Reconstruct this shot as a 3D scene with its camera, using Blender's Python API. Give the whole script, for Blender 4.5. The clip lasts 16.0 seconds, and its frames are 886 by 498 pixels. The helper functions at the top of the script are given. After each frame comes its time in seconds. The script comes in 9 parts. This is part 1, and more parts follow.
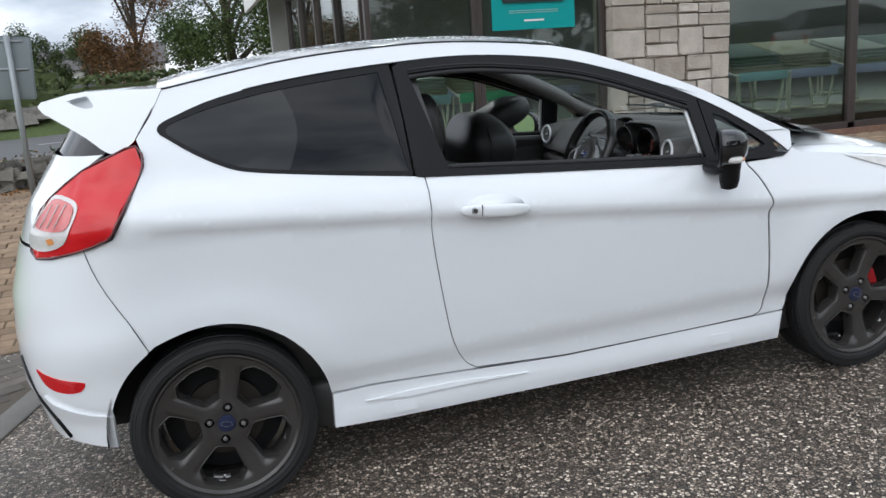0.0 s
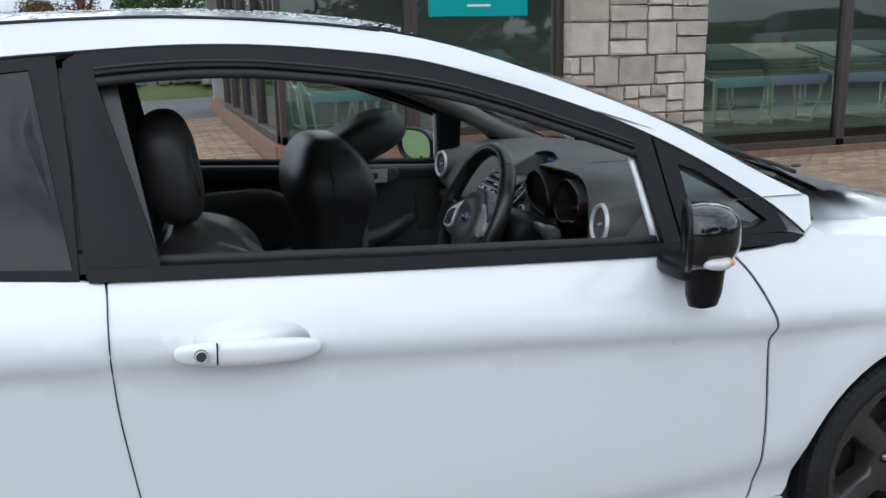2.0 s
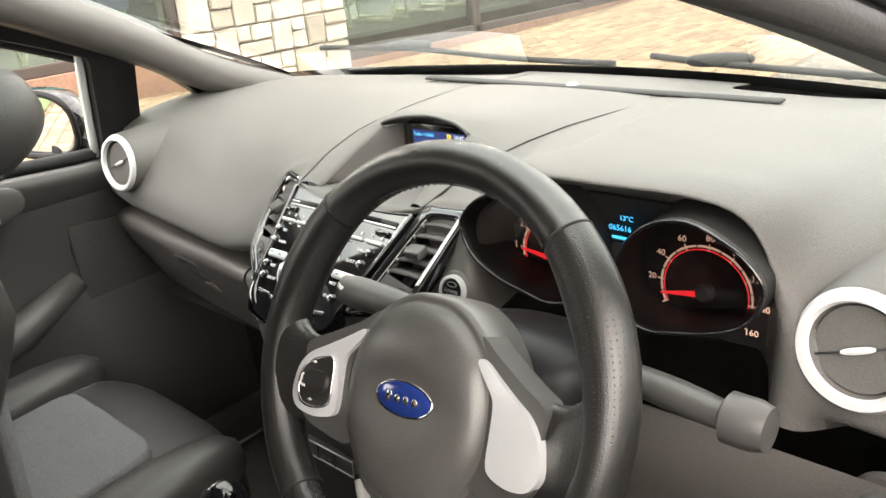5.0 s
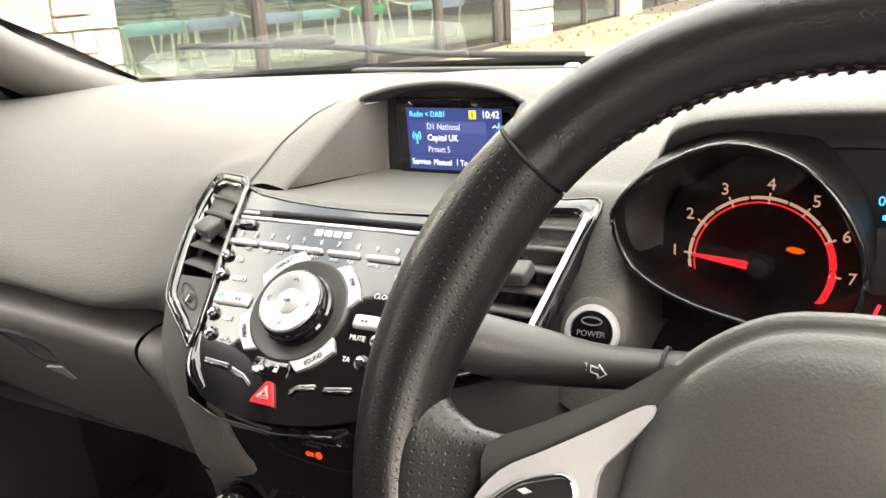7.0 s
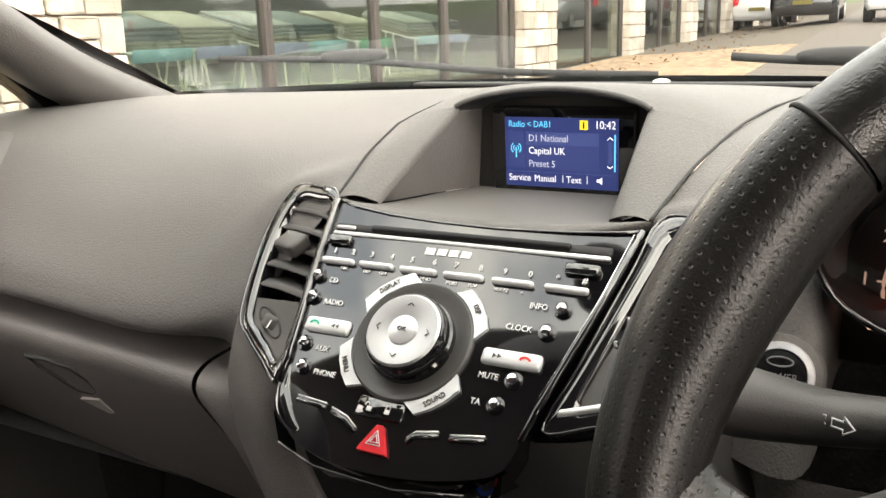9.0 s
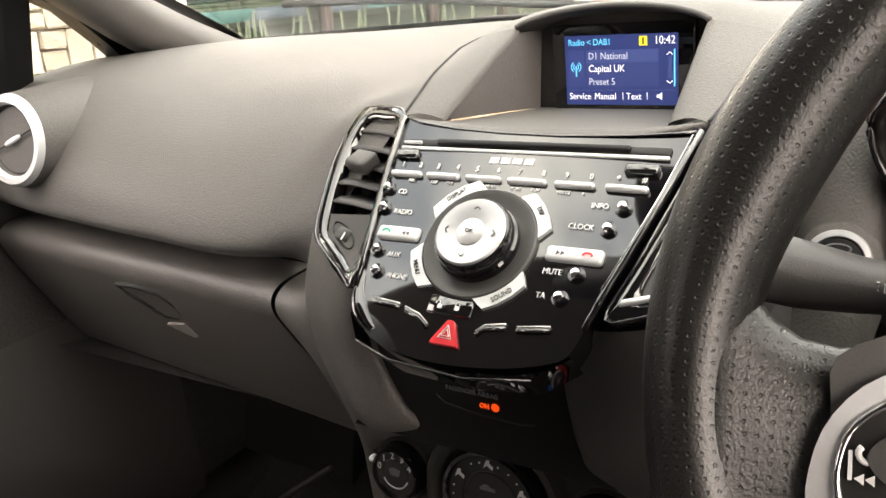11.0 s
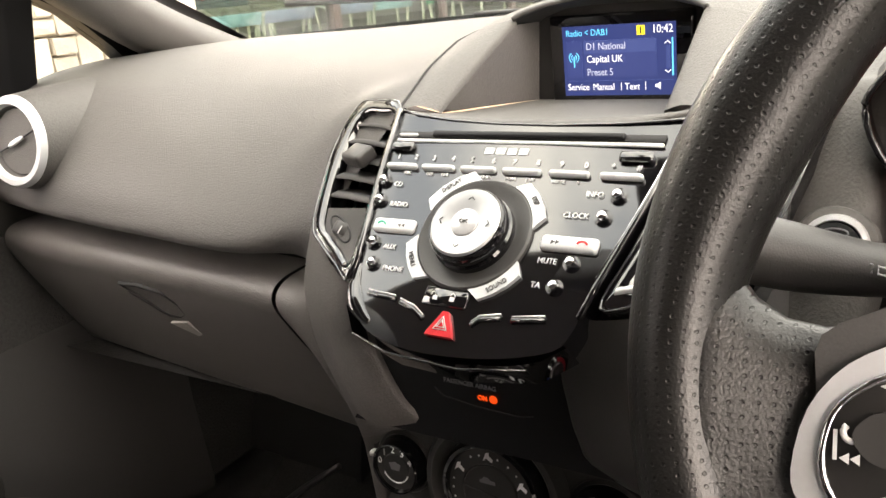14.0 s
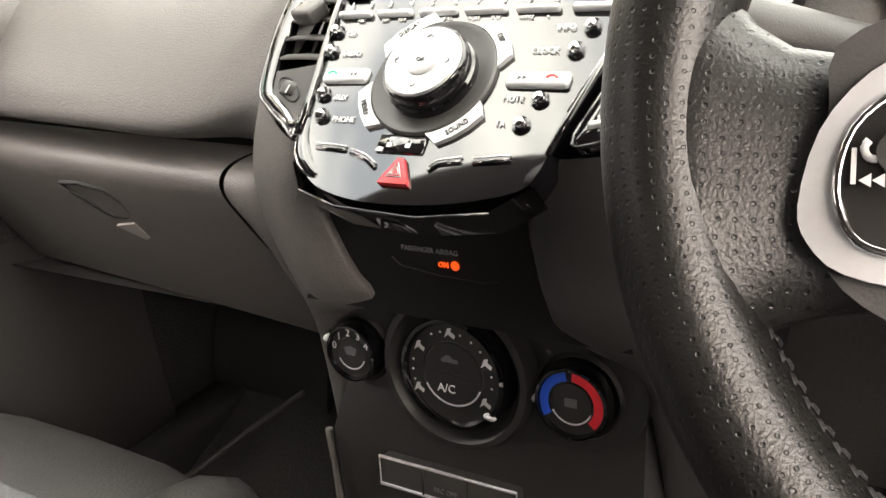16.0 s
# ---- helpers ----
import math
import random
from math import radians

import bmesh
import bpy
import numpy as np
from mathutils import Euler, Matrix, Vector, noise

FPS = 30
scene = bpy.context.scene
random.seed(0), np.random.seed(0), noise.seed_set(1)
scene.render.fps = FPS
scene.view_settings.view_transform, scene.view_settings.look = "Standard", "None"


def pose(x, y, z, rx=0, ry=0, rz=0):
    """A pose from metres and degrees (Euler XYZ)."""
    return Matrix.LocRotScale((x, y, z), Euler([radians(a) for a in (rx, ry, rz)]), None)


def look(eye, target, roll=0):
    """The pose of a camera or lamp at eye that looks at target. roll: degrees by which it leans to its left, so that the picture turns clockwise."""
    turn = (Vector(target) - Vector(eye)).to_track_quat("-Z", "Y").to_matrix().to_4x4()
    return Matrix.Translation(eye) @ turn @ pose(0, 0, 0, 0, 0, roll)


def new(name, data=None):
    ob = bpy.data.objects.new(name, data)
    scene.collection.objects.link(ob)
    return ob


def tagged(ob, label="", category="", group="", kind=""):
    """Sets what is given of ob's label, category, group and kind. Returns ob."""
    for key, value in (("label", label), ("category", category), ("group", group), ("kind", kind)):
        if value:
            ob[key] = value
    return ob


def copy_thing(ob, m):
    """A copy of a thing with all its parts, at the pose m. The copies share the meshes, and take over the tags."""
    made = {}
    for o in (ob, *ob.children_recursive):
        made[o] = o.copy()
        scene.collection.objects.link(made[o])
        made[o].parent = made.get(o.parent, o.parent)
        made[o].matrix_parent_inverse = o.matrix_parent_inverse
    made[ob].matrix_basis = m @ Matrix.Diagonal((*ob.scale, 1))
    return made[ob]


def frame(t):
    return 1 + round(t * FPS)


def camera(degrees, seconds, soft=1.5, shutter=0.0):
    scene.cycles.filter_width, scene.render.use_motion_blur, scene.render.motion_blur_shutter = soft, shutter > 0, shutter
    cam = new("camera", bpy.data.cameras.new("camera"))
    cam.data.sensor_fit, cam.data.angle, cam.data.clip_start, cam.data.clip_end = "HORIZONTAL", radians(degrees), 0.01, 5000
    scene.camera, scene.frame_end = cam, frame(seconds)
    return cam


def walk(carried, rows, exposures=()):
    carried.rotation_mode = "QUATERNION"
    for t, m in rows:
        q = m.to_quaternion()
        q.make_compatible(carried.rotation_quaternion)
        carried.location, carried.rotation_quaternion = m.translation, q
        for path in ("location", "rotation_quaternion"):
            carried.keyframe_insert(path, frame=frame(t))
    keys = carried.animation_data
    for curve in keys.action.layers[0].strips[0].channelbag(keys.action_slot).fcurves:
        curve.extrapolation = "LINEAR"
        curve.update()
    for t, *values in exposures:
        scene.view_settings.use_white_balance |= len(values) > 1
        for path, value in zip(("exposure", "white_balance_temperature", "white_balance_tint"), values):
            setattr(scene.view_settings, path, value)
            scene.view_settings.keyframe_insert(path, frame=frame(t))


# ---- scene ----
cam = camera(55.4, 16.0)
PATH = [
    (0, (0.036, -3.47, 1.393), (0.562, -1.593, 0.948), -5.7),
    (0.5, (0.222, -3.185, 1.334), (0.746, -1.348, 0.741), -4.9),
    (1, (0.473, -2.899, 1.317), (1.058, -1.076, 0.737), -3.6),
    (1.5, (0.733, -2.608, 1.354), (1.313, -0.763, 0.845), -3.1),
    (2, (0.877, -2.25, 1.367), (1.465, -0.399, 0.891), -3.3),
    (2.5, (1.027, -1.919, 1.348), (1.585, -0.056, 0.88), -4.8),
    (3, (1.11, -1.631, 1.35), (1.671, 0.226, 0.864), -4.9),
    (3.5, (1.072, -1.361, 1.344), (1.857, 0.397, 0.803), -4.4),
    (3.7, (1.083, -1.273, 1.341), (1.951, 0.437, 0.771), -4.7),
    (5.8, (1.292, -0.534, 1.205), (2.702, 0.65, 0.425), -6.7),
    (6, (1.316, -0.497, 1.178), (2.737, 0.689, 0.419), -6.4),
    (6.5, (1.329, -0.411, 1.126), (2.855, 0.66, 0.402), -4.7),
    (7, (1.303, -0.345, 1.135), (2.955, 0.583, 0.494), -4.3),
    (7.5, (1.284, -0.279, 1.12), (2.955, 0.658, 0.543), -3.3),
    (8, (1.307, -0.232, 1.106), (2.981, 0.713, 0.553), -3.1),
    (8.5, (1.332, -0.219, 1.119), (3.023, 0.707, 0.585), -2.8),
    (9, (1.331, -0.232, 1.106), (3.012, 0.692, 0.543), -2.9),
    (9.5, (1.299, -0.226, 1.09), (2.951, 0.715, 0.469), -2.6),
    (9.7, (1.29, -0.221, 1.091), (2.93, 0.726, 0.447), -2.3),
    (11.8, (1.305, -0.256, 1.073), (2.864, 0.82, 0.43), -6.7),
    (12, (1.302, -0.256, 1.071), (2.863, 0.815, 0.427), -6.6),
    (12.5, (1.298, -0.254, 1.077), (2.858, 0.817, 0.431), -6.5),
    (13, (1.302, -0.252, 1.076), (2.862, 0.819, 0.428), -6.3),
    (13.5, (1.305, -0.252, 1.075), (2.865, 0.818, 0.427), -6.5),
    (14, (1.306, -0.253, 1.076), (2.871, 0.814, 0.433), -6.5),
    (14.5, (1.304, -0.252, 1.077), (2.878, 0.811, 0.448), -6.4),
    (15, (1.306, -0.252, 1.065), (2.886, 0.803, 0.441), -5.8),
    (15.5, (1.318, -0.248, 1.028), (2.908, 0.782, 0.385), -5.3),
    (16, (1.327, -0.243, 0.996), (2.895, 0.769, 0.277), -6.0),
]
EXPOSURES = [(0, 0.40, 5800, 8), (2.0, 0.42, 5600, 7), (3.0, 0.50, 5750, 7), (3.7, 1.15, 6400, 8), (5.8, 3.35, 7150, 13), (7.2, 3.25, 7300, 14), (8.2, 2.85, 7300, 14.5), (9.7, 2.65, 7300, 15), (11.8, 3.0, 7500, 16), (15.0, 3.05, 7500, 16), (16, 3.4, 7350, 15)]
walk(cam, [(t, look(e, g, r)) for t, e, g, r in PATH], EXPOSURES)
SKY_STRENGTH, SUN_STRENGTH = 0.10, 0.8

# ---- world, sun ----
from mathutils.geometry import delaunay_2d_cdt

world = bpy.data.worlds.new("overcast_sky")
scene.world = world
world.use_nodes = True
wn = world.node_tree
wn.nodes.clear()
w_out = wn.nodes.new("ShaderNodeOutputWorld")
w_bg = wn.nodes.new("ShaderNodeBackground")
w_sky = wn.nodes.new("ShaderNodeTexSky")
w_sky.sky_type, w_sky.sun_disc = "NISHITA", False
w_sky.sun_elevation, w_sky.sun_rotation = radians(38), radians(225)
w_sky.dust_density, w_sky.air_density = 4.0, 1.0
w_tc = wn.nodes.new("ShaderNodeTexCoord")
w_map = wn.nodes.new("ShaderNodeMapping")
w_map.inputs["Scale"].default_value = (1.0, 1.0, 2.6)
w_noise = wn.nodes.new("ShaderNodeTexNoise")
w_noise.inputs["Scale"].default_value, w_noise.inputs["Detail"].default_value = 3.0, 7.0
w_ramp = wn.nodes.new("ShaderNodeValToRGB")
w_ramp.color_ramp.elements[0].position, w_ramp.color_ramp.elements[0].color = 0.36, (4.6, 4.9, 5.4, 1)
w_ramp.color_ramp.elements[1].position, w_ramp.color_ramp.elements[1].color = 0.57, (12.4, 12.1, 11.7, 1)
w_mix = wn.nodes.new("ShaderNodeMix")
w_mix.data_type = "RGBA"
w_mix.inputs["Factor"].default_value = 0.86
wn.links.new(w_tc.outputs["Generated"], w_map.inputs["Vector"])
wn.links.new(w_map.outputs["Vector"], w_noise.inputs["Vector"])
wn.links.new(w_noise.outputs["Fac"], w_ramp.inputs["Fac"])
wn.links.new(w_sky.outputs["Color"], w_mix.inputs["A"])
wn.links.new(w_ramp.outputs["Color"], w_mix.inputs["B"])
wn.links.new(w_mix.outputs["Result"], w_bg.inputs["Color"])
wn.links.new(w_bg.outputs["Background"], w_out.inputs["Surface"])
w_bg.inputs["Strength"].default_value = SKY_STRENGTH

sun = new("sun", bpy.data.lights.new("sun", "SUN"))
sun.data.energy, sun.data.angle, sun.data.color = SUN_STRENGTH, radians(95), (1.0, 0.97, 0.93)
sun.matrix_world = look((-15, -15, 17), (1.2, 0, 0))


# ---- materials ----
def mat(name, color, rough=0.5, metal=0.0, grain=0.0, grain_size=0.002, tone=0.0, tone_size=0.3, bump=0.0, coat=0.0,
        specular=0.5, emit=None, emit_power=0.0, dots=None):
    """One surface: base colour, gloss, fine grain and large stains (sizes in metres), and relief."""
    m = bpy.data.materials.new(name)
    m.use_nodes = True
    nt = m.node_tree
    b = nt.nodes["Principled BSDF"]
    b.inputs["Base Color"].default_value = (*color, 1)
    b.inputs["Roughness"].default_value, b.inputs["Metallic"].default_value = rough, metal
    b.inputs["Specular IOR Level"].default_value = specular
    b.inputs["Coat Weight"].default_value, b.inputs["Coat Roughness"].default_value = coat, 0.04
    if emit:
        b.inputs["Emission Color"].default_value, b.inputs["Emission Strength"].default_value = (*emit, 1), emit_power
    tc = nt.nodes.new("ShaderNodeTexCoord")
    if tone or grain:
        big = nt.nodes.new("ShaderNodeTexNoise")
        big.inputs["Scale"].default_value, big.inputs["Detail"].default_value = 1 / tone_size, 5
        nt.links.new(tc.outputs["Object"], big.inputs["Vector"])
        fine = nt.nodes.new("ShaderNodeTexNoise")
        fine.inputs["Scale"].default_value, fine.inputs["Detail"].default_value = 1 / grain_size, 2
        nt.links.new(tc.outputs["Object"], fine.inputs["Vector"])
        add = nt.nodes.new("ShaderNodeMath")
        add.operation = "MULTIPLY_ADD"
        add.inputs[1].default_value, add.inputs[2].default_value = tone * 2, 1 - tone
        nt.links.new(big.outputs["Fac"], add.inputs[0])
        add2 = nt.nodes.new("ShaderNodeMath")
        add2.operation = "MULTIPLY_ADD"
        add2.inputs[1].default_value, add2.inputs[2].default_value = grain * 2, 1 - grain
        nt.links.new(fine.outputs["Fac"], add2.inputs[0])
        mul = nt.nodes.new("ShaderNodeMath")
        mul.operation = "MULTIPLY"
        nt.links.new(add.outputs[0], mul.inputs[0])
        nt.links.new(add2.outputs[0], mul.inputs[1])
        vm = nt.nodes.new("ShaderNodeVectorMath")
        vm.operation = "SCALE"
        vm.inputs[0].default_value = color
        nt.links.new(mul.outputs[0], vm.inputs["Scale"])
        nt.links.new(vm.outputs[0], b.inputs["Base Color"])
        rr = nt.nodes.new("ShaderNodeMath")
        rr.operation = "MULTIPLY_ADD"
        rr.inputs[1].default_value, rr.inputs[2].default_value = tone * 0.6 * rough, rough * (1 - 0.3 * tone)
        nt.links.new(big.outputs["Fac"], rr.inputs[0])
        nt.links.new(rr.outputs[0], b.inputs["Roughness"])
        if bump:
            bp = nt.nodes.new("ShaderNodeBump")
            bp.inputs["Strength"].default_value, bp.inputs["Distance"].default_value = bump, grain_size * 0.5
            nt.links.new(fine.outputs["Fac"], bp.inputs["Height"])
            nt.links.new(bp.outputs["Normal"], b.inputs["Normal"])
    if dots:
        # perforated hide: rows of small pits in a wrinkled skin
        vo = nt.nodes.new("ShaderNodeTexVoronoi")
        vo.voronoi_dimensions = "2D"
        vo.inputs["Scale"].default_value, vo.inputs["Randomness"].default_value = 1 / dots, 0.16
        nt.links.new(tc.outputs["UV"], vo.inputs["Vector"])
        rmp = nt.nodes.new("ShaderNodeValToRGB")
        rmp.color_ramp.elements[0].position, rmp.color_ramp.elements[1].position = 0.10, 0.17
        nt.links.new(vo.outputs["Distance"], rmp.inputs["Fac"])
        pit = nt.nodes.new("ShaderNodeMix")
        pit.data_type = "RGBA"
        pit.inputs["A"].default_value, pit.inputs["B"].default_value = (*(c * 0.05 for c in color), 1), (*color, 1)
        nt.links.new(rmp.outputs["Color"], pit.inputs["Factor"])
        nt.links.new(pit.outputs["Result"], b.inputs["Base Color"])
        b1 = nt.nodes.new("ShaderNodeBump")
        b1.inputs["Strength"].default_value, b1.inputs["Distance"].default_value = 0.45, 0.0005
        nt.links.new(rmp.outputs["Color"], b1.inputs["Height"])
        wr = nt.nodes.new("ShaderNodeTexNoise")
        wr.inputs["Scale"].default_value, wr.inputs["Detail"].default_value = 900, 4
        nt.links.new(tc.outputs["Object"], wr.inputs["Vector"])
        b2 = nt.nodes.new("ShaderNodeBump")
        b2.inputs["Strength"].default_value, b2.inputs["Distance"].default_value = 0.50, 0.0004
        nt.links.new(wr.outputs["Fac"], b2.inputs["Height"])
        nt.links.new(b1.outputs["Normal"], b2.inputs["Normal"])
        nt.links.new(b2.outputs["Normal"], b.inputs["Normal"])
    return m


def glass(name, color, rough=0.0, ior=1.45):
    m = bpy.data.materials.new(name)
    m.use_nodes = True
    nt = m.node_tree
    nt.nodes.clear()
    out = nt.nodes.new("ShaderNodeOutputMaterial")
    tr = nt.nodes.new("ShaderNodeBsdfTransparent")
    tr.inputs["Color"].default_value = (*color, 1)
    gl = nt.nodes.new("ShaderNodeBsdfGlossy")
    gl.inputs["Roughness"].default_value = rough
    lw = nt.nodes.new("ShaderNodeLayerWeight")
    lw.inputs["Blend"].default_value = 0.5
    pw = nt.nodes.new("ShaderNodeMath")
    pw.operation, pw.inputs[1].default_value = "POWER", 5.0
    nt.links.new(lw.outputs["Facing"], pw.inputs[0])
    fr = nt.nodes.new("ShaderNodeMath")
    fr.operation, fr.inputs[1].default_value, fr.inputs[2].default_value = "MULTIPLY_ADD", 0.9, ((ior - 1) / (ior + 1)) ** 2
    nt.links.new(pw.outputs[0], fr.inputs[0])
    mx = nt.nodes.new("ShaderNodeMixShader")
    nt.links.new(fr.outputs[0], mx.inputs[0])
    nt.links.new(tr.outputs[0], mx.inputs[1])
    nt.links.new(gl.outputs[0], mx.inputs[2])
    nt.links.new(mx.outputs[0], out.inputs[0])
    return m


M = {}
M["white"] = mat("white_paint", (0.80, 0.82, 0.84), 0.28, tone=0.02, tone_size=0.6, coat=1.0)
M["satin"] = mat("satin_black_trim", (0.010, 0.010, 0.011), 0.38, specular=0.2, grain=0.05, tone=0.08)
M["rubber"] = mat("black_rubber", (0.022, 0.022, 0.023), 0.75, grain=0.15, grain_size=0.003, tone=0.2, bump=0.3)
M["tyre"] = mat("tyre_rubber", (0.008, 0.008, 0.0085), 0.66, grain=0.15, grain_size=0.004, tone=0.3, tone_size=0.1, bump=0.3)
M["gloss"] = mat("gloss_black", (0.006, 0.006, 0.007), 0.06, tone=0.1, coat=0.6)
M["alloy"] = mat("grey_alloy", (0.082, 0.077, 0.073), 0.27, metal=0.6, grain=0.12, grain_size=0.0015, tone=0.12, tone_size=0.06)
M["disc"] = mat("brake_disc", (0.07, 0.06, 0.052), 0.5, metal=0.8, grain=0.2, tone=0.3, tone_size=0.05)
M["red"] = mat("red_caliper", (0.45, 0.015, 0.02), 0.4, tone=0.1)
M["chrome"] = mat("chrome", (0.72, 0.72, 0.74), 0.12, metal=1.0, tone=0.05)
M["dial_silver"] = mat("brushed_dial_silver", (0.46, 0.46, 0.465), 0.36, metal=0.7, grain=0.10, grain_size=0.0008, tone=0.08, tone_size=0.02)
M["console"] = mat("console_black", (0.026, 0.0255, 0.025), 0.40, grain=0.2, grain_size=0.001, tone=0.12, tone_size=0.05, bump=0.3)
M["nut"] = mat("dull_steel", (0.34, 0.335, 0.33), 0.38, metal=0.8, grain=0.12, tone=0.2, tone_size=0.01)
M["silver"] = mat("satin_silver", (0.68, 0.68, 0.69), 0.33, metal=0.55, grain=0.06, tone=0.06)
M["silver_p"] = mat("silver_plastic", (0.66, 0.67, 0.68), 0.40, metal=0.25, grain=0.05, tone=0.05)
M["navy"] = mat("navy_enamel", (0.010, 0.016, 0.055), 0.2, tone=0.05, coat=0.5)
M["blue"] = mat("blue_enamel", (0.012, 0.03, 0.16), 0.15, tone=0.05, coat=0.7)
M["dash"] = mat("soft_dash_plastic", (0.108, 0.103, 0.099), 0.52, grain=0.24, grain_size=0.0016, tone=0.10, tone_size=0.25, bump=0.7, specular=0.26)
M["dash_low"] = mat("hard_dash_plastic", (0.122, 0.113, 0.108), 0.42, grain=0.26, grain_size=0.0016, tone=0.16, tone_size=0.15, bump=0.7)
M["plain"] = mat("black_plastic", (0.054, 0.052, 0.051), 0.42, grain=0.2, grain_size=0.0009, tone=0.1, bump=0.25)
M["lining"] = mat("pale_headlining_cloth", (0.26, 0.25, 0.24), 0.95, grain=0.25, grain_size=0.003, tone=0.08, bump=0.3)
M["piano"] = mat("piano_black", (0.004, 0.004, 0.005), 0.04, tone=0.15, tone_size=0.05, coat=1.0, specular=0.8)
M["pad"] = mat("key_pad_rubber", (0.018, 0.017, 0.0165), 0.30, grain=0.1, grain_size=0.001, tone=0.1)
M["leather"] = mat("black_leather", (0.036, 0.034, 0.033), 0.38, grain=0.3, grain_size=0.0022, tone=0.2, tone_size=0.12, bump=0.4)
M["insert"] = mat("silver_insert", (0.68, 0.69, 0.71), 0.28, metal=0.45, grain=0.04, tone=0.05)
# paler than the glovebox lid: light on the lip is in the colour
M["lip"] = mat("lit_catch_lip", (0.40, 0.38, 0.36), 0.4, grain=0.2, grain_size=0.001, tone=0.1)
# white paint greyed to stand in for shade inside the spoiler slot
M["slot_shade"] = mat("shaded_white_paint", (0.62, 0.64, 0.66), 0.5, tone=0.1)
M["hide"] = mat("perforated_leather", (0.012, 0.0115, 0.011), 0.33, specular=0.65, dots=0.0042)
M["hide_plain"] = mat("wrinkled_leather", (0.012, 0.0115, 0.011), 0.27, specular=0.9, grain=0.3, grain_size=0.0009, tone=0.2, tone_size=0.05, bump=0.6)
M["airbag"] = mat("airbag_cover", (0.066, 0.063, 0.061), 0.36, grain=0.22, grain_size=0.0014, tone=0.12, tone_size=0.06, bump=0.3, specular=0.7)
M["cloth"] = mat("grey_seat_cloth", (0.12, 0.12, 0.123), 0.9, grain=0.4, grain_size=0.0025, tone=0.15, tone_size=0.08, bump=0.7)
M["cloth_dark"] = mat("dark_seat_cloth", (0.014, 0.014, 0.015), 0.9, grain=0.4, grain_size=0.0025, tone=0.15, tone_size=0.1, bump=0.5)
M["carpet"] = mat("black_carpet", (0.034, 0.033, 0.032), 0.95, grain=0.5, grain_size=0.004, tone=0.25, bump=0.8)
M["thread"] = mat("grey_stitching", (0.14, 0.145, 0.15), 0.8)
M["print"] = mat("white_print", (0.75, 0.75, 0.76), 0.6)
M["print_dim"] = mat("grey_print", (0.16, 0.16, 0.17), 0.6)
M["red_lens"] = mat("red_lens", (0.58, 0.004, 0.008), 0.10, tone=0.1, coat=0.2)
M["lamp_border"] = mat("dark_red_lens", (0.075, 0.004, 0.007), 0.15, tone=0.1, coat=0.4)
M["clear_lens"] = mat("clear_lamp_lens", (0.62, 0.60, 0.58), 0.10, tone=0.2, tone_size=0.03, coat=1.0)
M["pink_lens"] = mat("pink_lens", (0.62, 0.16, 0.15), 0.10, tone=0.15, tone_size=0.02, coat=0.6)
M["amber"] = mat("amber_lens", (0.75, 0.30, 0.08), 0.15, coat=0.8)
M["hazard"] = mat("red_button", (0.62, 0.03, 0.04), 0.25, coat=0.4)
M["mirror"] = mat("mirror_glass", (0.85, 0.86, 0.87), 0.01, metal=1.0)
M["glass"] = glass("clear_glass", (0.88, 0.92, 0.90))
M["screen_glass"] = glass("windscreen_glass", (0.76, 0.82, 0.80))
M["tint"] = glass("tinted_glass", (0.010, 0.012, 0.015), ior=1.55)
M["shop"] = glass("shop_glass", (0.66, 0.72, 0.69), ior=1.62)
M["lens"] = glass("instrument_lens", (0.70, 0.69, 0.69))


def lit(name, color, power):
    return mat(name, tuple(c * 0.2 for c in color), 0.4, emit=color, emit_power=power)


# ---- mesh helpers ----
def part(name, mesh, material, parent, label="", at=None, smooth=True):
    """Link a mesh or bmesh as one object under a thing or a part."""
    if isinstance(mesh, bmesh.types.BMesh):
        me = bpy.data.meshes.new(name)
        mesh.normal_update()
        mesh.to_mesh(me)
        mesh.free()
    else:
        me = mesh
    if not me.materials:
        me.materials.append(M[material] if isinstance(material, str) else material)
    if smooth:
        me.polygons.foreach_set("use_smooth", [True] * len(me.polygons))
    ob = new(name, me)
    if parent is not None:
        ob.parent = parent
    if at is not None:
        ob.matrix_local = at
    if label:
        ob["label"] = label
    return ob


def thing(name, label, category, group="", kind="", at=None):
    ob = new(name)
    ob.empty_display_size = 0.2
    if at is not None:
        ob.matrix_world = at
    return tagged(ob, label, category, group, kind)


def raw(verts, faces, sharp=None):
    me = bpy.data.meshes.new("m")
    me.from_pydata([tuple(v) for v in verts], [], faces)
    me.update()
    if sharp is not None:
        me.set_sharp_from_angle(angle=radians(sharp))
    return me


def box_bm(sx, sy, sz, bevel=0.0, seg=2, m=None):
    bm = bmesh.new()
    bmesh.ops.create_cube(bm, size=1.0)
    bmesh.ops.scale(bm, vec=(sx, sy, sz), verts=bm.verts)
    if bevel:
        bmesh.ops.bevel(bm, geom=bm.edges[:], offset=bevel, segments=seg, profile=0.5, affect="EDGES")
    if m is not None:
        bm.transform(m)
    return bm


def box(name, size, centre, material, parent, bevel=0.004, label="", rot=(0, 0, 0), seg=2):
    bm = box_bm(*size, bevel, seg, pose(*centre, *rot))
    ob = part(name, bm, material, parent, label)
    ob.data.set_sharp_from_angle(angle=radians(35))
    return ob


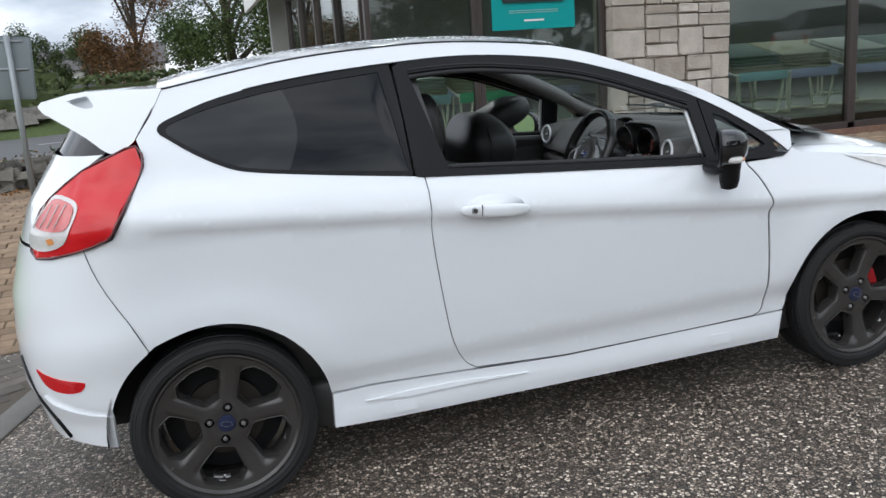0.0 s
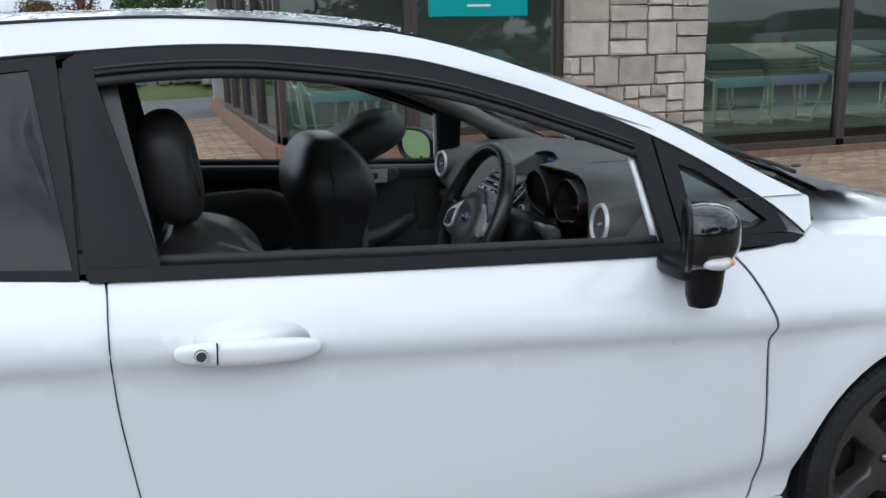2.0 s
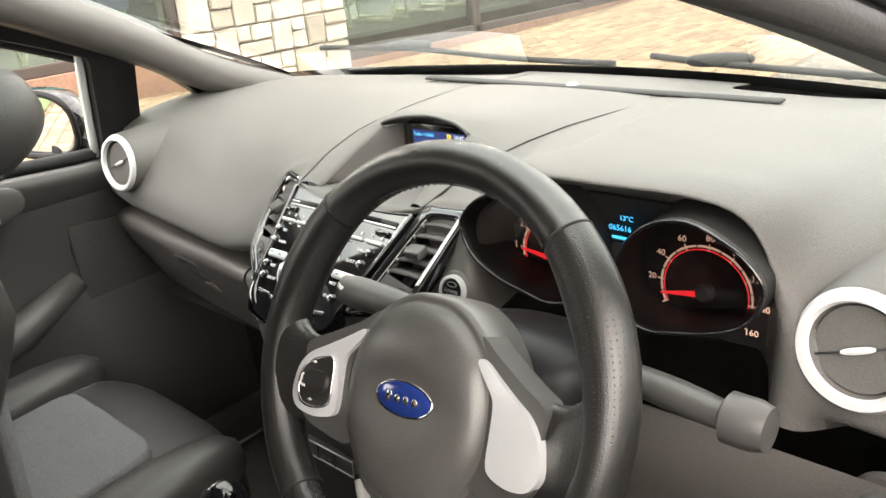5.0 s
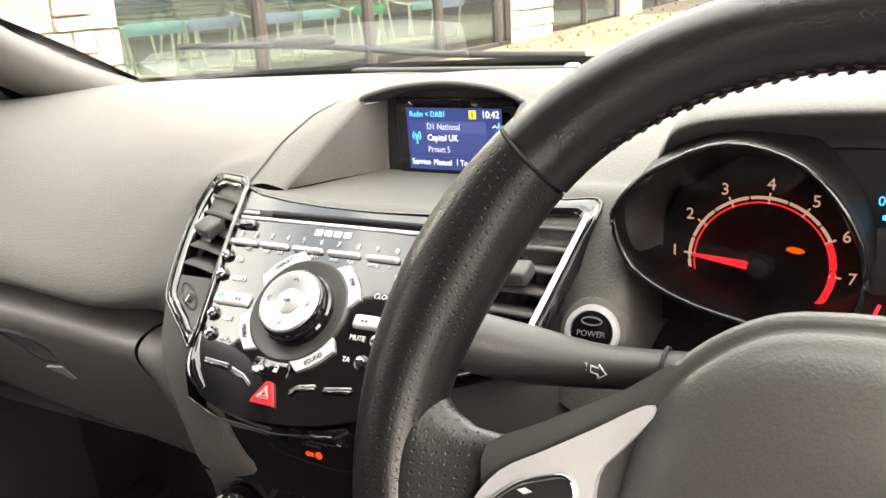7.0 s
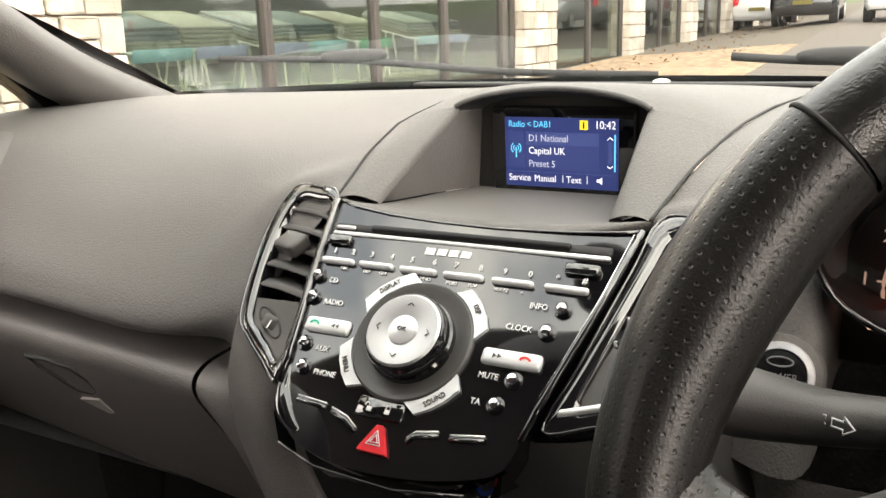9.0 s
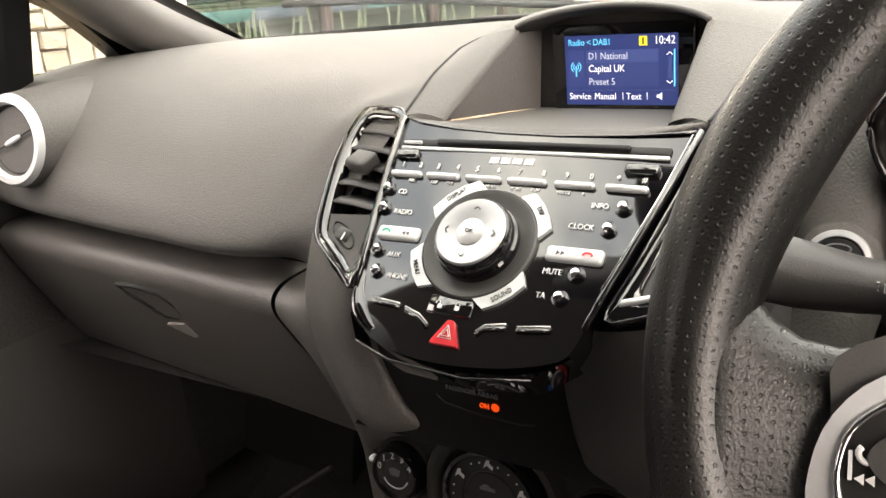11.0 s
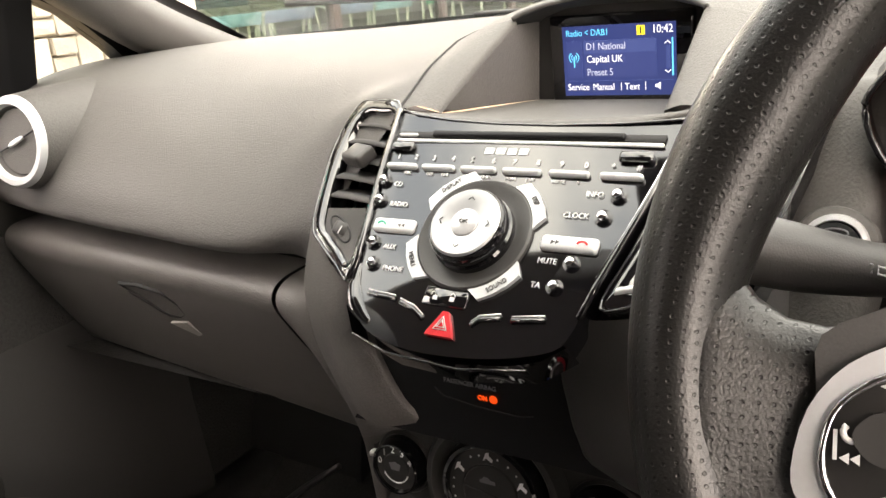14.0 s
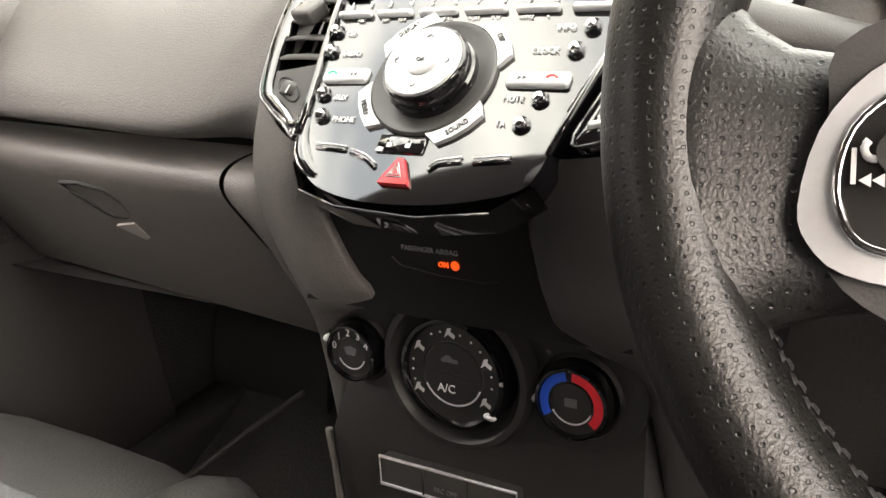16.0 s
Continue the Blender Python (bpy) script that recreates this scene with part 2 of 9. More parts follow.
def smooth_path(pts, n, closed=False):
    """Catmull-Rom through the points, n steps each."""
    p = [np.array(q, float) for q in pts]
    out, k = [], len(p)
    for i in range(k if closed else k - 1):
        a, b, c, d = (p[(i - 1) % k], p[i], p[(i + 1) % k], p[(i + 2) % k]) if closed else (
            p[max(i - 1, 0)], p[i], p[i + 1], p[min(i + 2, k - 1)])
        for j in range(n):
            t = j / n
            out.append(0.5 * (2 * b + (c - a) * t + (2 * a - 5 * b + 4 * c - d) * t * t + (3 * b - a - 3 * c + d) * t ** 3))
    if not closed:
        out.append(p[-1])
    return out


def tube(pts, radius, sides=10, closed=False, flat=1.0, up=(0, 0, 1), radii=None):
    """A tube along a path; flat squeezes it along up."""
    p = [Vector(q) for q in pts]
    n = len(p)
    verts, faces, upv = [], [], Vector(up)
    for i, q in enumerate(p):
        t = (p[(i + 1) % n] - p[i - 1]) if closed else (p[min(i + 1, n - 1)] - p[max(i - 1, 0)])
        t.normalize()
        a = t.cross(upv)
        if a.length < 1e-4:
            a = t.cross(Vector((1, 0, 0)))
        a.normalize()
        b = a.cross(t)
        r = radii[i] if radii else radius
        for s in range(sides):
            an = 2 * math.pi * s / sides
            verts.append(q + a * (r * math.cos(an)) + b * (r * flat * math.sin(an)))
    for i in range(n if closed else n - 1):
        j = (i + 1) % n
        for s in range(sides):
            u = (s + 1) % sides
            faces.append((i * sides + s, i * sides + u, j * sides + u, j * sides + s))
    if not closed:
        faces.append(tuple(reversed(range(sides))))
        faces.append(tuple((n - 1) * sides + s for s in range(sides)))
    return raw(verts, faces)


def lathe(profile, steps=40, m=None, closed=False):
    """Profile points (r, h) turned about the local z axis."""
    verts, faces, k = [], [], len(profile)
    for i in range(steps):
        a = 2 * math.pi * i / steps
        for r, h in profile:
            verts.append(Vector((r * math.cos(a), r * math.sin(a), h)))
    for i in range(steps):
        j = (i + 1) % steps
        for s in range(k if closed else k - 1):
            u = (s + 1) % k
            faces.append((i * k + s, j * k + s, j * k + u, i * k + u))
    if m is not None:
        verts = [m @ v for v in verts]
    me = raw(verts, faces, 35)
    return me


def loft(rows, closed_u=False, cap=False, sharp=None):
    """Rows of equally many points joined into a skin."""
    n, k = len(rows), len(rows[0])
    verts = [p for r in rows for p in r]
    faces = []
    for i in range(n - 1):
        for s in range(k if closed_u else k - 1):
            u = (s + 1) % k
            faces.append((i * k + s, i * k + u, (i + 1) * k + u, (i + 1) * k + s))
    if cap:
        faces.append(tuple(reversed(range(k))))
        faces.append(tuple((n - 1) * k + s for s in range(k)))
    return raw(verts, faces, sharp)


def smooth_loft(sections, nu, nv):
    """Sections of equally many control points, smoothed both ways."""
    fine = [smooth_path(s, nv) for s in sections]
    cols = [smooth_path([r[i] for r in fine], nu) for i in range(len(fine[0]))]
    return [[cols[i][j] for i in range(len(cols))] for j in range(len(cols[0]))]


def fill2d(outline, step, holes=(), lines=()):
    """Triangles inside a closed outline, with an even net of points within."""
    pts = [Vector((float(a), float(b))) for a, b in outline]
    edges = [(i, (i + 1) % len(pts)) for i in range(len(pts))]
    rings = [list(range(len(pts)))]
    for h in holes:
        k = len(pts)
        pts += [Vector((float(a), float(b))) for a, b in h]
        edges += [(k + i, k + (i + 1) % len(h)) for i in range(len(h))]
    lo = (min(p.x for p in pts), min(p.y for p in pts))
    hi = (max(p.x for p in pts), max(p.y for p in pts))
    loops = [list(map(tuple, outline))] + [list(map(tuple, h)) for h in holes]

    def inside(q, loop):
        c = False
        for i in range(len(loop)):
            (x1, y1), (x2, y2) = loop[i - 1][:2], loop[i][:2]
            if (y1 > q[1]) != (y2 > q[1]) and q[0] < (x2 - x1) * (q[1] - y1) / (y2 - y1) + x1:
                c = not c
        return c

    def near(q):
        for loop in loops:
            for i in range(len(loop)):
                a, b = np.array(loop[i - 1][:2]), np.array(loop[i][:2])
                d = b - a
                t = min(1, max(0, float((np.array(q) - a) @ d) / (float(d @ d) + 1e-12)))
                if float(np.hypot(*(a + t * d - q))) < step * 0.35:
                    return True
        return False

    rails = np.array([q for line in lines for q in line]) if lines else None

    nx, ny = int((hi[0] - lo[0]) / step), int((hi[1] - lo[1]) / step)
    for i in range(nx + 1):
        for j in range(ny + 1):
            q = (lo[0] + (i + 0.5) * step, lo[1] + (j + 0.5) * step)
            if inside(q, loops[0]) and not any(inside(q, h) for h in loops[1:]) and not near(q) and (rails is None or np.min(np.hypot(rails[:, 0] - q[0], rails[:, 1] - q[1])) > step * 0.3):
                pts.append(Vector(q))
    for line in lines:
        last = None
        for q in line:
            if inside(q, loops[0]) and not any(inside(q, h) for h in loops[1:]) and not near(q):
                pts.append(Vector(q))
                if last is not None:
                    edges.append((last, len(pts) - 1))
                last = len(pts) - 1
            else:
                last = None
    v, _, f, *_ = delaunay_2d_cdt(pts, edges, [], 0, 1e-6)
    keep = []
    for t in f:
        c = (sum(v[i].x for i in t) / len(t), sum(v[i].y for i in t) / len(t))
        if inside(c, loops[0]) and not any(inside(c, h) for h in loops[1:]):
            keep.append(tuple(t))
    return v, keep


def skin(outline, to3d, step=0.05, thick=0.01, holes=(), lines=()):
    """A panel: a flat outline filled, laid on a curved surface by to3d(a, b, depth), with thickness and closed edges."""
    v, f = fill2d(outline, step, holes, lines)
    n = len(v)
    verts = [to3d(p.x, p.y, 0.0) for p in v] + [to3d(p.x, p.y, thick) for p in v]
    a, b, c = (Vector(verts[i]) for i in f[0])
    d = Vector(verts[f[0][0] + n]) - a
    flip = (b - a).cross(c - a).dot(d) > 0
    faces = [tuple(reversed(t)) if flip else t for t in f]
    count = {}
    for t in faces:
        for i in range(len(t)):
            e = (t[i], t[(i + 1) % len(t)])
            count[e] = count.get(e, 0) + 1
    rim = [e for e in count if (e[1], e[0]) not in count]
    faces += [tuple(i + n for i in reversed(t)) for t in faces]
    faces += [(b2, a2, a2 + n, b2 + n) for a2, b2 in rim]
    return raw(verts, faces, 40)


def arc(cx, cz, r, a0, a1, n):
    return [(cx + r * math.cos(radians(a0 + (a1 - a0) * i / n)), cz + r * math.sin(radians(a0 + (a1 - a0) * i / n))) for i in range(n + 1)]


def curve2(pts, n=4):
    return [(float(a), float(b)) for a, b in smooth_path(pts, n)]


def lerp(x, *knots):
    return float(np.interp(x, knots[0::2], knots[1::2]))


def writing(name, text, size, m, material, parent, align="CENTER", depth=0.0003, bold=0.0, squeeze=1.0):
    """Raised letters in the local xy plane of m."""
    cu = bpy.data.curves.new(name, "FONT")
    cu.body, cu.size, cu.align_x, cu.align_y, cu.extrude, cu.offset = text, size, align, "CENTER", depth, bold
    cu.resolution_u = 3
    ob = new("letters", cu)
    me = bpy.data.meshes.new_from_object(ob)
    bpy.data.objects.remove(ob)
    bpy.data.curves.remove(cu)
    me.transform(m @ Matrix.Diagonal((squeeze, 1, 1, 1)))
    return part(name, me, material, parent, smooth=False)


def cushion(size, power=3.5, nu=28, nv=20, m=None, bend=None):
    """A padded block: a superellipsoid of the given full size, optionally bent by a function of the point."""
    e = 2 / power
    f = lambda c: math.copysign(abs(c) ** e, c)
    verts, faces = [], []
    for j in range(nv + 1):
        b = -math.pi / 2 + math.pi * j / nv
        for i in range(nu):
            a = 2 * math.pi * i / nu
            p = Vector((size[0] / 2 * f(math.cos(b)) * f(math.cos(a)), size[1] / 2 * f(math.cos(b)) * f(math.sin(a)), size[2] / 2 * f(math.sin(b))))
            if bend:
                p = Vector(bend(p))
            verts.append(m @ p if m is not None else p)
    for j in range(nv):
        for i in range(nu):
            k = (i + 1) % nu
            faces.append((j * nu + i, j * nu + k, (j + 1) * nu + k, (j + 1) * nu + i))
    return raw(verts, faces)

# ---- the car: outer body ----
# x runs forward from the rear axle, y to the left from the middle, z up from the ground
car = thing("car", "white three-door hatchback with grey alloy wheels and lowered driver's window", "car")
FRONT, WHEEL_Z, TYRE_R = 2.489, 0.298, 0.298
S0, S1 = -0.12, 2.72


def belt(x):
    return lerp(x, -0.66, 1.12, -0.1, 1.10, 0.21, 1.078, 0.47, 1.048, 0.75, 1.011, 1.25, 0.964, 1.79, 0.917, 2.17, 0.902, 2.45, 0.878, 2.62, 0.850, 2.9, 0.79, 3.3, 0.70)


def crease(x):
    return lerp(x, -0.66, 1.0, -0.07, 0.972, 0.27, 0.941, 0.74, 0.893, 1.22, 0.838, 2.06, 0.742, 2.4, 0.72, 3.3, 0.66)


def half(x, z):
    """Half the body's width at a height."""
    b, c = belt(x), crease(x)
    if z <= b:
        y = lerp(z, 0.10, 0.76, 0.19, 0.800, 0.23, 0.812, 0.285, 0.800, 0.355, 0.8015, 0.42, 0.8225, 0.55, 0.830, c - 0.07, 0.8340, c - 0.036, 0.8335, c, 0.8480, c + 0.02, 0.8462, c + 0.07, 0.826, b, 0.778)
    else:
        d = z - b
        y = 0.778 - 0.36 * d - 0.32 * d * d
    for wx in (0.0, FRONT):
        r = math.hypot(x - wx, z - WHEEL_Z)
        if z < b and r < 0.60:
            y += 0.016 * math.exp(-((r - 0.37) / 0.075) ** 2) * min(1, max(0, (r - 0.2) / 0.1)) * min(1, max(0, (z - 0.34) / 0.14))
    return y


def tail_depth(z):
    return lerp(z, 0.15, 0.44, 0.27, 0.50, 0.45, 0.55, 0.62, 0.55, 0.75, 0.535, 0.9, 0.485, 1.05, 0.42, 1.2, 0.31, 1.32, 0.22, 1.4, 0.18)


def nose_depth(z):
    return lerp(z, 0.15, 0.48, 0.3, 0.57, 0.5, 0.59, 0.65, 0.55, 0.75, 0.45, 0.85, 0.28, 0.95, 0.12)


def body(side, lift=0.0):
    """A map from (s, z) to the skin; past the ends s turns the corner, a full 1.0 reaching the middle."""
    def f(s, z, depth):
        depth = depth - lift
        if s < S0 or s > S1:
            sg, st, a = (-1, S0, tail_depth(z)) if s < S0 else (1, S1, nose_depth(z))
            th = min(1.0, abs(s - st)) * math.pi / 2
            sx, cy = math.sin(th) ** 0.85, max(0.0, math.cos(th)) ** 0.72
            h = half(st + sg * a * sx * 0.3, z)
            return Vector((st + sg * (a * sx - depth * math.sin(th)), -side * (h * cy - depth * math.cos(th)), z))
        return Vector((s, -side * (half(s, z) - depth), z))
    return f


def tail_s(x, z):
    """The s at which the rear corner reaches x."""
    if x >= S0:
        return x
    q = min(1.0, (S0 - x) / tail_depth(z)) ** (1 / 0.85)
    return S0 - math.asin(q) / (math.pi / 2)


def at_tail(pts):
    return [(tail_s(x, z), z) for x, z in pts]


DOOR_REAR = curve2([(0.868, 0.318), (0.818, 0.36), (0.777, 0.469), (0.750, 0.717), (0.744, 0.851), (0.752, 1.004)], 5)
DOOR_FRONT = curve2([(1.990, 0.888), (2.022, 0.840), (2.058, 0.745), (2.046, 0.69), (2.050, 0.50), (2.036, 0.335), (2.000, 0.303)], 5)
BELT_LOW = [(x, belt(x) - 0.004) for x in np.linspace(0.752, 1.985, 16)]
DLO_TOP = curve2([(-0.063, 1.252), (-0.060, 1.263), (-0.047, 1.275), (-0.012, 1.289), (0.088, 1.322), (0.188, 1.343), (0.288, 1.357), (0.46, 1.373), (0.639, 1.382), (0.711, 1.384), (0.884, 1.387), (1.036, 1.381), (1.199, 1.363), (1.372, 1.333), (1.551, 1.277), (1.643, 1.243), (1.737, 1.205), (1.832, 1.160), (1.926, 1.108), (2.021, 1.046), (2.117, 0.976), (2.180, 0.916)], 4)
DLO_LOW_REAR = curve2([(0.711, 1.015), (0.473, 1.050), (0.398, 1.062), (0.223, 1.091), (0.131, 1.116), (0.033, 1.172), (-0.030, 1.220), (-0.055, 1.239), (-0.063, 1.252)], 4)
SEAM = curve2([(-0.03, 1.375), (0.18, 1.405), (0.37, 1.428), (0.6, 1.440), (0.9, 1.440), (1.2, 1.412), (1.4, 1.374), (1.6, 1.305), (1.85, 1.197), (2.0, 1.113), (2.10, 1.052), (2.215, 0.988)], 4)
REAR_ARCH = arc(0.0, WHEEL_Z, 0.352, 6, 176, 26)
FRONT_ARCH = arc(FRONT, WHEEL_Z, 0.350, 176, 8, 26)
BUMPER_LINE = [(-0.336, 0.285), (-0.332, 0.40), (-0.28, 0.51), (-0.19, 0.597), (-0.235, 0.70), (-0.30, 0.835), (-0.325, 0.93)]


def scoop_ring(k, n=28):
    """The oval of the hand hollow behind the door handle, scaled by k."""
    return [(0.974 + k * 0.098 * math.cos(a), 0.891 - 0.10 * k * 0.098 * math.cos(a) + k * 0.0355 * math.sin(a)) for a in np.linspace(0, 2 * math.pi, n + 1)[:-1]]


SCOOP = scoop_ring(1.0)


CREASES = [[(float(x), crease(x) + dz) for x in np.arange(-0.1, 2.75, 0.025)] for dz in (-0.036, -0.018, 0.0, 0.020, 0.045)]
CREASES += [[(float(x), z) for x in np.arange(0.4, 2.75, 0.03)] for z in (0.355, 0.385, 0.42, 0.45)]
for side, sname in ((1, "right"), (-1, "left")):
    f = body(side)
    # rear quarter with the rail over the windows and the windscreen pillar
    arch = [p for p in REAR_ARCH]
    quarter = ([(0.350, 0.335)] + [(0.5, 0.337), (0.7, 0.327)] + DOOR_REAR[:-1] + [(0.748, 1.007)] + DLO_LOW_REAR + DLO_TOP[1:]
               + [(2.205, 0.93)] + SEAM[::-1] + [(-0.075, 1.30), (-0.128, 1.235), (-0.112, 1.175), (-0.205, 1.01), (-0.245, 0.955), (tail_s(-0.325, 0.93), 0.93)]
               + at_tail(BUMPER_LINE[::-1])[1:4] + [p for p in arch[::-1] if 0.02 < math.atan2(p[1] - WHEEL_Z, p[0]) < 2.14])
    part("quarter_panel", skin(quarter, f, 0.035, 0.012, (), CREASES), "white", car, "white rear quarter panel with roof rail" if side == 1 else "")
    # door
    door = part("door", skin(DOOR_REAR[1:] + [(0.757, 1.007)] + BELT_LOW[1:] + DOOR_FRONT + [(1.7, 0.300), (1.2, 0.301)], body(side), 0.035, 0.03, [SCOOP], CREASES), "white", car,
                "white door with lowered window" if side == 1 else "white passenger door")
    # front wing
    wing = ([(2.000, 0.896), (2.09, 0.896), (2.182, 0.908), (2.205, 0.925), (2.24, 0.905), (2.45, 0.875), (2.62, 0.846), (2.80, 0.800), (2.845, 0.72), (2.862, 0.62)]
            + [p for p in FRONT_ARCH[::-1] if 6 < math.degrees(math.atan2(p[1] - WHEEL_Z, p[0] - FRONT)) < 178 and p[0] < 2.80]
            + [(2.128, 0.303), (2.012, 0.303)] + [(x + 0.006, z) for x, z in DOOR_FRONT[::-1]])
    part("front_wing", skin(wing, f, 0.035, 0.012, (), CREASES), "white", car)
    # sill skirt
    sk = [(0.353, 0.328), (0.346, 0.212), (0.55, 0.203), (1.19, 0.196), (2.106, 0.191), (2.128, 0.297), (2.0, 0.297), (1.2, 0.295), (0.872, 0.312), (0.7, 0.321), (0.5, 0.331)]
    fs = body(side, 0.004)
    skirt = part("sill_skirt", skin(sk, fs, 0.03, 0.03), "white", car, "white moulded side skirt")
    for jx in (0.55, 1.80):
        part("jacking_cover", skin([(jx, 0.222), (jx + 0.085, 0.221), (jx + 0.085, 0.258), (jx, 0.262)], body(side, 0.006), 0.03, 0.004), "white", skirt)
    part("skirt_fin", skin([(0.46, 0.285), (0.62, 0.290), (0.80, 0.287), (1.05, 0.268), (0.80, 0.272), (0.60, 0.272)], body(side, 0.014), 0.03, 0.016), "white", skirt)
    # black surround of the windows
    inner_q = curve2([(0.668, 1.360), (0.341, 1.339), (0.157, 1.314), (0.048, 1.290), (-0.018, 1.270), (-0.036, 1.258), (-0.036, 1.244), (-0.024, 1.231), (0.047, 1.179), (0.142, 1.127), (0.225, 1.103), (0.45, 1.068), (0.703, 1.034)], 4)
    outer_q = DLO_LOW_REAR + [p for p in DLO_TOP[1:] if p[0] < 0.72] + [(0.716, 1.2)]
    fg = body(side, 0.001)
    part("quarter_trim", skin(outer_q, fg, 0.04, 0.008, [inner_q]), "satin", car)
    part("quarter_glass", skin([(x * 0.998, z) for x, z in inner_q], body(side, -0.002), 0.04, 0.004), "tint", car, "dark tinted rear side glass").visible_shadow = False
    op_top = curve2([(0.772, 1.334), (0.85, 1.337), (0.939, 1.337), (1.03, 1.332), (1.109, 1.323), (1.275, 1.297), (1.416, 1.266), (1.54, 1.225), (1.631, 1.189), (1.725, 1.152), (1.806, 1.118)], 3)
    part("window_frame", skin([(0.722, 1.018), (0.722, 1.20), (0.722, 1.370)] + [p for p in DLO_TOP if 0.73 < p[0] < 1.845] + [(1.852, 1.150), (1.868, 0.930), (1.828, 0.936), (1.812, 1.105)]
                              + op_top[::-1] + [(0.84, 1.032), (0.84, 1.012)], body(side, 0.003), 0.035, 0.05), "satin", door, "satin black window frame")
    part("frame_line", tube([body(side, 0.002)(x, z + 0.001, 0) for x, z in DLO_TOP if x > 0.2], 0.0026, 6), "rubber", car)
    part("frame_line", tube([f(x, z + 0.0215, -0.003) for x, z in op_top], 0.0035, 6), "rubber", door)
    part("frame_seal", tube([f(x, z - 0.002, 0.004) for x, z in op_top], 0.0085, 8), "rubber", door)
    part("frame_groove", tube([f(x, z + 0.012, -0.006) for x, z in op_top], 0.0035, 6), "satin", door)
    part("waist_strip", skin([(x, belt(x) - 0.002) for x in np.linspace(0.726, 2.15, 18)] + [(2.176, 0.912)] + [(x, belt(x) + 0.021) for x in np.linspace(2.10, 0.726, 18)], body(side, 0.006), 0.035, 0.035), "satin", door, "matt black waist moulding")
    part("waist_seal", tube([f(x, belt(x) + 0.025, 0.02) for x in np.linspace(0.80, 1.82, 14)], 0.010, 8), "rubber", door)
    tri_out = [(1.874, 0.934), (1.858, 1.143)] + [p for p in DLO_TOP if 1.865 < p[0] < 2.13] + [(2.14, 0.925)]
    tri_in = [(1.912, 0.945), (1.902, 1.088), (1.95, 1.066), (2.015, 1.018), (2.092, 0.952), (2.05, 0.940)]
    part("front_quarter_frame", skin(tri_out, body(side, 0.002), 0.035, 0.03, [tri_in]), "satin", car)
    part("front_quarter_glass", skin(tri_in, body(side, -0.008), 0.04, 0.004), "glass", car).visible_shadow = False
    part("run_channel", tube([f(1.822 - 0.018 * t, 0.935 + t * 0.190, 0.022) for t in np.linspace(0, 1, 6)], 0.008, 6), "silver_p", door, "light grey window channel")
    # inside of the door
    trim = part("door_trim", loft([[Vector((x, -side * (half(x, z) - 0.05 - dy), z)) for x in np.linspace(0.80, 2.02, 26)] for z, dy in
                ((0.30, 0.02), (0.36, 0.05), (0.50, 0.065), (0.60, 0.07), (0.66, 0.055), (0.78, 0.05), (0.86, 0.045), (0.90, 0.025), (0.925, 0.005), (0.93, -0.02))]), "plain", door, "black door lining")
    part("waist_ledge", loft([[f(x, belt(x) + dz, dd) for x in np.linspace(0.80, 1.83, 20)] for dz, dd in ((0.012, 0.03), (0.016, 0.055), (0.012, 0.08), (-0.01, 0.085), (-0.05, 0.085))]), "plain", door)
    part("armrest", tube([Vector((x, -side * 0.665, z)) for x, z in ((1.05, 0.66), (1.25, 0.665), (1.45, 0.675), (1.58, 0.70), (1.70, 0.755))], 0.03, 10, radii=[0.03, 0.036, 0.036, 0.032, 0.02]), "plain", door)
    part("speaker_panel", cushion((0.42, 0.05, 0.23), 3.0, 24, 12, pose(1.06, -side * 0.695, 0.80)), "plain", door)
    hc = Vector((1.575, -side * 0.683, 0.915))
    part("handle_recess", cushion((0.17, 0.014, 0.066), 2.5, 28, 10, Matrix.Translation(hc)), "plain", door)
    part("inner_handle", skin([(-0.050, -0.020), (0.045, -0.026), (0.050, 0.022), (-0.045, 0.026)], lambda a, b, d: hc + Vector((a - 0.01, side * (0.010 - d), b)), 0.03, 0.008,
                              [[(-0.028, -0.010), (0.012, -0.013), (0.014, 0.010), (-0.026, 0.013)]]), "silver", door, "satin silver door handle")
    # outer handle
    hx, hz = 0.958, 0.880
    part("handle_hollow", loft([[f(x, z, dd) for x, z in scoop_ring(k)] for k, dd in ((1.0, 0.0), (0.97, 0.004), (0.88, 0.013), (0.70, 0.021), (0.40, 0.025), (0.05, 0.026))], True, True), "white", door, "hollow behind the handle")
    hnd = part("door_handle", cushion((0.246, 0.034, 0.046), 2.4, 40, 16, Matrix.Translation(f(hx + 0.007, hz - 0.006, -0.010)) @ pose(0, 0, 0, 0, 6.0, 0), bend=lambda p: (p.x, p.y * (1 - 9 * p.x * p.x), p.z + 0.006 * (abs(p.x) / 0.12) ** 2 * (1 if p.z > 0 else 0.3))), "white", door, "white pull handle")
    part("key_lock", lathe([(0.0, 0.004), (0.009, 0.004), (0.011, 0.0), (0.011, -0.004)], 20, Matrix.Translation(f(0.886, 0.886, -0.0265)) @ pose(0, 0, 0, 90 * side, 0, 0)), "plain", hnd, "round dark key lock")
    part("lock_ring", tube([f(0.886 + 0.0095 * math.cos(a), 0.886 + 0.0095 * math.sin(a), -0.0310) for a in np.linspace(0, 2 * math.pi, 21)[:-1]], 0.0013, 5, True), "silver", hnd)
    part("handle_gap", box_bm(0.003, 0.012, 0.036, 0.001, 1, Matrix.Translation(f(0.912, 0.884, -0.021)) @ pose(0, 0, 0, 0, 5.4, 0)), "rubber", hnd)
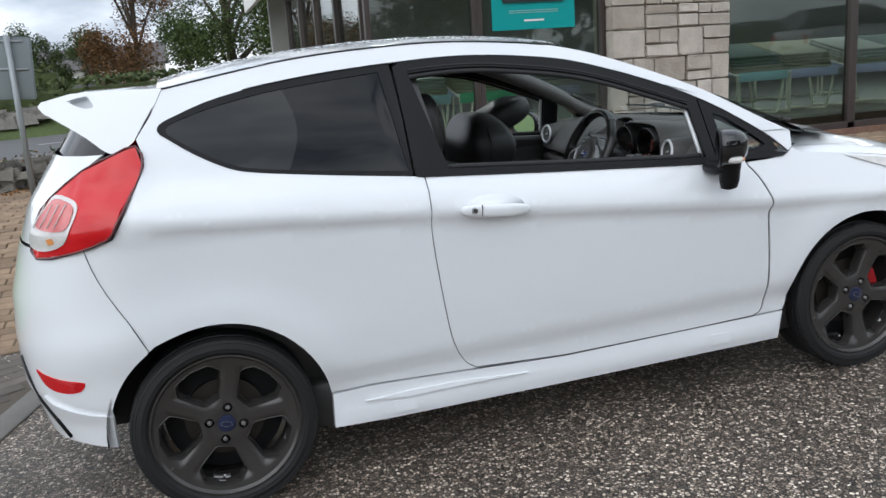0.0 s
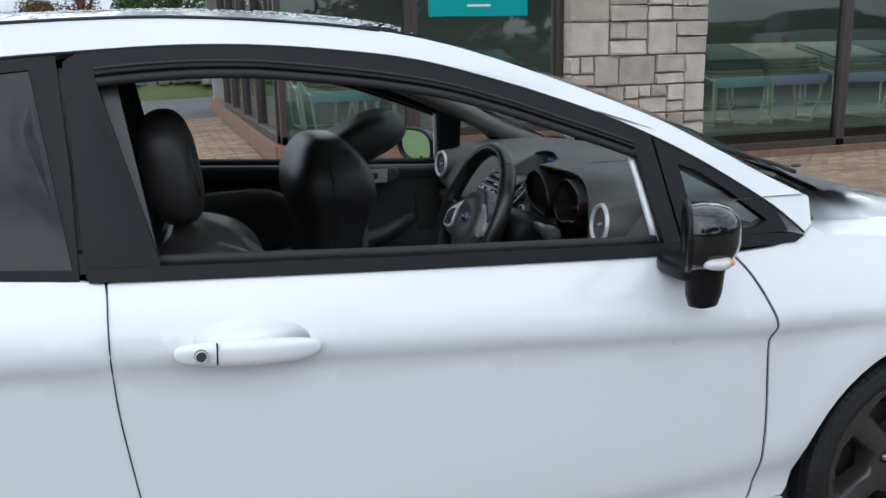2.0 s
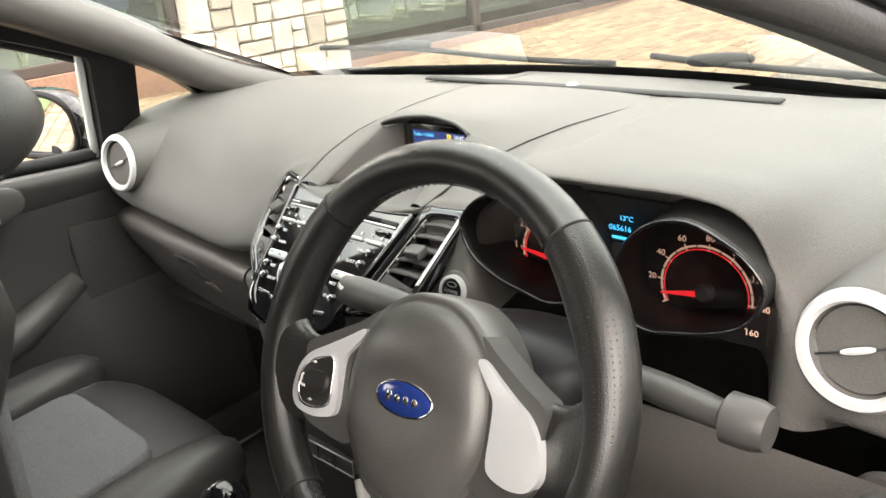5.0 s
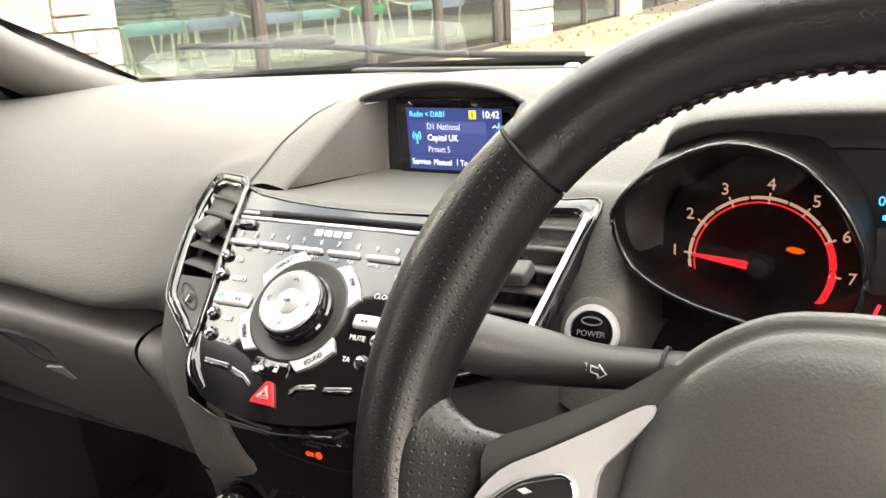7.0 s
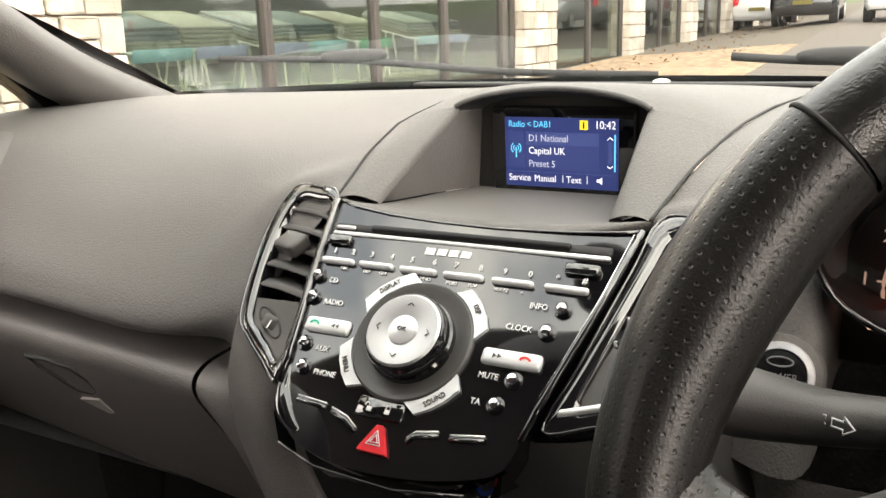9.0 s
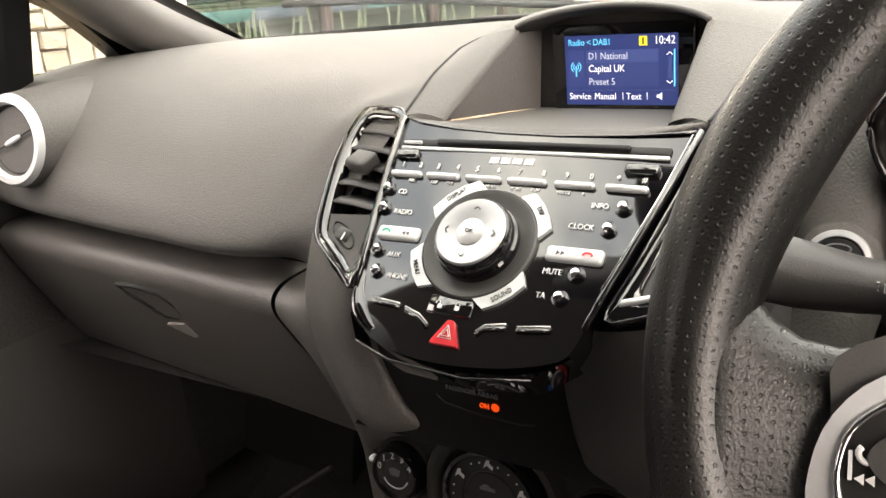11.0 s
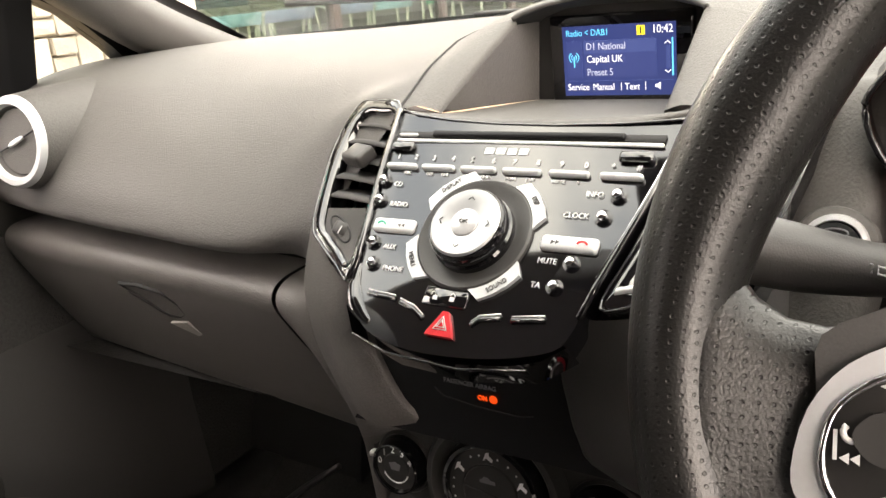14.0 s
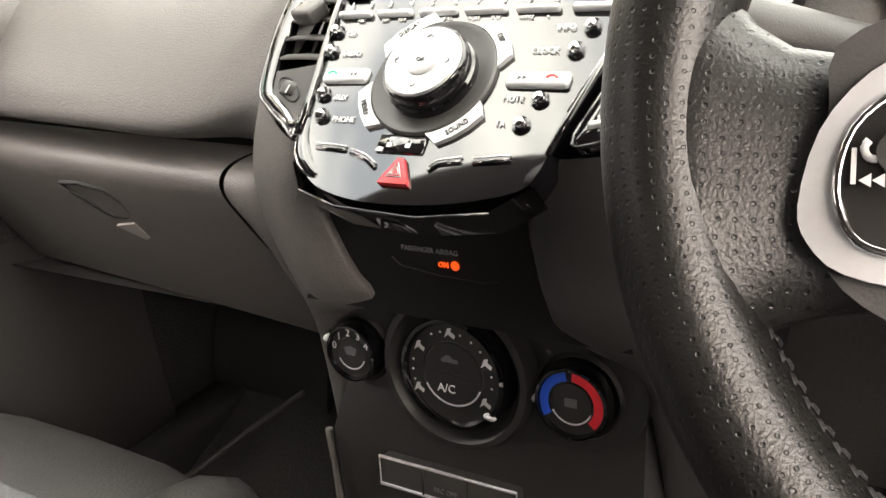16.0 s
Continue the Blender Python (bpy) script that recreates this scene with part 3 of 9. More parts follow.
    # rear lamp
    lamp = at_tail([(-0.132, 1.216), (-0.119, 1.155), (-0.165, 1.075), (-0.218, 0.996), (-0.248, 0.958), (-0.35, 0.925), (-0.472, 0.905), (-0.487, 0.955), (-0.455, 1.02), (-0.40, 1.085), (-0.29, 1.160), (-0.20, 1.196)])
    rl = part("rear_lamp", skin(lamp, body(side, 0.010), 0.03, 0.03), "red_lens", car, "red rear lamp with clear reversing lens")
    clear = at_tail([tuple(p) for p in smooth_path([(-0.380, 1.094), (-0.326, 1.078), (-0.318, 1.050), (-0.345, 1.000), (-0.378, 0.950), (-0.44, 0.930), (-0.484, 0.940), (-0.484, 0.975), (-0.455, 1.020), (-0.415, 1.062)], 3, True)])
    part("reversing_lens", skin(clear, body(side, 0.013), 0.03, 0.006), "clear_lens", rl, "clear lens")
    part("brake_lens", skin(at_tail([tuple(p) for p in smooth_path([(-0.382, 1.084), (-0.336, 1.070), (-0.330, 1.048), (-0.352, 1.005), (-0.385, 0.992), (-0.440, 0.996), (-0.452, 1.012), (-0.415, 1.055)], 3, True)]), body(side, 0.0155), 0.03, 0.004), "pink_lens", rl, "pink ribbed lens")
    for i in range(4):
        part("lens_rib", tube([body(side, 0.019)(tail_s(-0.345 - 0.022 * i - 0.045 * t, 1.070 - 0.068 * t), 1.070 - 0.068 * t, 0) for t in (0, 0.5, 1)], 0.0016, 6), "clear_lens", rl)
    part("indicator_bulb", skin(at_tail([(-0.425, 0.968), (-0.405, 0.972), (-0.400, 0.955), (-0.42, 0.950)]), body(side, 0.0150), 0.03, 0.004), "amber", rl)
    part("lamp_rim", tube([body(side, 0.008)(s, z, 0) for s, z in smooth_path(lamp, 2, True)], 0.0045, 6, True), "lamp_border", rl)
    # mirror
    mo = pose(1.826, -side * 0.930, 0.985, 0, 0, -side * 30) @ Matrix.Scale(0.93, 4)
    oval = lambda k, x, dz=0.0: [mo @ Vector((x, k * 0.094 * math.copysign(abs(math.cos(a)) ** 0.72, math.cos(a)), k * 0.066 * math.copysign(abs(math.sin(a)) ** 0.72, math.sin(a)) - side * 0.010 * k * math.cos(a) + dz)) for a in np.linspace(0, 2 * math.pi, 33)[:-1]]
    mr = part("door_mirror", loft([oval(0.97, -0.030), oval(1.0, -0.046), oval(1.05, -0.040), oval(1.06, -0.015), oval(1.0, 0.012, 0.001), oval(0.86, 0.034, 0.003), oval(0.62, 0.050, 0.005), oval(0.3, 0.058, 0.006), oval(0.02, 0.060, 0.006)], True, True), "gloss", door, "gloss black door mirror with amber indicator")
    part("mirror_rim", tube(oval(1.0, -0.045), 0.0065, 8, True, up=(1, 0, 0)), "satin", mr)
    part("mirror_glass", loft([oval(0.02, -0.0385), oval(0.95, -0.0385), oval(0.95, -0.032)], True, True, 30), "mirror", mr)
    part("indicator_lens", cushion((0.062, 0.120, 0.030), 2.6, 20, 10, mo @ pose(0.006, -side * 0.045, -0.038)), "clear_lens", mr, "clear indicator lens")
    part("indicator_bulb", cushion((0.030, 0.03, 0.018), 2.2, 14, 8, mo @ pose(0.026, -side * 0.070, -0.038)), "amber", mr)
    part("mirror_arm", loft([[Vector((1.842 + rx * math.cos(a), -side * (yy + ry * math.sin(a)), zz)) for a in np.linspace(0, 2 * math.pi, 17)[:-1]] for zz, yy, rx, ry in
                             ((0.828, 0.888, 0.012, 0.010), (0.834, 0.888, 0.030, 0.024), (0.86, 0.890, 0.038, 0.030), (0.90, 0.894, 0.040, 0.032), (0.94, 0.905, 0.040, 0.034), (0.965, 0.915, 0.034, 0.03))], True, True), "satin", mr, "black mirror arm")
    part("mirror_bracket", cushion((0.11, 0.14, 0.05), 3, 16, 10, pose(1.842, -side * 0.845, 0.905)), "satin", mr)
    # shut lines
    for nm, line in (("door_gap", [(0.752, 1.004)] + DOOR_REAR[::-1]), ("door_gap", DOOR_FRONT), ("door_gap", [(2.000, 0.3005), (1.7, 0.2985), (1.2, 0.298), (0.872, 0.315)]),
                     ("bumper_gap", at_tail(BUMPER_LINE[3:]))):
        part(nm, tube([body(side, 0.0006)(s_, z_, 0) for s_, z_ in smooth_path(line, 3)], 0.0013, 6), "rubber", car)
    # headlamp
    hl = [(2.44, 0.868), (2.62, 0.838), (2.80, 0.79), (2.98, 0.735), (3.1, 0.70), (3.12, 0.65), (2.98, 0.655), (2.845, 0.71), (2.62, 0.80)]
    part("headlamp", skin(hl, body(side, 0.006), 0.03, 0.03), "clear_lens", car, "clear headlamp")
    # wheel housing
    for wx in (0.0, FRONT):
        part("wheel_arch_liner", loft([[Vector((wx + 0.365 * math.cos(a), -side * yy, WHEEL_Z + 0.365 * math.sin(a))) for a in np.linspace(-0.10, math.pi + 0.03, 30)] for yy in (0.50, 0.60, 0.70, 0.795)]), "rubber", car)
        part("arch_back", skin(arc(wx, WHEEL_Z, 0.37, -6, 186, 24), lambda a, b, d, sd=side: Vector((a, -sd * (0.51 - d), b)), 0.1, 0.01), "rubber", car)

# bumpers wrap from side to side
def wrap_panel(name, zs, s_edge, sgn, material, label, lift=0.0):
    rows = []
    for z in zs:
        e = s_edge(z)
        st = S0 if sgn < 0 else S1
        ss = np.linspace(e, st + sgn * 1.0, 30)
        right = [body(1, lift)(s, z, 0) for s in ss]
        left = [Vector((p.x, -p.y, p.z)) for p in right[::-1]][1:]
        rows.append(right + left)
    return part(name, loft(rows), material, car, label)


def bumper_edge(z):
    if 0.40 < z < 0.597:
        return tail_s(-math.sqrt(0.352 ** 2 - (z - WHEEL_Z) ** 2), z)
    return tail_s(lerp(z, *[v for p in sorted(((z2, x2) for x2, z2 in BUMPER_LINE)) for v in p]), z)


rear_bumper = wrap_panel("rear_bumper", list(np.linspace(0.285, 0.40, 6)) + list(np.linspace(0.412, 0.60, 18)) + list(np.linspace(0.62, 0.93, 14)), bumper_edge, -1, "white", "white rear bumper with low reflectors")
wrap_panel("bumper_diffuser", [0.235, 0.26, 0.287], lambda z: tail_s(-0.60, z), -1, "satin", "", -0.03)
for side in (1, -1):
    lens = smooth_path([(-0.552, 0.543), (-0.530, 0.534), (-0.47, 0.522), (-0.405, 0.516), (-0.397, 0.510), (-0.406, 0.492), (-0.422, 0.481), (-0.46, 0.475), (-0.50, 0.479), (-0.526, 0.492), (-0.540, 0.512)], 3, True)
    rf = part("reflector", skin(at_tail([tuple(p) for p in lens]), body(side, 0.003), 0.012, 0.006), "red_lens", rear_bumper, "red ribbed reflector")
    for k in range(5):
        part("reflector_rib", tube([body(side, 0.0045)(tail_s(x, 0.512 - 0.007 * k - 0.15 * (x + 0.42)), 0.512 - 0.007 * k - 0.15 * (x + 0.42), 0) for x in np.linspace(-0.485 + 0.008 * k, -0.415 - 0.003 * k, 4)], 0.0012, 5), "red_lens", rf)
    part("bumper_slit", tube([body(side, -0.003)(tail_s(x, z), z, 0) for x, z in ((-0.612, 0.56), (-0.592, 0.49), (-0.566, 0.425), (-0.532, 0.365), (-0.488, 0.300))], 0.011, 8), "satin", rear_bumper, "dark slit")
    lip = at_tail(curve2([(-0.331, 0.394), (-0.40, 0.402), (-0.452, 0.413), (-0.510, 0.430), (-0.538, 0.456)], 4) + curve2([(-0.522, 0.410), (-0.495, 0.350), (-0.462, 0.306), (-0.420, 0.291), (-0.335, 0.284)], 4))
    part("bumper_valance", skin(lip, body(side, 0.011), 0.02, 0.012), "white", rear_bumper, "white corner valance")
part("front_bumper", loft([[p for p in [body(1)(s, z, 0) for s in np.linspace(2.84 if z > 0.42 else 2.80, S1 + 1.0, 24)] + [Vector((q.x, -q.y, q.z)) for q in [body(1)(s, z, 0) for s in np.linspace(S1 + 1.0, 2.84 if z > 0.42 else 2.80, 24)][1:]]]
                           for z in np.linspace(0.20, 0.72, 18)]), "white", car, "white front bumper")
part("grille", loft([[Vector((p.x + 0.004, p.y, p.z)) for p in [body(1)(s, z, 0) for s in np.linspace(3.25, S1 + 1.0, 14)] + [Vector((q.x, -q.y, q.z)) for q in [body(1)(s, z, 0) for s in np.linspace(S1 + 1.0, 3.25, 14)][1:]]] for z in np.linspace(0.28, 0.48, 6)]), "plain", car, "black mesh grille")

# tailgate: glass, panel and roof spoiler
tg = wrap_panel("tailgate", np.linspace(0.94, 1.20, 12), lambda z: tail_s(lerp(z, 0.94, -0.45, 1.05, -0.44, 1.12, -0.36, 1.2, -0.23), z), -1, "white", "white tailgate")
part("rear_glass", loft([[Vector((S0 - tail_depth(z) - 0.004, y, z)) + Vector((0.22 * (abs(y) / 0.6) ** 2.4, 0, 0)) for y in np.linspace(-0.58, 0.58, 22)] for z in np.linspace(1.06, 1.37, 8)]), "tint", tg, "dark rear window")
sp = []
for y in np.linspace(-0.60, 0.60, 31):
    e = abs(y) / 0.60
    xt = -0.43 + 0.05 * e ** 3
    zt = 1.385 - 0.03 * e ** 2
    sp.append([Vector((-0.03, y, 1.392 - 0.03 * e * e)), Vector((-0.14, y, 1.392 - 0.03 * e * e)), Vector((-0.30, y, zt + 0.010)), Vector((xt, y, zt - 0.008)),
               Vector((xt - 0.005, y, zt - 0.022)), Vector((xt + 0.02, y, zt - 0.034)), Vector((-0.25, y, 1.335 - 0.06 * e ** 6)), Vector((-0.09, y, 1.33 - 0.10 * e ** 8)), Vector((-0.06, y, 1.34 - 0.05 * e ** 8))])
part("roof_spoiler", loft(sp, True, True, 40), "white", tg, "white roof spoiler")
SLOT = curve2([(-0.312, 1.368), (-0.290, 1.373), (-0.262, 1.377), (-0.252, 1.376), (-0.243, 1.362), (-0.236, 1.346), (-0.244, 1.341), (-0.265, 1.342), (-0.290, 1.353)], 3)
for side in (1, -1):
    fin = curve2([(-0.03, 1.378), (-0.16, 1.386), (-0.30, 1.389)], 4) + [(-0.385, 1.372), (-0.396, 1.360), (-0.385, 1.342)] + curve2([(-0.33, 1.30), (-0.27, 1.255), (-0.22, 1.208), (-0.185, 1.196)], 3) + [(-0.135, 1.228), (-0.078, 1.298)]
    part("spoiler_fin", skin(fin, lambda a, b, d, sd=side: Vector((a, -sd * (half(-0.05, b) + 0.004 + 0.10 * (a + 0.03) - d), b)), 0.02, 0.020, [SLOT]), "white", tg, "white spoiler side")
    part("spoiler_slot", skin([(a * 1.05 + 0.014, 1.36 + (b - 1.36) * 1.15) for a, b in SLOT], lambda a, b, d, sd=side: Vector((a, -sd * (half(-0.05, b) + 0.004 + 0.10 * (a + 0.03) - 0.020 + 0.22 * (a + 0.236) - d), b)), 0.02, 0.006), "slot_shade", tg, "shaded slot floor")
    part("wiper_pivot" if side == 1 else "lamp_gap", tube([body(side, -0.004)(-0.128, 1.233, 0), body(side, -0.004)(-0.078, 1.302, 0), body(side, -0.004)(-0.028, 1.378, 0)], 0.004, 6), "rubber", tg)


# roof
def roof_mid(x):
    return lerp(x, -0.06, 1.405, 0.05, 1.424, 0.2, 1.445, 0.42, 1.464, 0.65, 1.474, 0.9, 1.472, 1.13, 1.456, 1.3, 1.434, 1.42, 1.412)


def seam_z(x):
    return lerp(x, *[v for p in SEAM for v in p])


rows = []
for x in np.linspace(-0.045, 1.42, 30):
    xs = [x - 0.16 * max(0, (x - 1.1) / 0.32) * (abs(t) ** 2.2) for t in np.linspace(-1, 1, 25)]
    row = []
    for t, xx in zip(np.linspace(-1, 1, 25), xs):
        zs_ = seam_z(xx)
        ye = half(xx, zs_)
        row.append(Vector((xx, ye * t, zs_ + 0.004 + (roof_mid(xx) - zs_) * (1 - abs(t) ** 2.6))))
    rows.append(row)
part("roof", loft(rows), "white", car, "white roof wet with rain drops")
part("headlining", loft([[v - Vector((0, 0, 0.035)) for v in r] for r in rows]), "lining", car, "grey cloth headlining")
part("roof_seam", tube([body(1, 0.001)(x, z, 0) for x, z in SEAM if x < 1.35], 0.0022, 6), "rubber", car)
part("roof_seam", tube([body(-1, 0.001)(x, z, 0) for x, z in SEAM if x < 1.35], 0.0022, 6), "rubber", car)

# windscreen: bowed forward in the middle
def screen_pt(u, t, inset=0.0):
    """u from header to base, t across."""
    top, low = Vector((1.43 - 0.19 * abs(t) ** 2.2, 0.60 * t, 1.412 - 0.052 * abs(t) ** 2.2)), Vector((2.46 - 0.155 * abs(t) ** 2.2, 0.735 * t, 0.975 - 0.005 * abs(t)))
    p = top.lerp(low, u) + Vector((0.02, 0, 0.035)) * (4 * u * (1 - u))
    return p - Vector((0.3, 0, 0.95)).normalized() * inset


part("windscreen", loft([[screen_pt(u, t) for t in np.linspace(-0.97, 0.97, 23)] for u in np.linspace(0.0, 1.0, 18)]), "screen_glass", car, "clear curved windscreen").visible_shadow = False
part("screen_border", loft([[screen_pt(u, t, -0.002) for t in np.linspace(-1.0, 1.0, 23)] for u in (0.955, 1.0, 1.03)]), "satin", car)
for sg in (-1, 1):
    part("screen_border", loft([[screen_pt(u, sg * t, 0.012) for u in np.linspace(0.45, 1.02, 12)] for t in (0.955, 0.972, 0.99)]), "satin", car)
part("header_lining", loft([[screen_pt(u, t, dd) for t in np.linspace(-0.95, 0.95, 19)] for u, dd in ((-0.02, 0.05), (0.05, 0.045), (0.12, 0.035), (0.16, 0.022), (0.16, 0.012))]), "lining", car, "grey header lining over the windscreen")
rvm = part("inside_mirror", cushion((0.03, 0.24, 0.07), 3, 26, 14, pose(1.60, 0.0, 1.300, 0, 12, 10)), "plain", car, "black inside mirror")
part("mirror_stem", tube([Vector((1.615, 0.0, 1.305)), Vector((1.66, 0.0, 1.335))], 0.010, 8), "plain", rvm)
part("mirror_mount", cushion((0.09, 0.07, 0.03), 3, 18, 10, pose(1.668, 0.0, 1.335, 0, 24, 0)), "plain", rvm, "black sensor housing on the screen")
# bonnet
bon = []
for x in np.linspace(2.30, 3.16, 24):
    e = 0.70 if x < 2.75 else 0.70 - 0.35 * ((x - 2.75) / 0.41) ** 2
    b = belt(x)
    bon.append([Vector((x + 0.0 * t, e * 1.03 * t, b + 0.004 + 0.085 * (1 - abs(t) ** 2.4) * (1 - 0.5 * ((x - 2.3) / 0.86) ** 2) + 0.012 * math.exp(-((abs(t) - 0.72) / 0.1) ** 2))) for t in np.linspace(-1, 1, 29)])
part("bonnet", loft(bon), "white", car, "white bonnet")
for side in (1, -1):
    part("wing_top", loft([[Vector((x, -side * (half(x, belt(x)) - 0.078 * t), belt(x) - 0.002 + 0.030 * math.sin(t * 1.5) * min(1, (x - 2.10) / 0.15 + 0.3))) for t in np.linspace(0, 1, 7)] for x in np.linspace(2.16, 2.74, 16)]), "white", car)
part("scuttle", loft([[screen_pt(1.0, t) + Vector((dx, 0, dz)) for t in np.linspace(-0.86, 0.86, 23)] for dx, dz in ((-0.02, 0.0), (0.05, 0.000), (0.10, -0.012), (0.16, -0.04))]), "plain", car, "black plastic scuttle")
for pts in (((2.30, 0.66, 1.040), (2.37, 0.47, 1.030), (2.42, 0.25, 1.008), (2.45, 0.05, 1.000)), ((2.40, -0.05, 1.026), (2.39, -0.17, 1.020), (2.34, -0.45, 1.020), (2.28, -0.62, 1.022))):
    wp = part("wiper", tube(smooth_path(pts, 6), 0.0055, 6), "rubber", car, "black wiper")
    part("wiper_joint", cushion((0.026, 0.10, 0.020), 2.8, 16, 10, Matrix.Translation(Vector(pts[1]) + Vector((0.0, 0, 0.006))) @ pose(0, 0, 0, 0, 0, 20)), "rubber", wp)
part("washer_jet", cushion((0.03, 0.02, 0.012), 2.5, 12, 8, pose(2.56, -0.30, 0.972)), "plain", car)
# floor pan and inner shell
part("floor_pan", box_bm(1.66, 1.40, 0.05, 0.01, 1, pose(1.24, 0, 0.235)), "carpet", car, "black carpeted floor")
part("boot_floor", box_bm(0.95, 0.98, 0.04, 0.01, 1, pose(-0.07, 0, 0.33)), "carpet", car)
part("bulkhead", box_bm(0.03, 1.40, 0.62, 0.005, 1, pose(2.30, 0, 0.55)), "carpet", car)
part("rear_bulkhead", box_bm(0.03, 1.30, 0.75, 0.005, 1, pose(-0.05, 0, 0.62)), "carpet", car)
for side in (1, -1):
    part("sill_inner", box_bm(2.0, 0.08, 0.16, 0.01, 1, pose(1.25, -side * 0.70, 0.27)), "plain", car)
    part("rear_side_lining", loft([[body(side)(x, z, dd) for x in np.linspace(-0.02, 0.80, 14)] for z, dd in ((0.35, 0.13), (0.7, 0.13), (0.95, 0.11), (1.02, 0.05), (1.06, 0.025))]), "plain", car)
    part("pillar_lining", skin([(0.66, 1.02), (0.69, 1.36), (0.80, 1.36), (0.84, 1.02)], body(side, -0.03), 0.05, 0.02), "plain", car)
    part("screen_pillar_lining", loft([[Vector((x, -side * (half(x, z) - dy), z + dz)) for x, z in curve2([(1.20, 1.385), (1.40, 1.345), (1.6, 1.270), (1.85, 1.155), (2.05, 1.045), (2.24, 0.965)], 4)] for dy, dz in
                                       ((0.015, -0.03), (0.03, -0.045), (0.06, -0.040), (0.085, -0.01), (0.075, 0.022), (0.045, 0.034))]), "dash_low", car, "dark grey windscreen pillar lining")


# wheels
def make_wheel(c0, c1):
    wh = part("wheel", lathe([(0.212, -0.185), (0.220, -0.18), (0.226, -0.012), (0.236, -0.004), (0.2405, 0.001), (0.2400, 0.005), (0.2345, 0.006), (0.2310, 0.001), (0.2270, -0.003), (0.216, -0.020), (0.208, -0.18)], 72), "alloy", None, "dark grey five-spoke alloy wheel")
    part("tyre", lathe([(0.212, -0.185), (0.25, -0.195), (0.285, -0.185), (0.296, -0.165), (0.2965, -0.10), (0.2965, -0.062), (0.292, -0.060), (0.292, -0.054), (0.298, -0.052), (0.298, -0.028), (0.292, -0.026), (0.292, -0.020), (0.2965, -0.018),
                        (0.2955, -0.004), (0.290, 0.006), (0.280, 0.0105), (0.278, 0.0095), (0.262, 0.0140), (0.260, 0.0130), (0.250, 0.0125), (0.241, 0.003)], 80), "tyre", wh, "black road tyre")
    tv, tf = [], []
    for k in range(76):
        a0 = 2 * math.pi * k / 76
        q = len(tv)
        for r_, h_ in ((0.2975, -0.017), (0.2968, -0.003), (0.2900, 0.0075)):
            for da in (0.0, 0.062):
                tv.append((r_ * math.cos(a0 + da), r_ * math.sin(a0 + da), h_ + 0.0012))
        for r_, h_ in ((0.290, -0.017), (0.290, -0.003), (0.285, 0.0055)):
            for da in (0.0, 0.062):
                tv.append((r_ * math.cos(a0 + da), r_ * math.sin(a0 + da), h_))
        tf += [tuple(q + n_ for n_ in f_) for f_ in ((0, 1, 3, 2), (2, 3, 5, 4), (0, 2, 8, 6), (2, 4, 10, 8), (1, 7, 9, 3), (3, 9, 11, 5), (4, 5, 11, 10), (0, 6, 7, 1))]
    part("tread_rest", raw(tv, tf), "tyre", wh, "notched tread shoulder", smooth=False)["kind"] = "stuff"

    def face(a, b, d):
        r = math.hypot(a, b)
        th = (math.atan2(b, a) - math.pi / 2) % (2 * math.pi / 5)
        th = min(th, 2 * math.pi / 5 - th)
        h = -0.026 + 0.022 * (r / 0.228) ** 2 + 0.008 * math.exp(-((r - 0.045) / 0.035) ** 2)
        if 0.07 < r < 0.205:
            h -= 0.010 * min(1, max(0, (th * r - 0.017) / 0.016)) * min(1, (r - 0.07) / 0.03) * min(1, (0.205 - r) / 0.02)
        return Vector((a, b, h - d))

    nuts = [(0.054 * math.cos(math.pi / 2 * k), 0.054 * math.sin(math.pi / 2 * k)) for k in range(4)]
    holes, turns = [], [math.pi / 2 + math.pi / 5 + k * 2 * math.pi / 5 for k in range(5)]
    corners = ((0.0875, -0.34), (0.081, -0.10), (0.081, 0.10), (0.0875, 0.34), (0.135, 0.425), (0.176, 0.455), (0.184, 0.44), (0.207, 0.31), (0.212, 0.27), (0.2145, 0.0), (0.212, -0.27), (0.207, -0.31), (0.184, -0.44), (0.176, -0.455), (0.135, -0.425))
    for c in turns:
        holes.append([(r * math.cos(c + a), r * math.sin(c + a)) for r, a in corners])
    part("spokes", skin(arc(0, 0, 0.2295, 0, 355, 71), face, 0.009, 0.022, holes + [[(px + 0.0155 * math.cos(a), py + 0.0155 * math.sin(a)) for a in np.linspace(0, 2 * math.pi, 17)[:-1]] for px, py in nuts]), "alloy", wh, "five broad flat spokes")
    for c, hole in zip(turns, holes):
        mx, my = 0.155 * math.cos(c), 0.155 * math.sin(c)
        ring = lambda k, dz: [face(x, y, 0) + Vector(((mx - x) * k, (my - y) * k, -dz)) for x, y in hole]
        part("window_bevel", loft([ring(-0.012, -0.0006), ring(0.012, -0.0014), ring(0.035, 0.001), ring(0.11, 0.016), ring(0.13, 0.045)], True, False, 50), "alloy", wh, "bevelled window edge", smooth=False)
    part("centre_cap", lathe([(0.0, -0.0115), (0.020, -0.012), (0.028, -0.0145), (0.031, -0.022)], 36), "navy", wh, "blue oval-marked centre cap")
    part("cap_ring", tube([Vector((0.018 * math.cos(a), 0.0085 * math.sin(a), -0.0110)) for a in np.linspace(0, 2 * math.pi, 25)[:-1]], 0.0007, 5, True), "print_dim", wh)
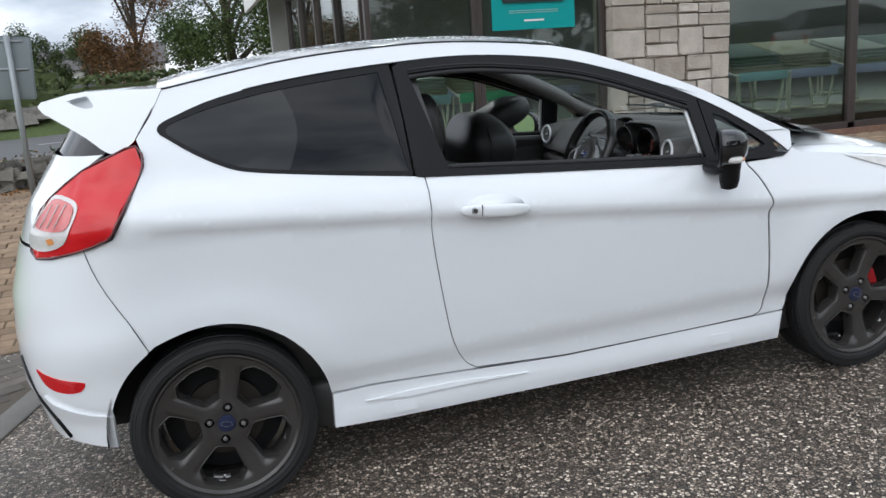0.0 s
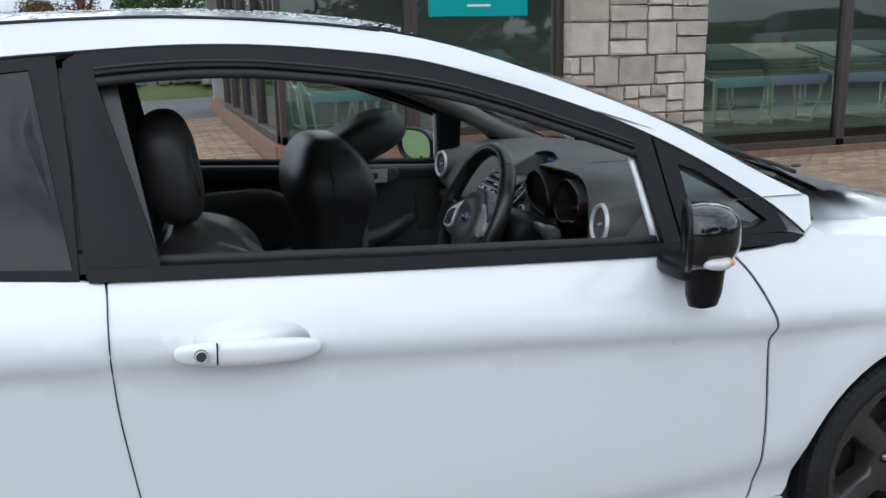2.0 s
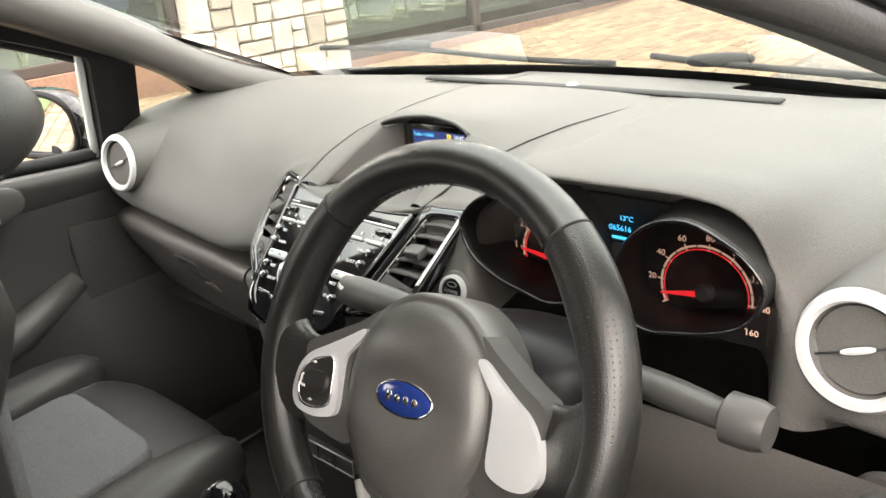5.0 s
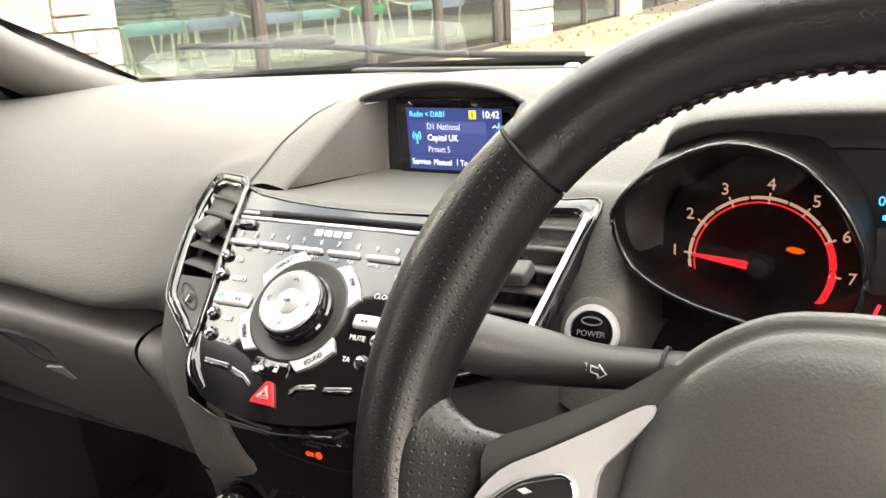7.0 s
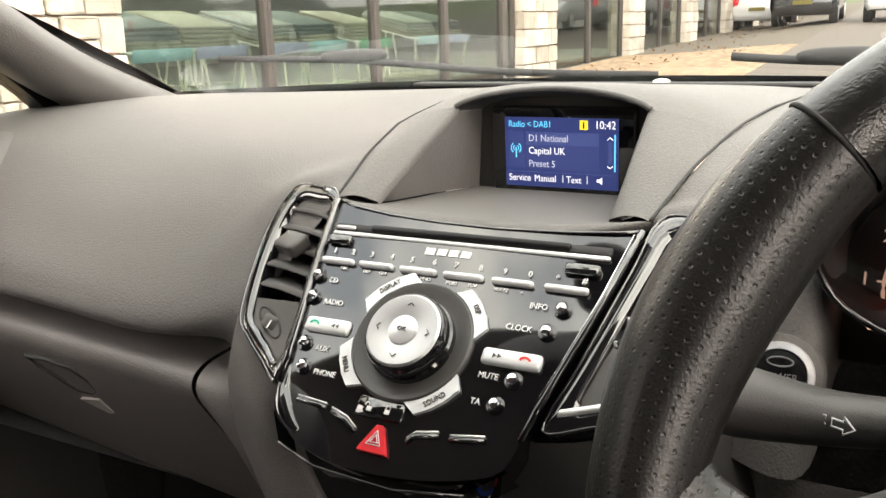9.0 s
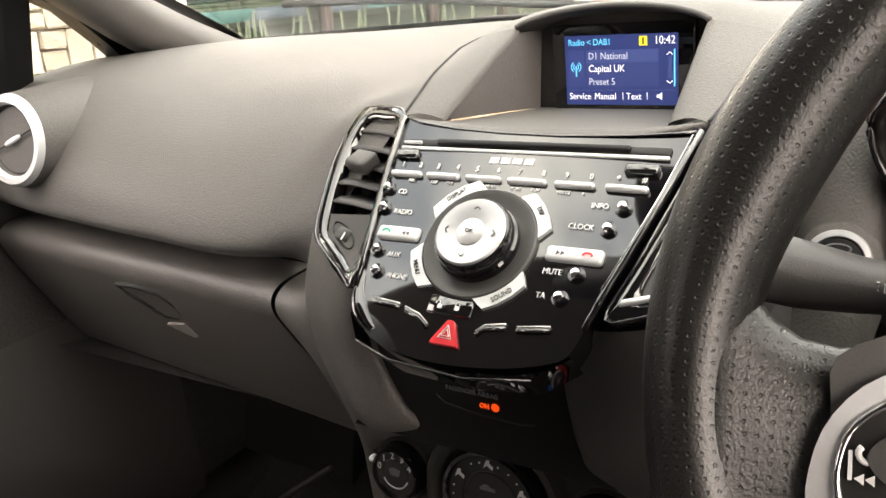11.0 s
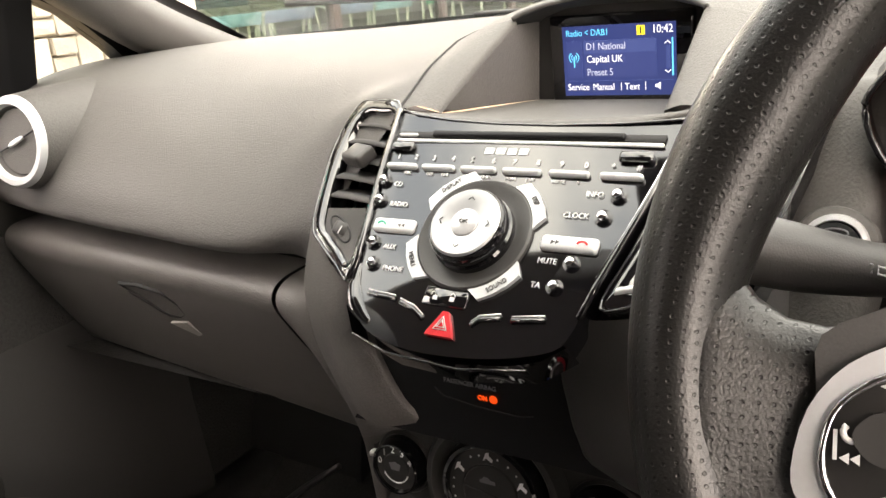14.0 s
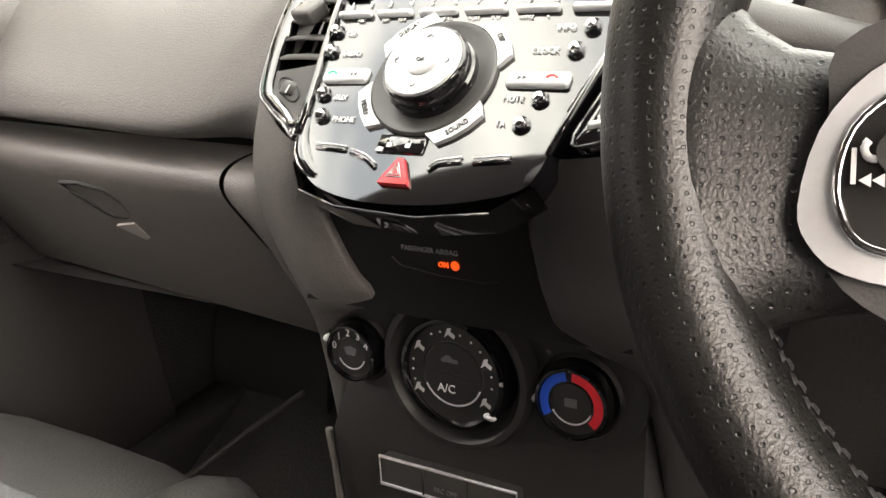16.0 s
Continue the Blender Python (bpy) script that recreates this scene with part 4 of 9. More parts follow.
    for px, py in nuts:
        part("lug_nut", lathe([(0.0, -0.0145), (0.006, -0.015), (0.0085, -0.018), (0.0098, -0.021), (0.0102, -0.036)], 6, pose(px, py, 0)), "nut", wh, "dull steel wheel nut")
        part("nut_socket", lathe([(0.0165, -0.0165), (0.0155, -0.020), (0.0150, -0.040), (0.0, -0.040)], 20, pose(px, py, 0)), "tyre", wh)
    part("brake_disc", lathe([(0.03, -0.070), (0.070, -0.070), (0.072, -0.088), (0.132, -0.090), (0.132, -0.105)], 44), "disc", wh, "worn brake disc")
    part("caliper", skin([(r * math.cos(a), r * math.sin(a)) for r, a in ((0.102, c0), (0.158, c0), (0.160, (c0 + c1) / 2), (0.158, c1), (0.102, c1), (0.102, (c0 + c1) / 2))],
                         lambda a, b, d: Vector((a, b, -0.078 - d)), 0.05, 0.03), "red", wh, "red brake caliper")
    part("back_plate", lathe([(0.0, -0.120), (0.15, -0.122), (0.196, -0.130), (0.198, -0.150)], 44), "tyre", wh, "black splash plate")
    for ang, zz, wd in ((-math.pi / 2, -0.040, 0.060), (-math.pi / 2, -0.072, 0.056), (-math.pi / 2 + 1.35, -0.050, 0.050)):
        part("weight_strip", loft([[Vector((rr * math.cos(ang + da), rr * math.sin(ang + da), zz + dz)) for da in np.linspace(-wd / 0.42, wd / 0.42, 7)] for rr, dz in ((0.2125, 0.010), (0.2060, 0.009), (0.2050, -0.009), (0.2115, -0.010))]), "nut", wh, "stuck-on balance weight")
    part("valve", tube([Vector((0.006, -0.203, -0.052)), Vector((0.005, -0.188, -0.030)), Vector((0.005, -0.180, -0.020))], 0.0042, 8), "tyre", wh)
    part("valve_cap", lathe([(0.0, 0.004), (0.0035, 0.003), (0.0042, 0.0)], 10, pose(0.005, -0.180, -0.020)), "silver", wh)
    return wh


for wx, c0, c1, turn in ((0.0, 2.72, 3.02, -12), (FRONT, 0.25, 0.95, -27)):
    first_wheel = make_wheel(c0, c1)
    first_wheel.parent = car
    first_wheel.matrix_local = pose(wx, -0.808, WHEEL_Z, 90, 0, 0) @ pose(0, 0, 0, 0, 0, turn)
    copy_thing(first_wheel, Matrix.Translation((wx, 0.808, WHEEL_Z)) @ pose(0, 0, 0, 90, 0, 180) @ pose(0, 0, 0, 0, 0, turn))

# rain drops on the roof, past counting
rng = random.Random(5)
dv, df = [], []
for i in range(2600):
    x, t = rng.uniform(0.0, 1.38), rng.uniform(-0.97, 0.9)
    zs_ = seam_z(x)
    y = half(x, zs_) * t
    z = zs_ + 0.004 + (roof_mid(x) - zs_) * (1 - abs(t) ** 2.6)
    r = rng.uniform(0.0015, 0.0050)
    k = len(dv)
    for ring, hh in ((1.0, 0.0), (0.75, 0.55), (0.3, 0.8)):
        for s in range(6):
            a = math.pi / 3 * s
            dv.append((x + r * ring * math.cos(a) * 1.2, y + r * ring * math.sin(a), z + r * hh * 0.4))
    for q in (0, 6):
        for s in range(6):
            df.append((k + q + s, k + q + (s + 1) % 6, k + q + 6 + (s + 1) % 6, k + q + 6 + s))
    df.append(tuple(k + 12 + s for s in range(6)))
drops = part("rain_drops", raw(dv, df), mat("rain_water", (0.62, 0.64, 0.66), 0.05, tone=0.1), car, "rain drops on the roof")
drops["kind"] = "stuff"

# ---- the car: inside ----
L_BLUE = lit("screen_blue", (0.030, 0.050, 0.20), 0.140)
L_BLUE2 = lit("screen_blue_band", (0.055, 0.085, 0.27), 0.150)
L_BLUE3 = lit("screen_blue_panel", (0.040, 0.062, 0.225), 0.145)
L_PALE = lit("screen_pale", (0.62, 0.68, 0.88), 0.150)
L_WHITE = lit("screen_white", (0.85, 0.90, 1.0), 0.220)
L_CYAN = lit("screen_cyan", (0.10, 0.62, 1.0), 0.220)
L_YELLOW = lit("screen_yellow", (0.95, 0.75, 0.05), 0.200)
L_LCD = lit("lcd_blue", (0.04, 0.45, 0.85), 0.260)
L_RED = lit("gauge_red", (1.0, 0.03, 0.04), 0.220)
L_NUM = lit("gauge_numbers", (0.95, 0.62, 0.48), 0.130)
L_AIRBAG = lit("airbag_orange", (1.0, 0.09, 0.012), 0.12)
L_ORANGE = lit("warning_orange", (1.0, 0.13, 0.003), 0.220)
M["dial"] = mat("gauge_dial", (0.010, 0.009, 0.009), 0.6, tone=0.1)

SEC_74 = ((2.20, 0.985), (2.10, 0.990), (2.00, 0.990), (1.92, 0.980), (1.865, 0.955), (1.83, 0.92), (1.825, 0.884), (1.832, 0.856), (1.88, 0.846))
SEC_60 = ((2.26, 0.985), (2.14, 0.996), (2.00, 0.996), (1.90, 0.983), (1.845, 0.955), (1.812, 0.915), (1.80, 0.876), (1.806, 0.853), (1.86, 0.843))
HOOD = ((2.34, 0.985), (2.18, 1.004), (2.02, 1.010), (1.90, 1.024), (1.83, 1.034), (1.79, 1.030), (1.81, 1.016), (1.845, 0.985), (1.845, 0.88))
SEAM_LINE = ((2.37, 0.205, 0.990), (2.20, 0.174, 1.008), (2.06, 0.151, 1.0145), (1.93, 0.133, 1.0095), (1.868, 0.123, 0.9975), (1.832, 0.1165, 0.9855), (1.8015, 0.1135, 0.9720), (1.772, 0.160, 0.905), (1.752, 0.168, 0.858))


def dash_pad(name, secs, material, parent, label):
    rows = smooth_loft([[Vector(p) for p in sec] for sec in secs], 8, 6)
    return part(name, loft(rows), material, parent, label)


def flat_sec(y, sec):
    return [(x, y, z + 0.010) for x, z in sec]


dash = dash_pad("dashboard", (
    flat_sec(0.745, SEC_74), flat_sec(0.60, SEC_60),
    flat_sec(0.42, ((2.30, 0.985), (2.16, 0.996), (2.03, 0.990), (1.925, 0.970), (1.855, 0.940), (1.812, 0.905), (1.789, 0.872), (1.790, 0.849), (1.85, 0.838))),
    flat_sec(0.27, ((2.33, 0.985), (2.18, 0.999), (2.05, 0.997), (1.935, 0.982), (1.862, 0.953), (1.812, 0.914), (1.781, 0.876), (1.779, 0.850), (1.83, 0.836))),
    flat_sec(0.168, ((2.36, 0.985), (2.20, 0.9995), (2.06, 1.003), (1.935, 0.994), (1.866, 0.9775), (1.829, 0.9655), (1.800, 0.932), (1.772, 0.893), (1.752, 0.850))),
    SEAM_LINE), "dash", car, "dark grey soft-touch dashboard")
dash_pad("driver_dashboard", (
    [(x, -y, z) for x, y, z in SEAM_LINE],
    flat_sec(-0.160, ((2.36, 0.985), (2.20, 0.9995), (2.06, 1.004), (1.94, 1.000), (1.87, 0.9905), (1.830, 0.9815), (1.8015, 0.9725), (1.772, 0.905), (1.752, 0.858))),
    flat_sec(-0.205, ((2.35, 0.985), (2.20, 1.001), (2.06, 1.005), (1.94, 1.002), (1.87, 0.995), (1.825, 0.985), (1.797, 0.974), (1.760, 0.90), (1.747, 0.855))),
    flat_sec(-0.216, ((2.345, 0.985), (2.19, 1.003), (2.04, 1.008), (1.92, 1.012), (1.85, 1.012), (1.815, 1.004), (1.835, 0.985), (1.845, 0.95), (1.845, 0.88))),
    flat_sec(-0.245, HOOD),
    flat_sec(-0.356, ((2.33, 0.985), (2.16, 1.006), (2.0, 1.020), (1.88, 1.038), (1.81, 1.045), (1.775, 1.040), (1.80, 1.026), (1.85, 0.995), (1.85, 0.88))),
    flat_sec(-0.475, HOOD),
    flat_sec(-0.528, ((2.30, 0.985), (2.15, 1.000), (2.0, 1.000), (1.90, 0.996), (1.84, 0.987), (1.80, 0.968), (1.785, 0.94), (1.78, 0.90), (1.775, 0.855))),
    flat_sec(-0.605, SEC_60), flat_sec(-0.745, SEC_74)), "dash", car, "dark grey dashboard with instrument hood")

# round outer vents
for vy, nm in ((0.600, 1), (-0.578, -1)):
    vm = Matrix.Translation((1.796 if nm > 0 else 1.786, vy, 0.946)) @ look((0, 0, 0), (1, 0.10 * nm, -0.16)).to_3x3().to_4x4()
    v = part("round_vent", lathe([(0.0, -0.014), (0.030, -0.012), (0.0355, -0.006), (0.037, 0.002), (0.040, 0.006), (0.045, 0.006), (0.048, 0.001), (0.050, -0.008), (0.058, -0.05), (0.066, -0.10)], 44, vm), "dash", dash, "round air vent with silver ring")
    part("vent_ring", lathe([(0.037, 0.002), (0.0395, 0.0075), (0.045, 0.0075), (0.0485, 0.001)], 44, vm), "silver_p", v, "satin silver ring")
    part("vent_flap", skin(arc(0, 0, 0.034, 0, 350, 30), lambda a, b, d: vm @ Vector((a, b, -0.002 - d + 0.10 * a * a)), 0.012, 0.004), "dash", v)
    part("flap_tab", cushion((0.028, 0.006, 0.004), 2.3, 14, 8, vm @ pose(0, 0, 0.0015, 0, 0, 22)), "silver_p", v)
    part("flap_groove", tube([vm @ Vector((x, 0.40 * x, 0.001)) for x in (-0.031, 0.031)], 0.0009, 5), "rubber", v)

# cowl of the display: a raised tongue between the two pads, open to the seats, with a sunken tray
def mirrored(pts):
    """A half line from the left side to the middle, carried on to the right."""
    return [Vector(p) for p in pts] + [Vector((x, -y, z)) for x, y, z in pts[-2::-1]]


lip = mirrored(((1.926, 0.0775, 1.0255), (1.9285, 0.070, 1.0295), (1.934, 0.050, 1.0345), (1.938, 0.025, 1.0375), (1.940, 0.0, 1.0385)))
top_rows = [mirrored(((1.928, 0.1325, 1.0100), (1.926, 0.105, 1.0185)) + tuple(tuple(p) for p in lip[:5]))]
for x, ye, ze, zm in ((1.965, 0.137, 1.0130, 1.0400), (2.03, 0.1465, 1.0150, 1.0335), (2.10, 0.158, 1.0135, 1.0250), (2.20, 0.174, 1.0085, 1.0145), (2.30, 0.192, 0.9990, 1.0030), (2.41, 0.212, 0.9880, 0.9900)):
    top_rows.append(mirrored([(x, ye * (1 - k), ze + (zm - ze) * (1 - (1 - k) ** 2.6)) for k in (0.0, 0.21, 0.42, 0.50, 0.64, 0.82, 1.0)]))
cols = [smooth_path([r[i] for r in top_rows], 5) for i in range(len(top_rows[0]))]
cowl = part("display_cowl", loft([[c[j] for c in cols] for j in range(len(cols[0]))]), "dash", dash, "raised cowl over the display")
part("cowl_lip", tube(smooth_path(lip, 3), 0.0024, 8), "plain", cowl)
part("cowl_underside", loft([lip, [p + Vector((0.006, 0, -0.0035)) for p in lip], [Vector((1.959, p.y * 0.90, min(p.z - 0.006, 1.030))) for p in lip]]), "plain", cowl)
O_EDGE = smooth_path(((1.803, 0.1105, 0.9775), (1.832, 0.1155, 0.9870), (1.868, 0.1220, 0.9985), (1.928, 0.1325, 1.0100)), 5)
I_EDGE = smooth_path(((1.811, 0.0850, 0.9755), (1.840, 0.0836, 0.9885), (1.880, 0.0808, 1.0065), (1.926, 0.0775, 1.0255)), 5)
for sg in (1, -1):
    fl = lambda p: Vector((p[0], sg * p[1], p[2]))
    part("cowl_cheek", loft([[fl(o).lerp(fl(i_), k) + Vector((0, 0, 0.0028 * math.sin(math.pi * k))) for k in np.linspace(0, 1, 7)] + [fl(i_) + Vector((0.002, -sg * 0.0022, -0.0014)), fl(i_) + Vector((0.003, -sg * 0.0026, -0.0045))] for o, i_ in zip(O_EDGE, I_EDGE)]), "dash", cowl)
    part("display_side", loft([[fl(i_) + Vector((0.003, -sg * 0.0026, -0.0045)) for i_ in I_EDGE] + [Vector((1.959, sg * 0.0700, 1.0200))],
                               [Vector((lerp(k, 0, 1.814, 1, 1.959), sg * lerp(k, 0, 0.0865, 0.5, 0.0840, 1, 0.0750), lerp(k, 0, 0.9722, 1, 0.9550))) for k in np.linspace(0, 1, len(I_EDGE) + 1)]]), "dash_low", cowl)
    part("cowl_seam", tube([fl(p) + Vector((0, 0, 0.0006)) for p in O_EDGE] + [Vector((x, sg * y, z + 0.0006)) for x, y, z in ((1.965, 0.137, 1.0128), (2.03, 0.1465, 1.0148), (2.10, 0.158, 1.0134), (2.20, 0.174, 1.0084))], 0.0011, 5), "rubber", cowl)
front = mirrored(((1.803, 0.1105, 0.9775), (1.7985, 0.098, 0.9755), (1.7930, 0.080, 0.9725), (1.7870, 0.050, 0.9690), (1.7850, 0.022, 0.9672), (1.7845, 0.0, 0.9668)))
tray = [[p + Vector((0.002, 0, -0.006)) for p in front], front]
for x, hw, z, dip in ((1.8040, 0.0900, 0.9752, 0.0030), (1.8160, 0.0845, 0.9722, 0.0015), (1.850, 0.0860, 0.9665, 0.0), (1.905, 0.0825, 0.9605, 0.0), (1.959, 0.0760, 0.9550, 0.0)):
    tray.append([Vector((x - 0.010 * (1 - (p.y / 0.1105) ** 2) * (x < 1.83), hw * p.y / 0.1105, z - dip * (1 - (p.y / 0.1105) ** 2))) for p in front])
cols = [smooth_path([r[i] for r in tray], 4) for i in range(len(front))]
part("display_tray", loft([[c[j] for c in cols] for j in range(len(cols[0]))]), "dash", cowl)
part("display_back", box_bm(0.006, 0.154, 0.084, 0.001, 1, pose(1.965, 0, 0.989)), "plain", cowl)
part("cowl_sensor", lathe([(0.012, -0.004), (0.011, 0.003), (0.007, 0.007), (0.0, 0.008)], 18, pose(2.243, -0.006, 1.008)), "silver_p", dash, "pale round light sensor")
part("demister_slot", box_bm(0.020, 0.62, 0.004, 0.001, 1, pose(2.235, -0.02, 1.0105)), "rubber", dash)

# display: flat, lit
disp = part("display", box_bm(0.010, 0.1185, 0.072, 0.002, 2, pose(1.9585, -0.0005, 0.9875)), "piano", dash, "lit colour radio display")


def DM(y, z):
    """A place on the display's face: local x to the right, y up."""
    return Matrix(((0, 0, -1, 1.9522), (-1, 0, 0, y), (0, 1, 0, z), (0, 0, 0, 1)))


part("screen", box_bm(0.0935, 0.0555, 0.0006, 0, 1, DM(0, 0.987)), L_BLUE, disp, smooth=False)
part("screen_panel", box_bm(0.0600, 0.0290, 0.0004, 0, 1, DM(0, 0.987) @ pose(0.0015, 0.0015, 0.0004)), L_BLUE3, disp, smooth=False)
part("screen_panel", box_bm(0.0600, 0.0100, 0.0002, 0, 1, DM(0, 0.987) @ pose(0.0015, 0.0110, 0.0007)), L_BLUE2, disp, smooth=False)
part("screen_panel", box_bm(0.0135, 0.0290, 0.0004, 0, 1, DM(0, 0.987) @ pose(-0.0372, 0.0015, 0.0004)), L_BLUE3, disp, smooth=False)
part("scroll_track", box_bm(0.0030, 0.0170, 0.0004, 0, 1, DM(0, 0.987) @ pose(0.0405, 0.0015, 0.0004)), L_BLUE2, disp, smooth=False)
S = DM(0, 0.987)
for text, size, x, y, m_, al in (("Radio < DAB1", 0.0072, -0.0435, 0.0222, L_CYAN, "LEFT"), ("10:42", 0.0088, 0.0450, 0.0225, L_WHITE, "RIGHT"), ("D1 National", 0.0078, -0.0265, 0.0112, L_PALE, "LEFT"), ("Capital UK", 0.0080, -0.0265, 0.0012, L_WHITE, "LEFT"),
                                 ("Preset 5", 0.0078, -0.0265, -0.0092, L_PALE, "LEFT"), ("Service", 0.0076, -0.0440, -0.0210, L_WHITE, "LEFT"), ("Manual", 0.0076, -0.0220, -0.0210, L_WHITE, "LEFT"), ("Text", 0.0076, 0.0050, -0.0210, L_WHITE, "LEFT")):
    writing("screen_text", text, size, S @ pose(x, y, 0.0009), m_, disp, al, 0.0001, squeeze=0.86)
part("info_letter", box_bm(0.0012, 0.0052, 0.0003, 0, 1, S @ pose(0.0195, 0.0225, 0.0012)), "dial", disp, smooth=False)
part("info_mark", box_bm(0.0065, 0.0072, 0.0003, 0, 1, S @ pose(0.0195, 0.0225, 0.0009)), L_YELLOW, disp, smooth=False)
part("scroll_bar", box_bm(0.0011, 0.0285, 0.0003, 0, 1, S @ pose(0.0442, 0.0015, 0.0009)), L_CYAN, disp, smooth=False)
for r in (0.0022, 0.0042):
    for s in (-1, 1):
        part("aerial_mark", tube([S @ Vector((-0.0372 + s * r * math.cos(a), 0.003 + r * math.sin(a), 0.001)) for a in np.linspace(-1.0, 1.0, 8)], 0.0004, 5), L_CYAN, disp)
part("aerial_mark", box_bm(0.0010, 0.0085, 0.0003, 0, 1, S @ pose(-0.0372, -0.0005, 0.0009)), L_CYAN, disp, smooth=False)
for yy, s in ((0.0125, 1), (-0.0095, -1)):
    part("scroll_arrow", tube([S @ Vector((0.0405 + dx, yy + s * dy, 0.001)) for dx, dy in ((-0.0022, -0.001), (0, 0.001), (0.0022, -0.001))], 0.0004, 5), L_WHITE, disp)
for x in (0.0022, 0.0222):
    part("tab_rule", box_bm(0.0004, 0.0060, 0.0003, 0, 1, S @ pose(x, -0.0205, 0.0009)), L_WHITE, disp, smooth=False)
part("tab_rule", box_bm(0.0875, 0.0004, 0.0003, 0, 1, S @ pose(0, -0.0160, 0.0009)), L_BLUE2, disp, smooth=False)
part("mute_mark", skin([(-0.003, -0.0012), (-0.001, -0.0012), (0.0012, -0.003), (0.0012, 0.003), (-0.001, 0.0012), (-0.003, 0.0012)], lambda a, b, d: S @ Vector((0.033 + a, -0.0205 + b, 0.001 - d)), 0.01, 0.0002), L_WHITE, disp)

# ---- radio: a sloping gloss panel; u to the driver's side is minus y, v runs up the slope ----
RO, RV, RN = Vector((1.677, 0.0085, 0.875)), Vector((0.743, 0, 0.669)), Vector((-0.669, 0, 0.743))


def RP(y, v, h=0.0):
    return RO + RV * (1.055 * v) + RN * h + Vector((0, 1.03 * y, 0))


def RM(y, v, h=0.0, spin=0):
    p = RP(y, v, h)
    return Matrix(((0, 1.055 * RV.x, RN.x, p.x), (-1.03, 0, 0, p.y), (0, 1.055 * RV.z, RN.z, p.z), (0, 0, 0, 1))) @ pose(0, 0, 0, 0, 0, spin)


panel_line = [(0.0880, 0.1470), (0.072, 0.1425), (0.045, 0.1385), (0.010, 0.1360), (-0.03, 0.1352), (-0.075, 0.1368), (-0.100, 0.1390), (-0.1150, 0.1412)] + curve2([(-0.1045, 0.0990), (-0.0945, 0.0654), (-0.0860, 0.0350), (-0.0812, 0.0150), (-0.0790, 0.0060), (-0.0720, -0.0045), (-0.0429, -0.0135), (-0.0084, -0.0175), (0.0223, -0.0165), (0.0475, -0.0100), (0.0600, 0.0007), (0.0680, 0.0120), (0.0735, 0.0380)], 3)
fascia = part("radio_fascia", skin(panel_line, lambda a, b, d: RP(a, b, 0.0015 * (1 - (a / 0.1) ** 2) - d), 0.012, 0.02), "piano", car, "gloss black radio fascia with chrome keys")
part("fascia_top_edge", tube([RP(y, v, 0.001) for y, v in panel_line[:8]], 0.0012, 6), "piano", fascia)
part("fascia_edge", tube([RP(y, v, 0.002) for y, v in ((0.0885, 0.1465), (0.0815, 0.085), (0.0748, 0.040), (0.0718, 0.020))], 0.0024, 8), "piano", fascia, "rounded gloss edge")
part("fascia_edge", tube([RP(y, v, 0.002) for y, v in ((-0.1155, 0.1412), (-0.1050, 0.0990), (-0.0950, 0.0654), (-0.0865, 0.0350), (-0.0818, 0.0150))], 0.0020, 8), "piano", fascia)
# highlight of the edge groove, drawn as a thin chrome line
part("fascia_bright_line", tube([RP(y, v, 0.003) for y, v in ((-0.1120, 0.1380), (-0.1030, 0.0990), (-0.0935, 0.0654), (-0.0850, 0.0380))], 0.0004, 6), "chrome", fascia, "highlight drawn as a thin line")
part("side_strip", tube(smooth_path([RP(y, v, 0.0006) for y, v in ((0.0722, 0.0320), (0.0688, 0.0170), (0.0640, 0.0075), (0.0570, 0.0005), (0.0480, -0.0052))], 5), 0.004, 12, flat=0.45, up=RN, radii=[0.0012 + 0.0048 * math.sin(math.pi * (0.06 + 0.88 * k / 20)) for k in range(21)]), "piano", fascia, "rounded gloss side strip")
# disc slot with bright bars
part("slot_bar", box_bm(0.183, 0.0026, 0.002, 0.0006, 1, RM(-0.0105, 0.1222, 0.0016)), "silver_p", fascia, "bright bar under the disc slot")
part("slot_recess", box_bm(0.183, 0.0050, 0.002, 0.0006, 1, RM(-0.0105, 0.1268, 0.0010)), "rubber", fascia)
part("disc_slot", box_bm(0.132, 0.0044, 0.0050, 0.0014, 2, RM(-0.0125, 0.1268, 0.002)), "satin", fascia, "black disc slot")
part("slot_tab", box_bm(0.0150, 0.0024, 0.003, 0.001, 1, RM(0.0730, 0.1262, 0.002)), "silver_p", fascia)
for y, w_, v in ((0.0730, 0.0175, 0.1165), (-0.0885, 0.0205, 0.1135)):
    part("key", box_bm(w_, 0.0068, 0.005, 0.002, 2, RM(y, v, 0.0025)), "piano", fascia)
# maker's mark as plain bars
for i in range(4):
    part("maker_mark", box_bm(0.0062, 0.0044, 0.0006, 0, 1, RM(0.0075 - 0.0080 * i, 0.1155, 0.0018)), "print", fascia, smooth=False)
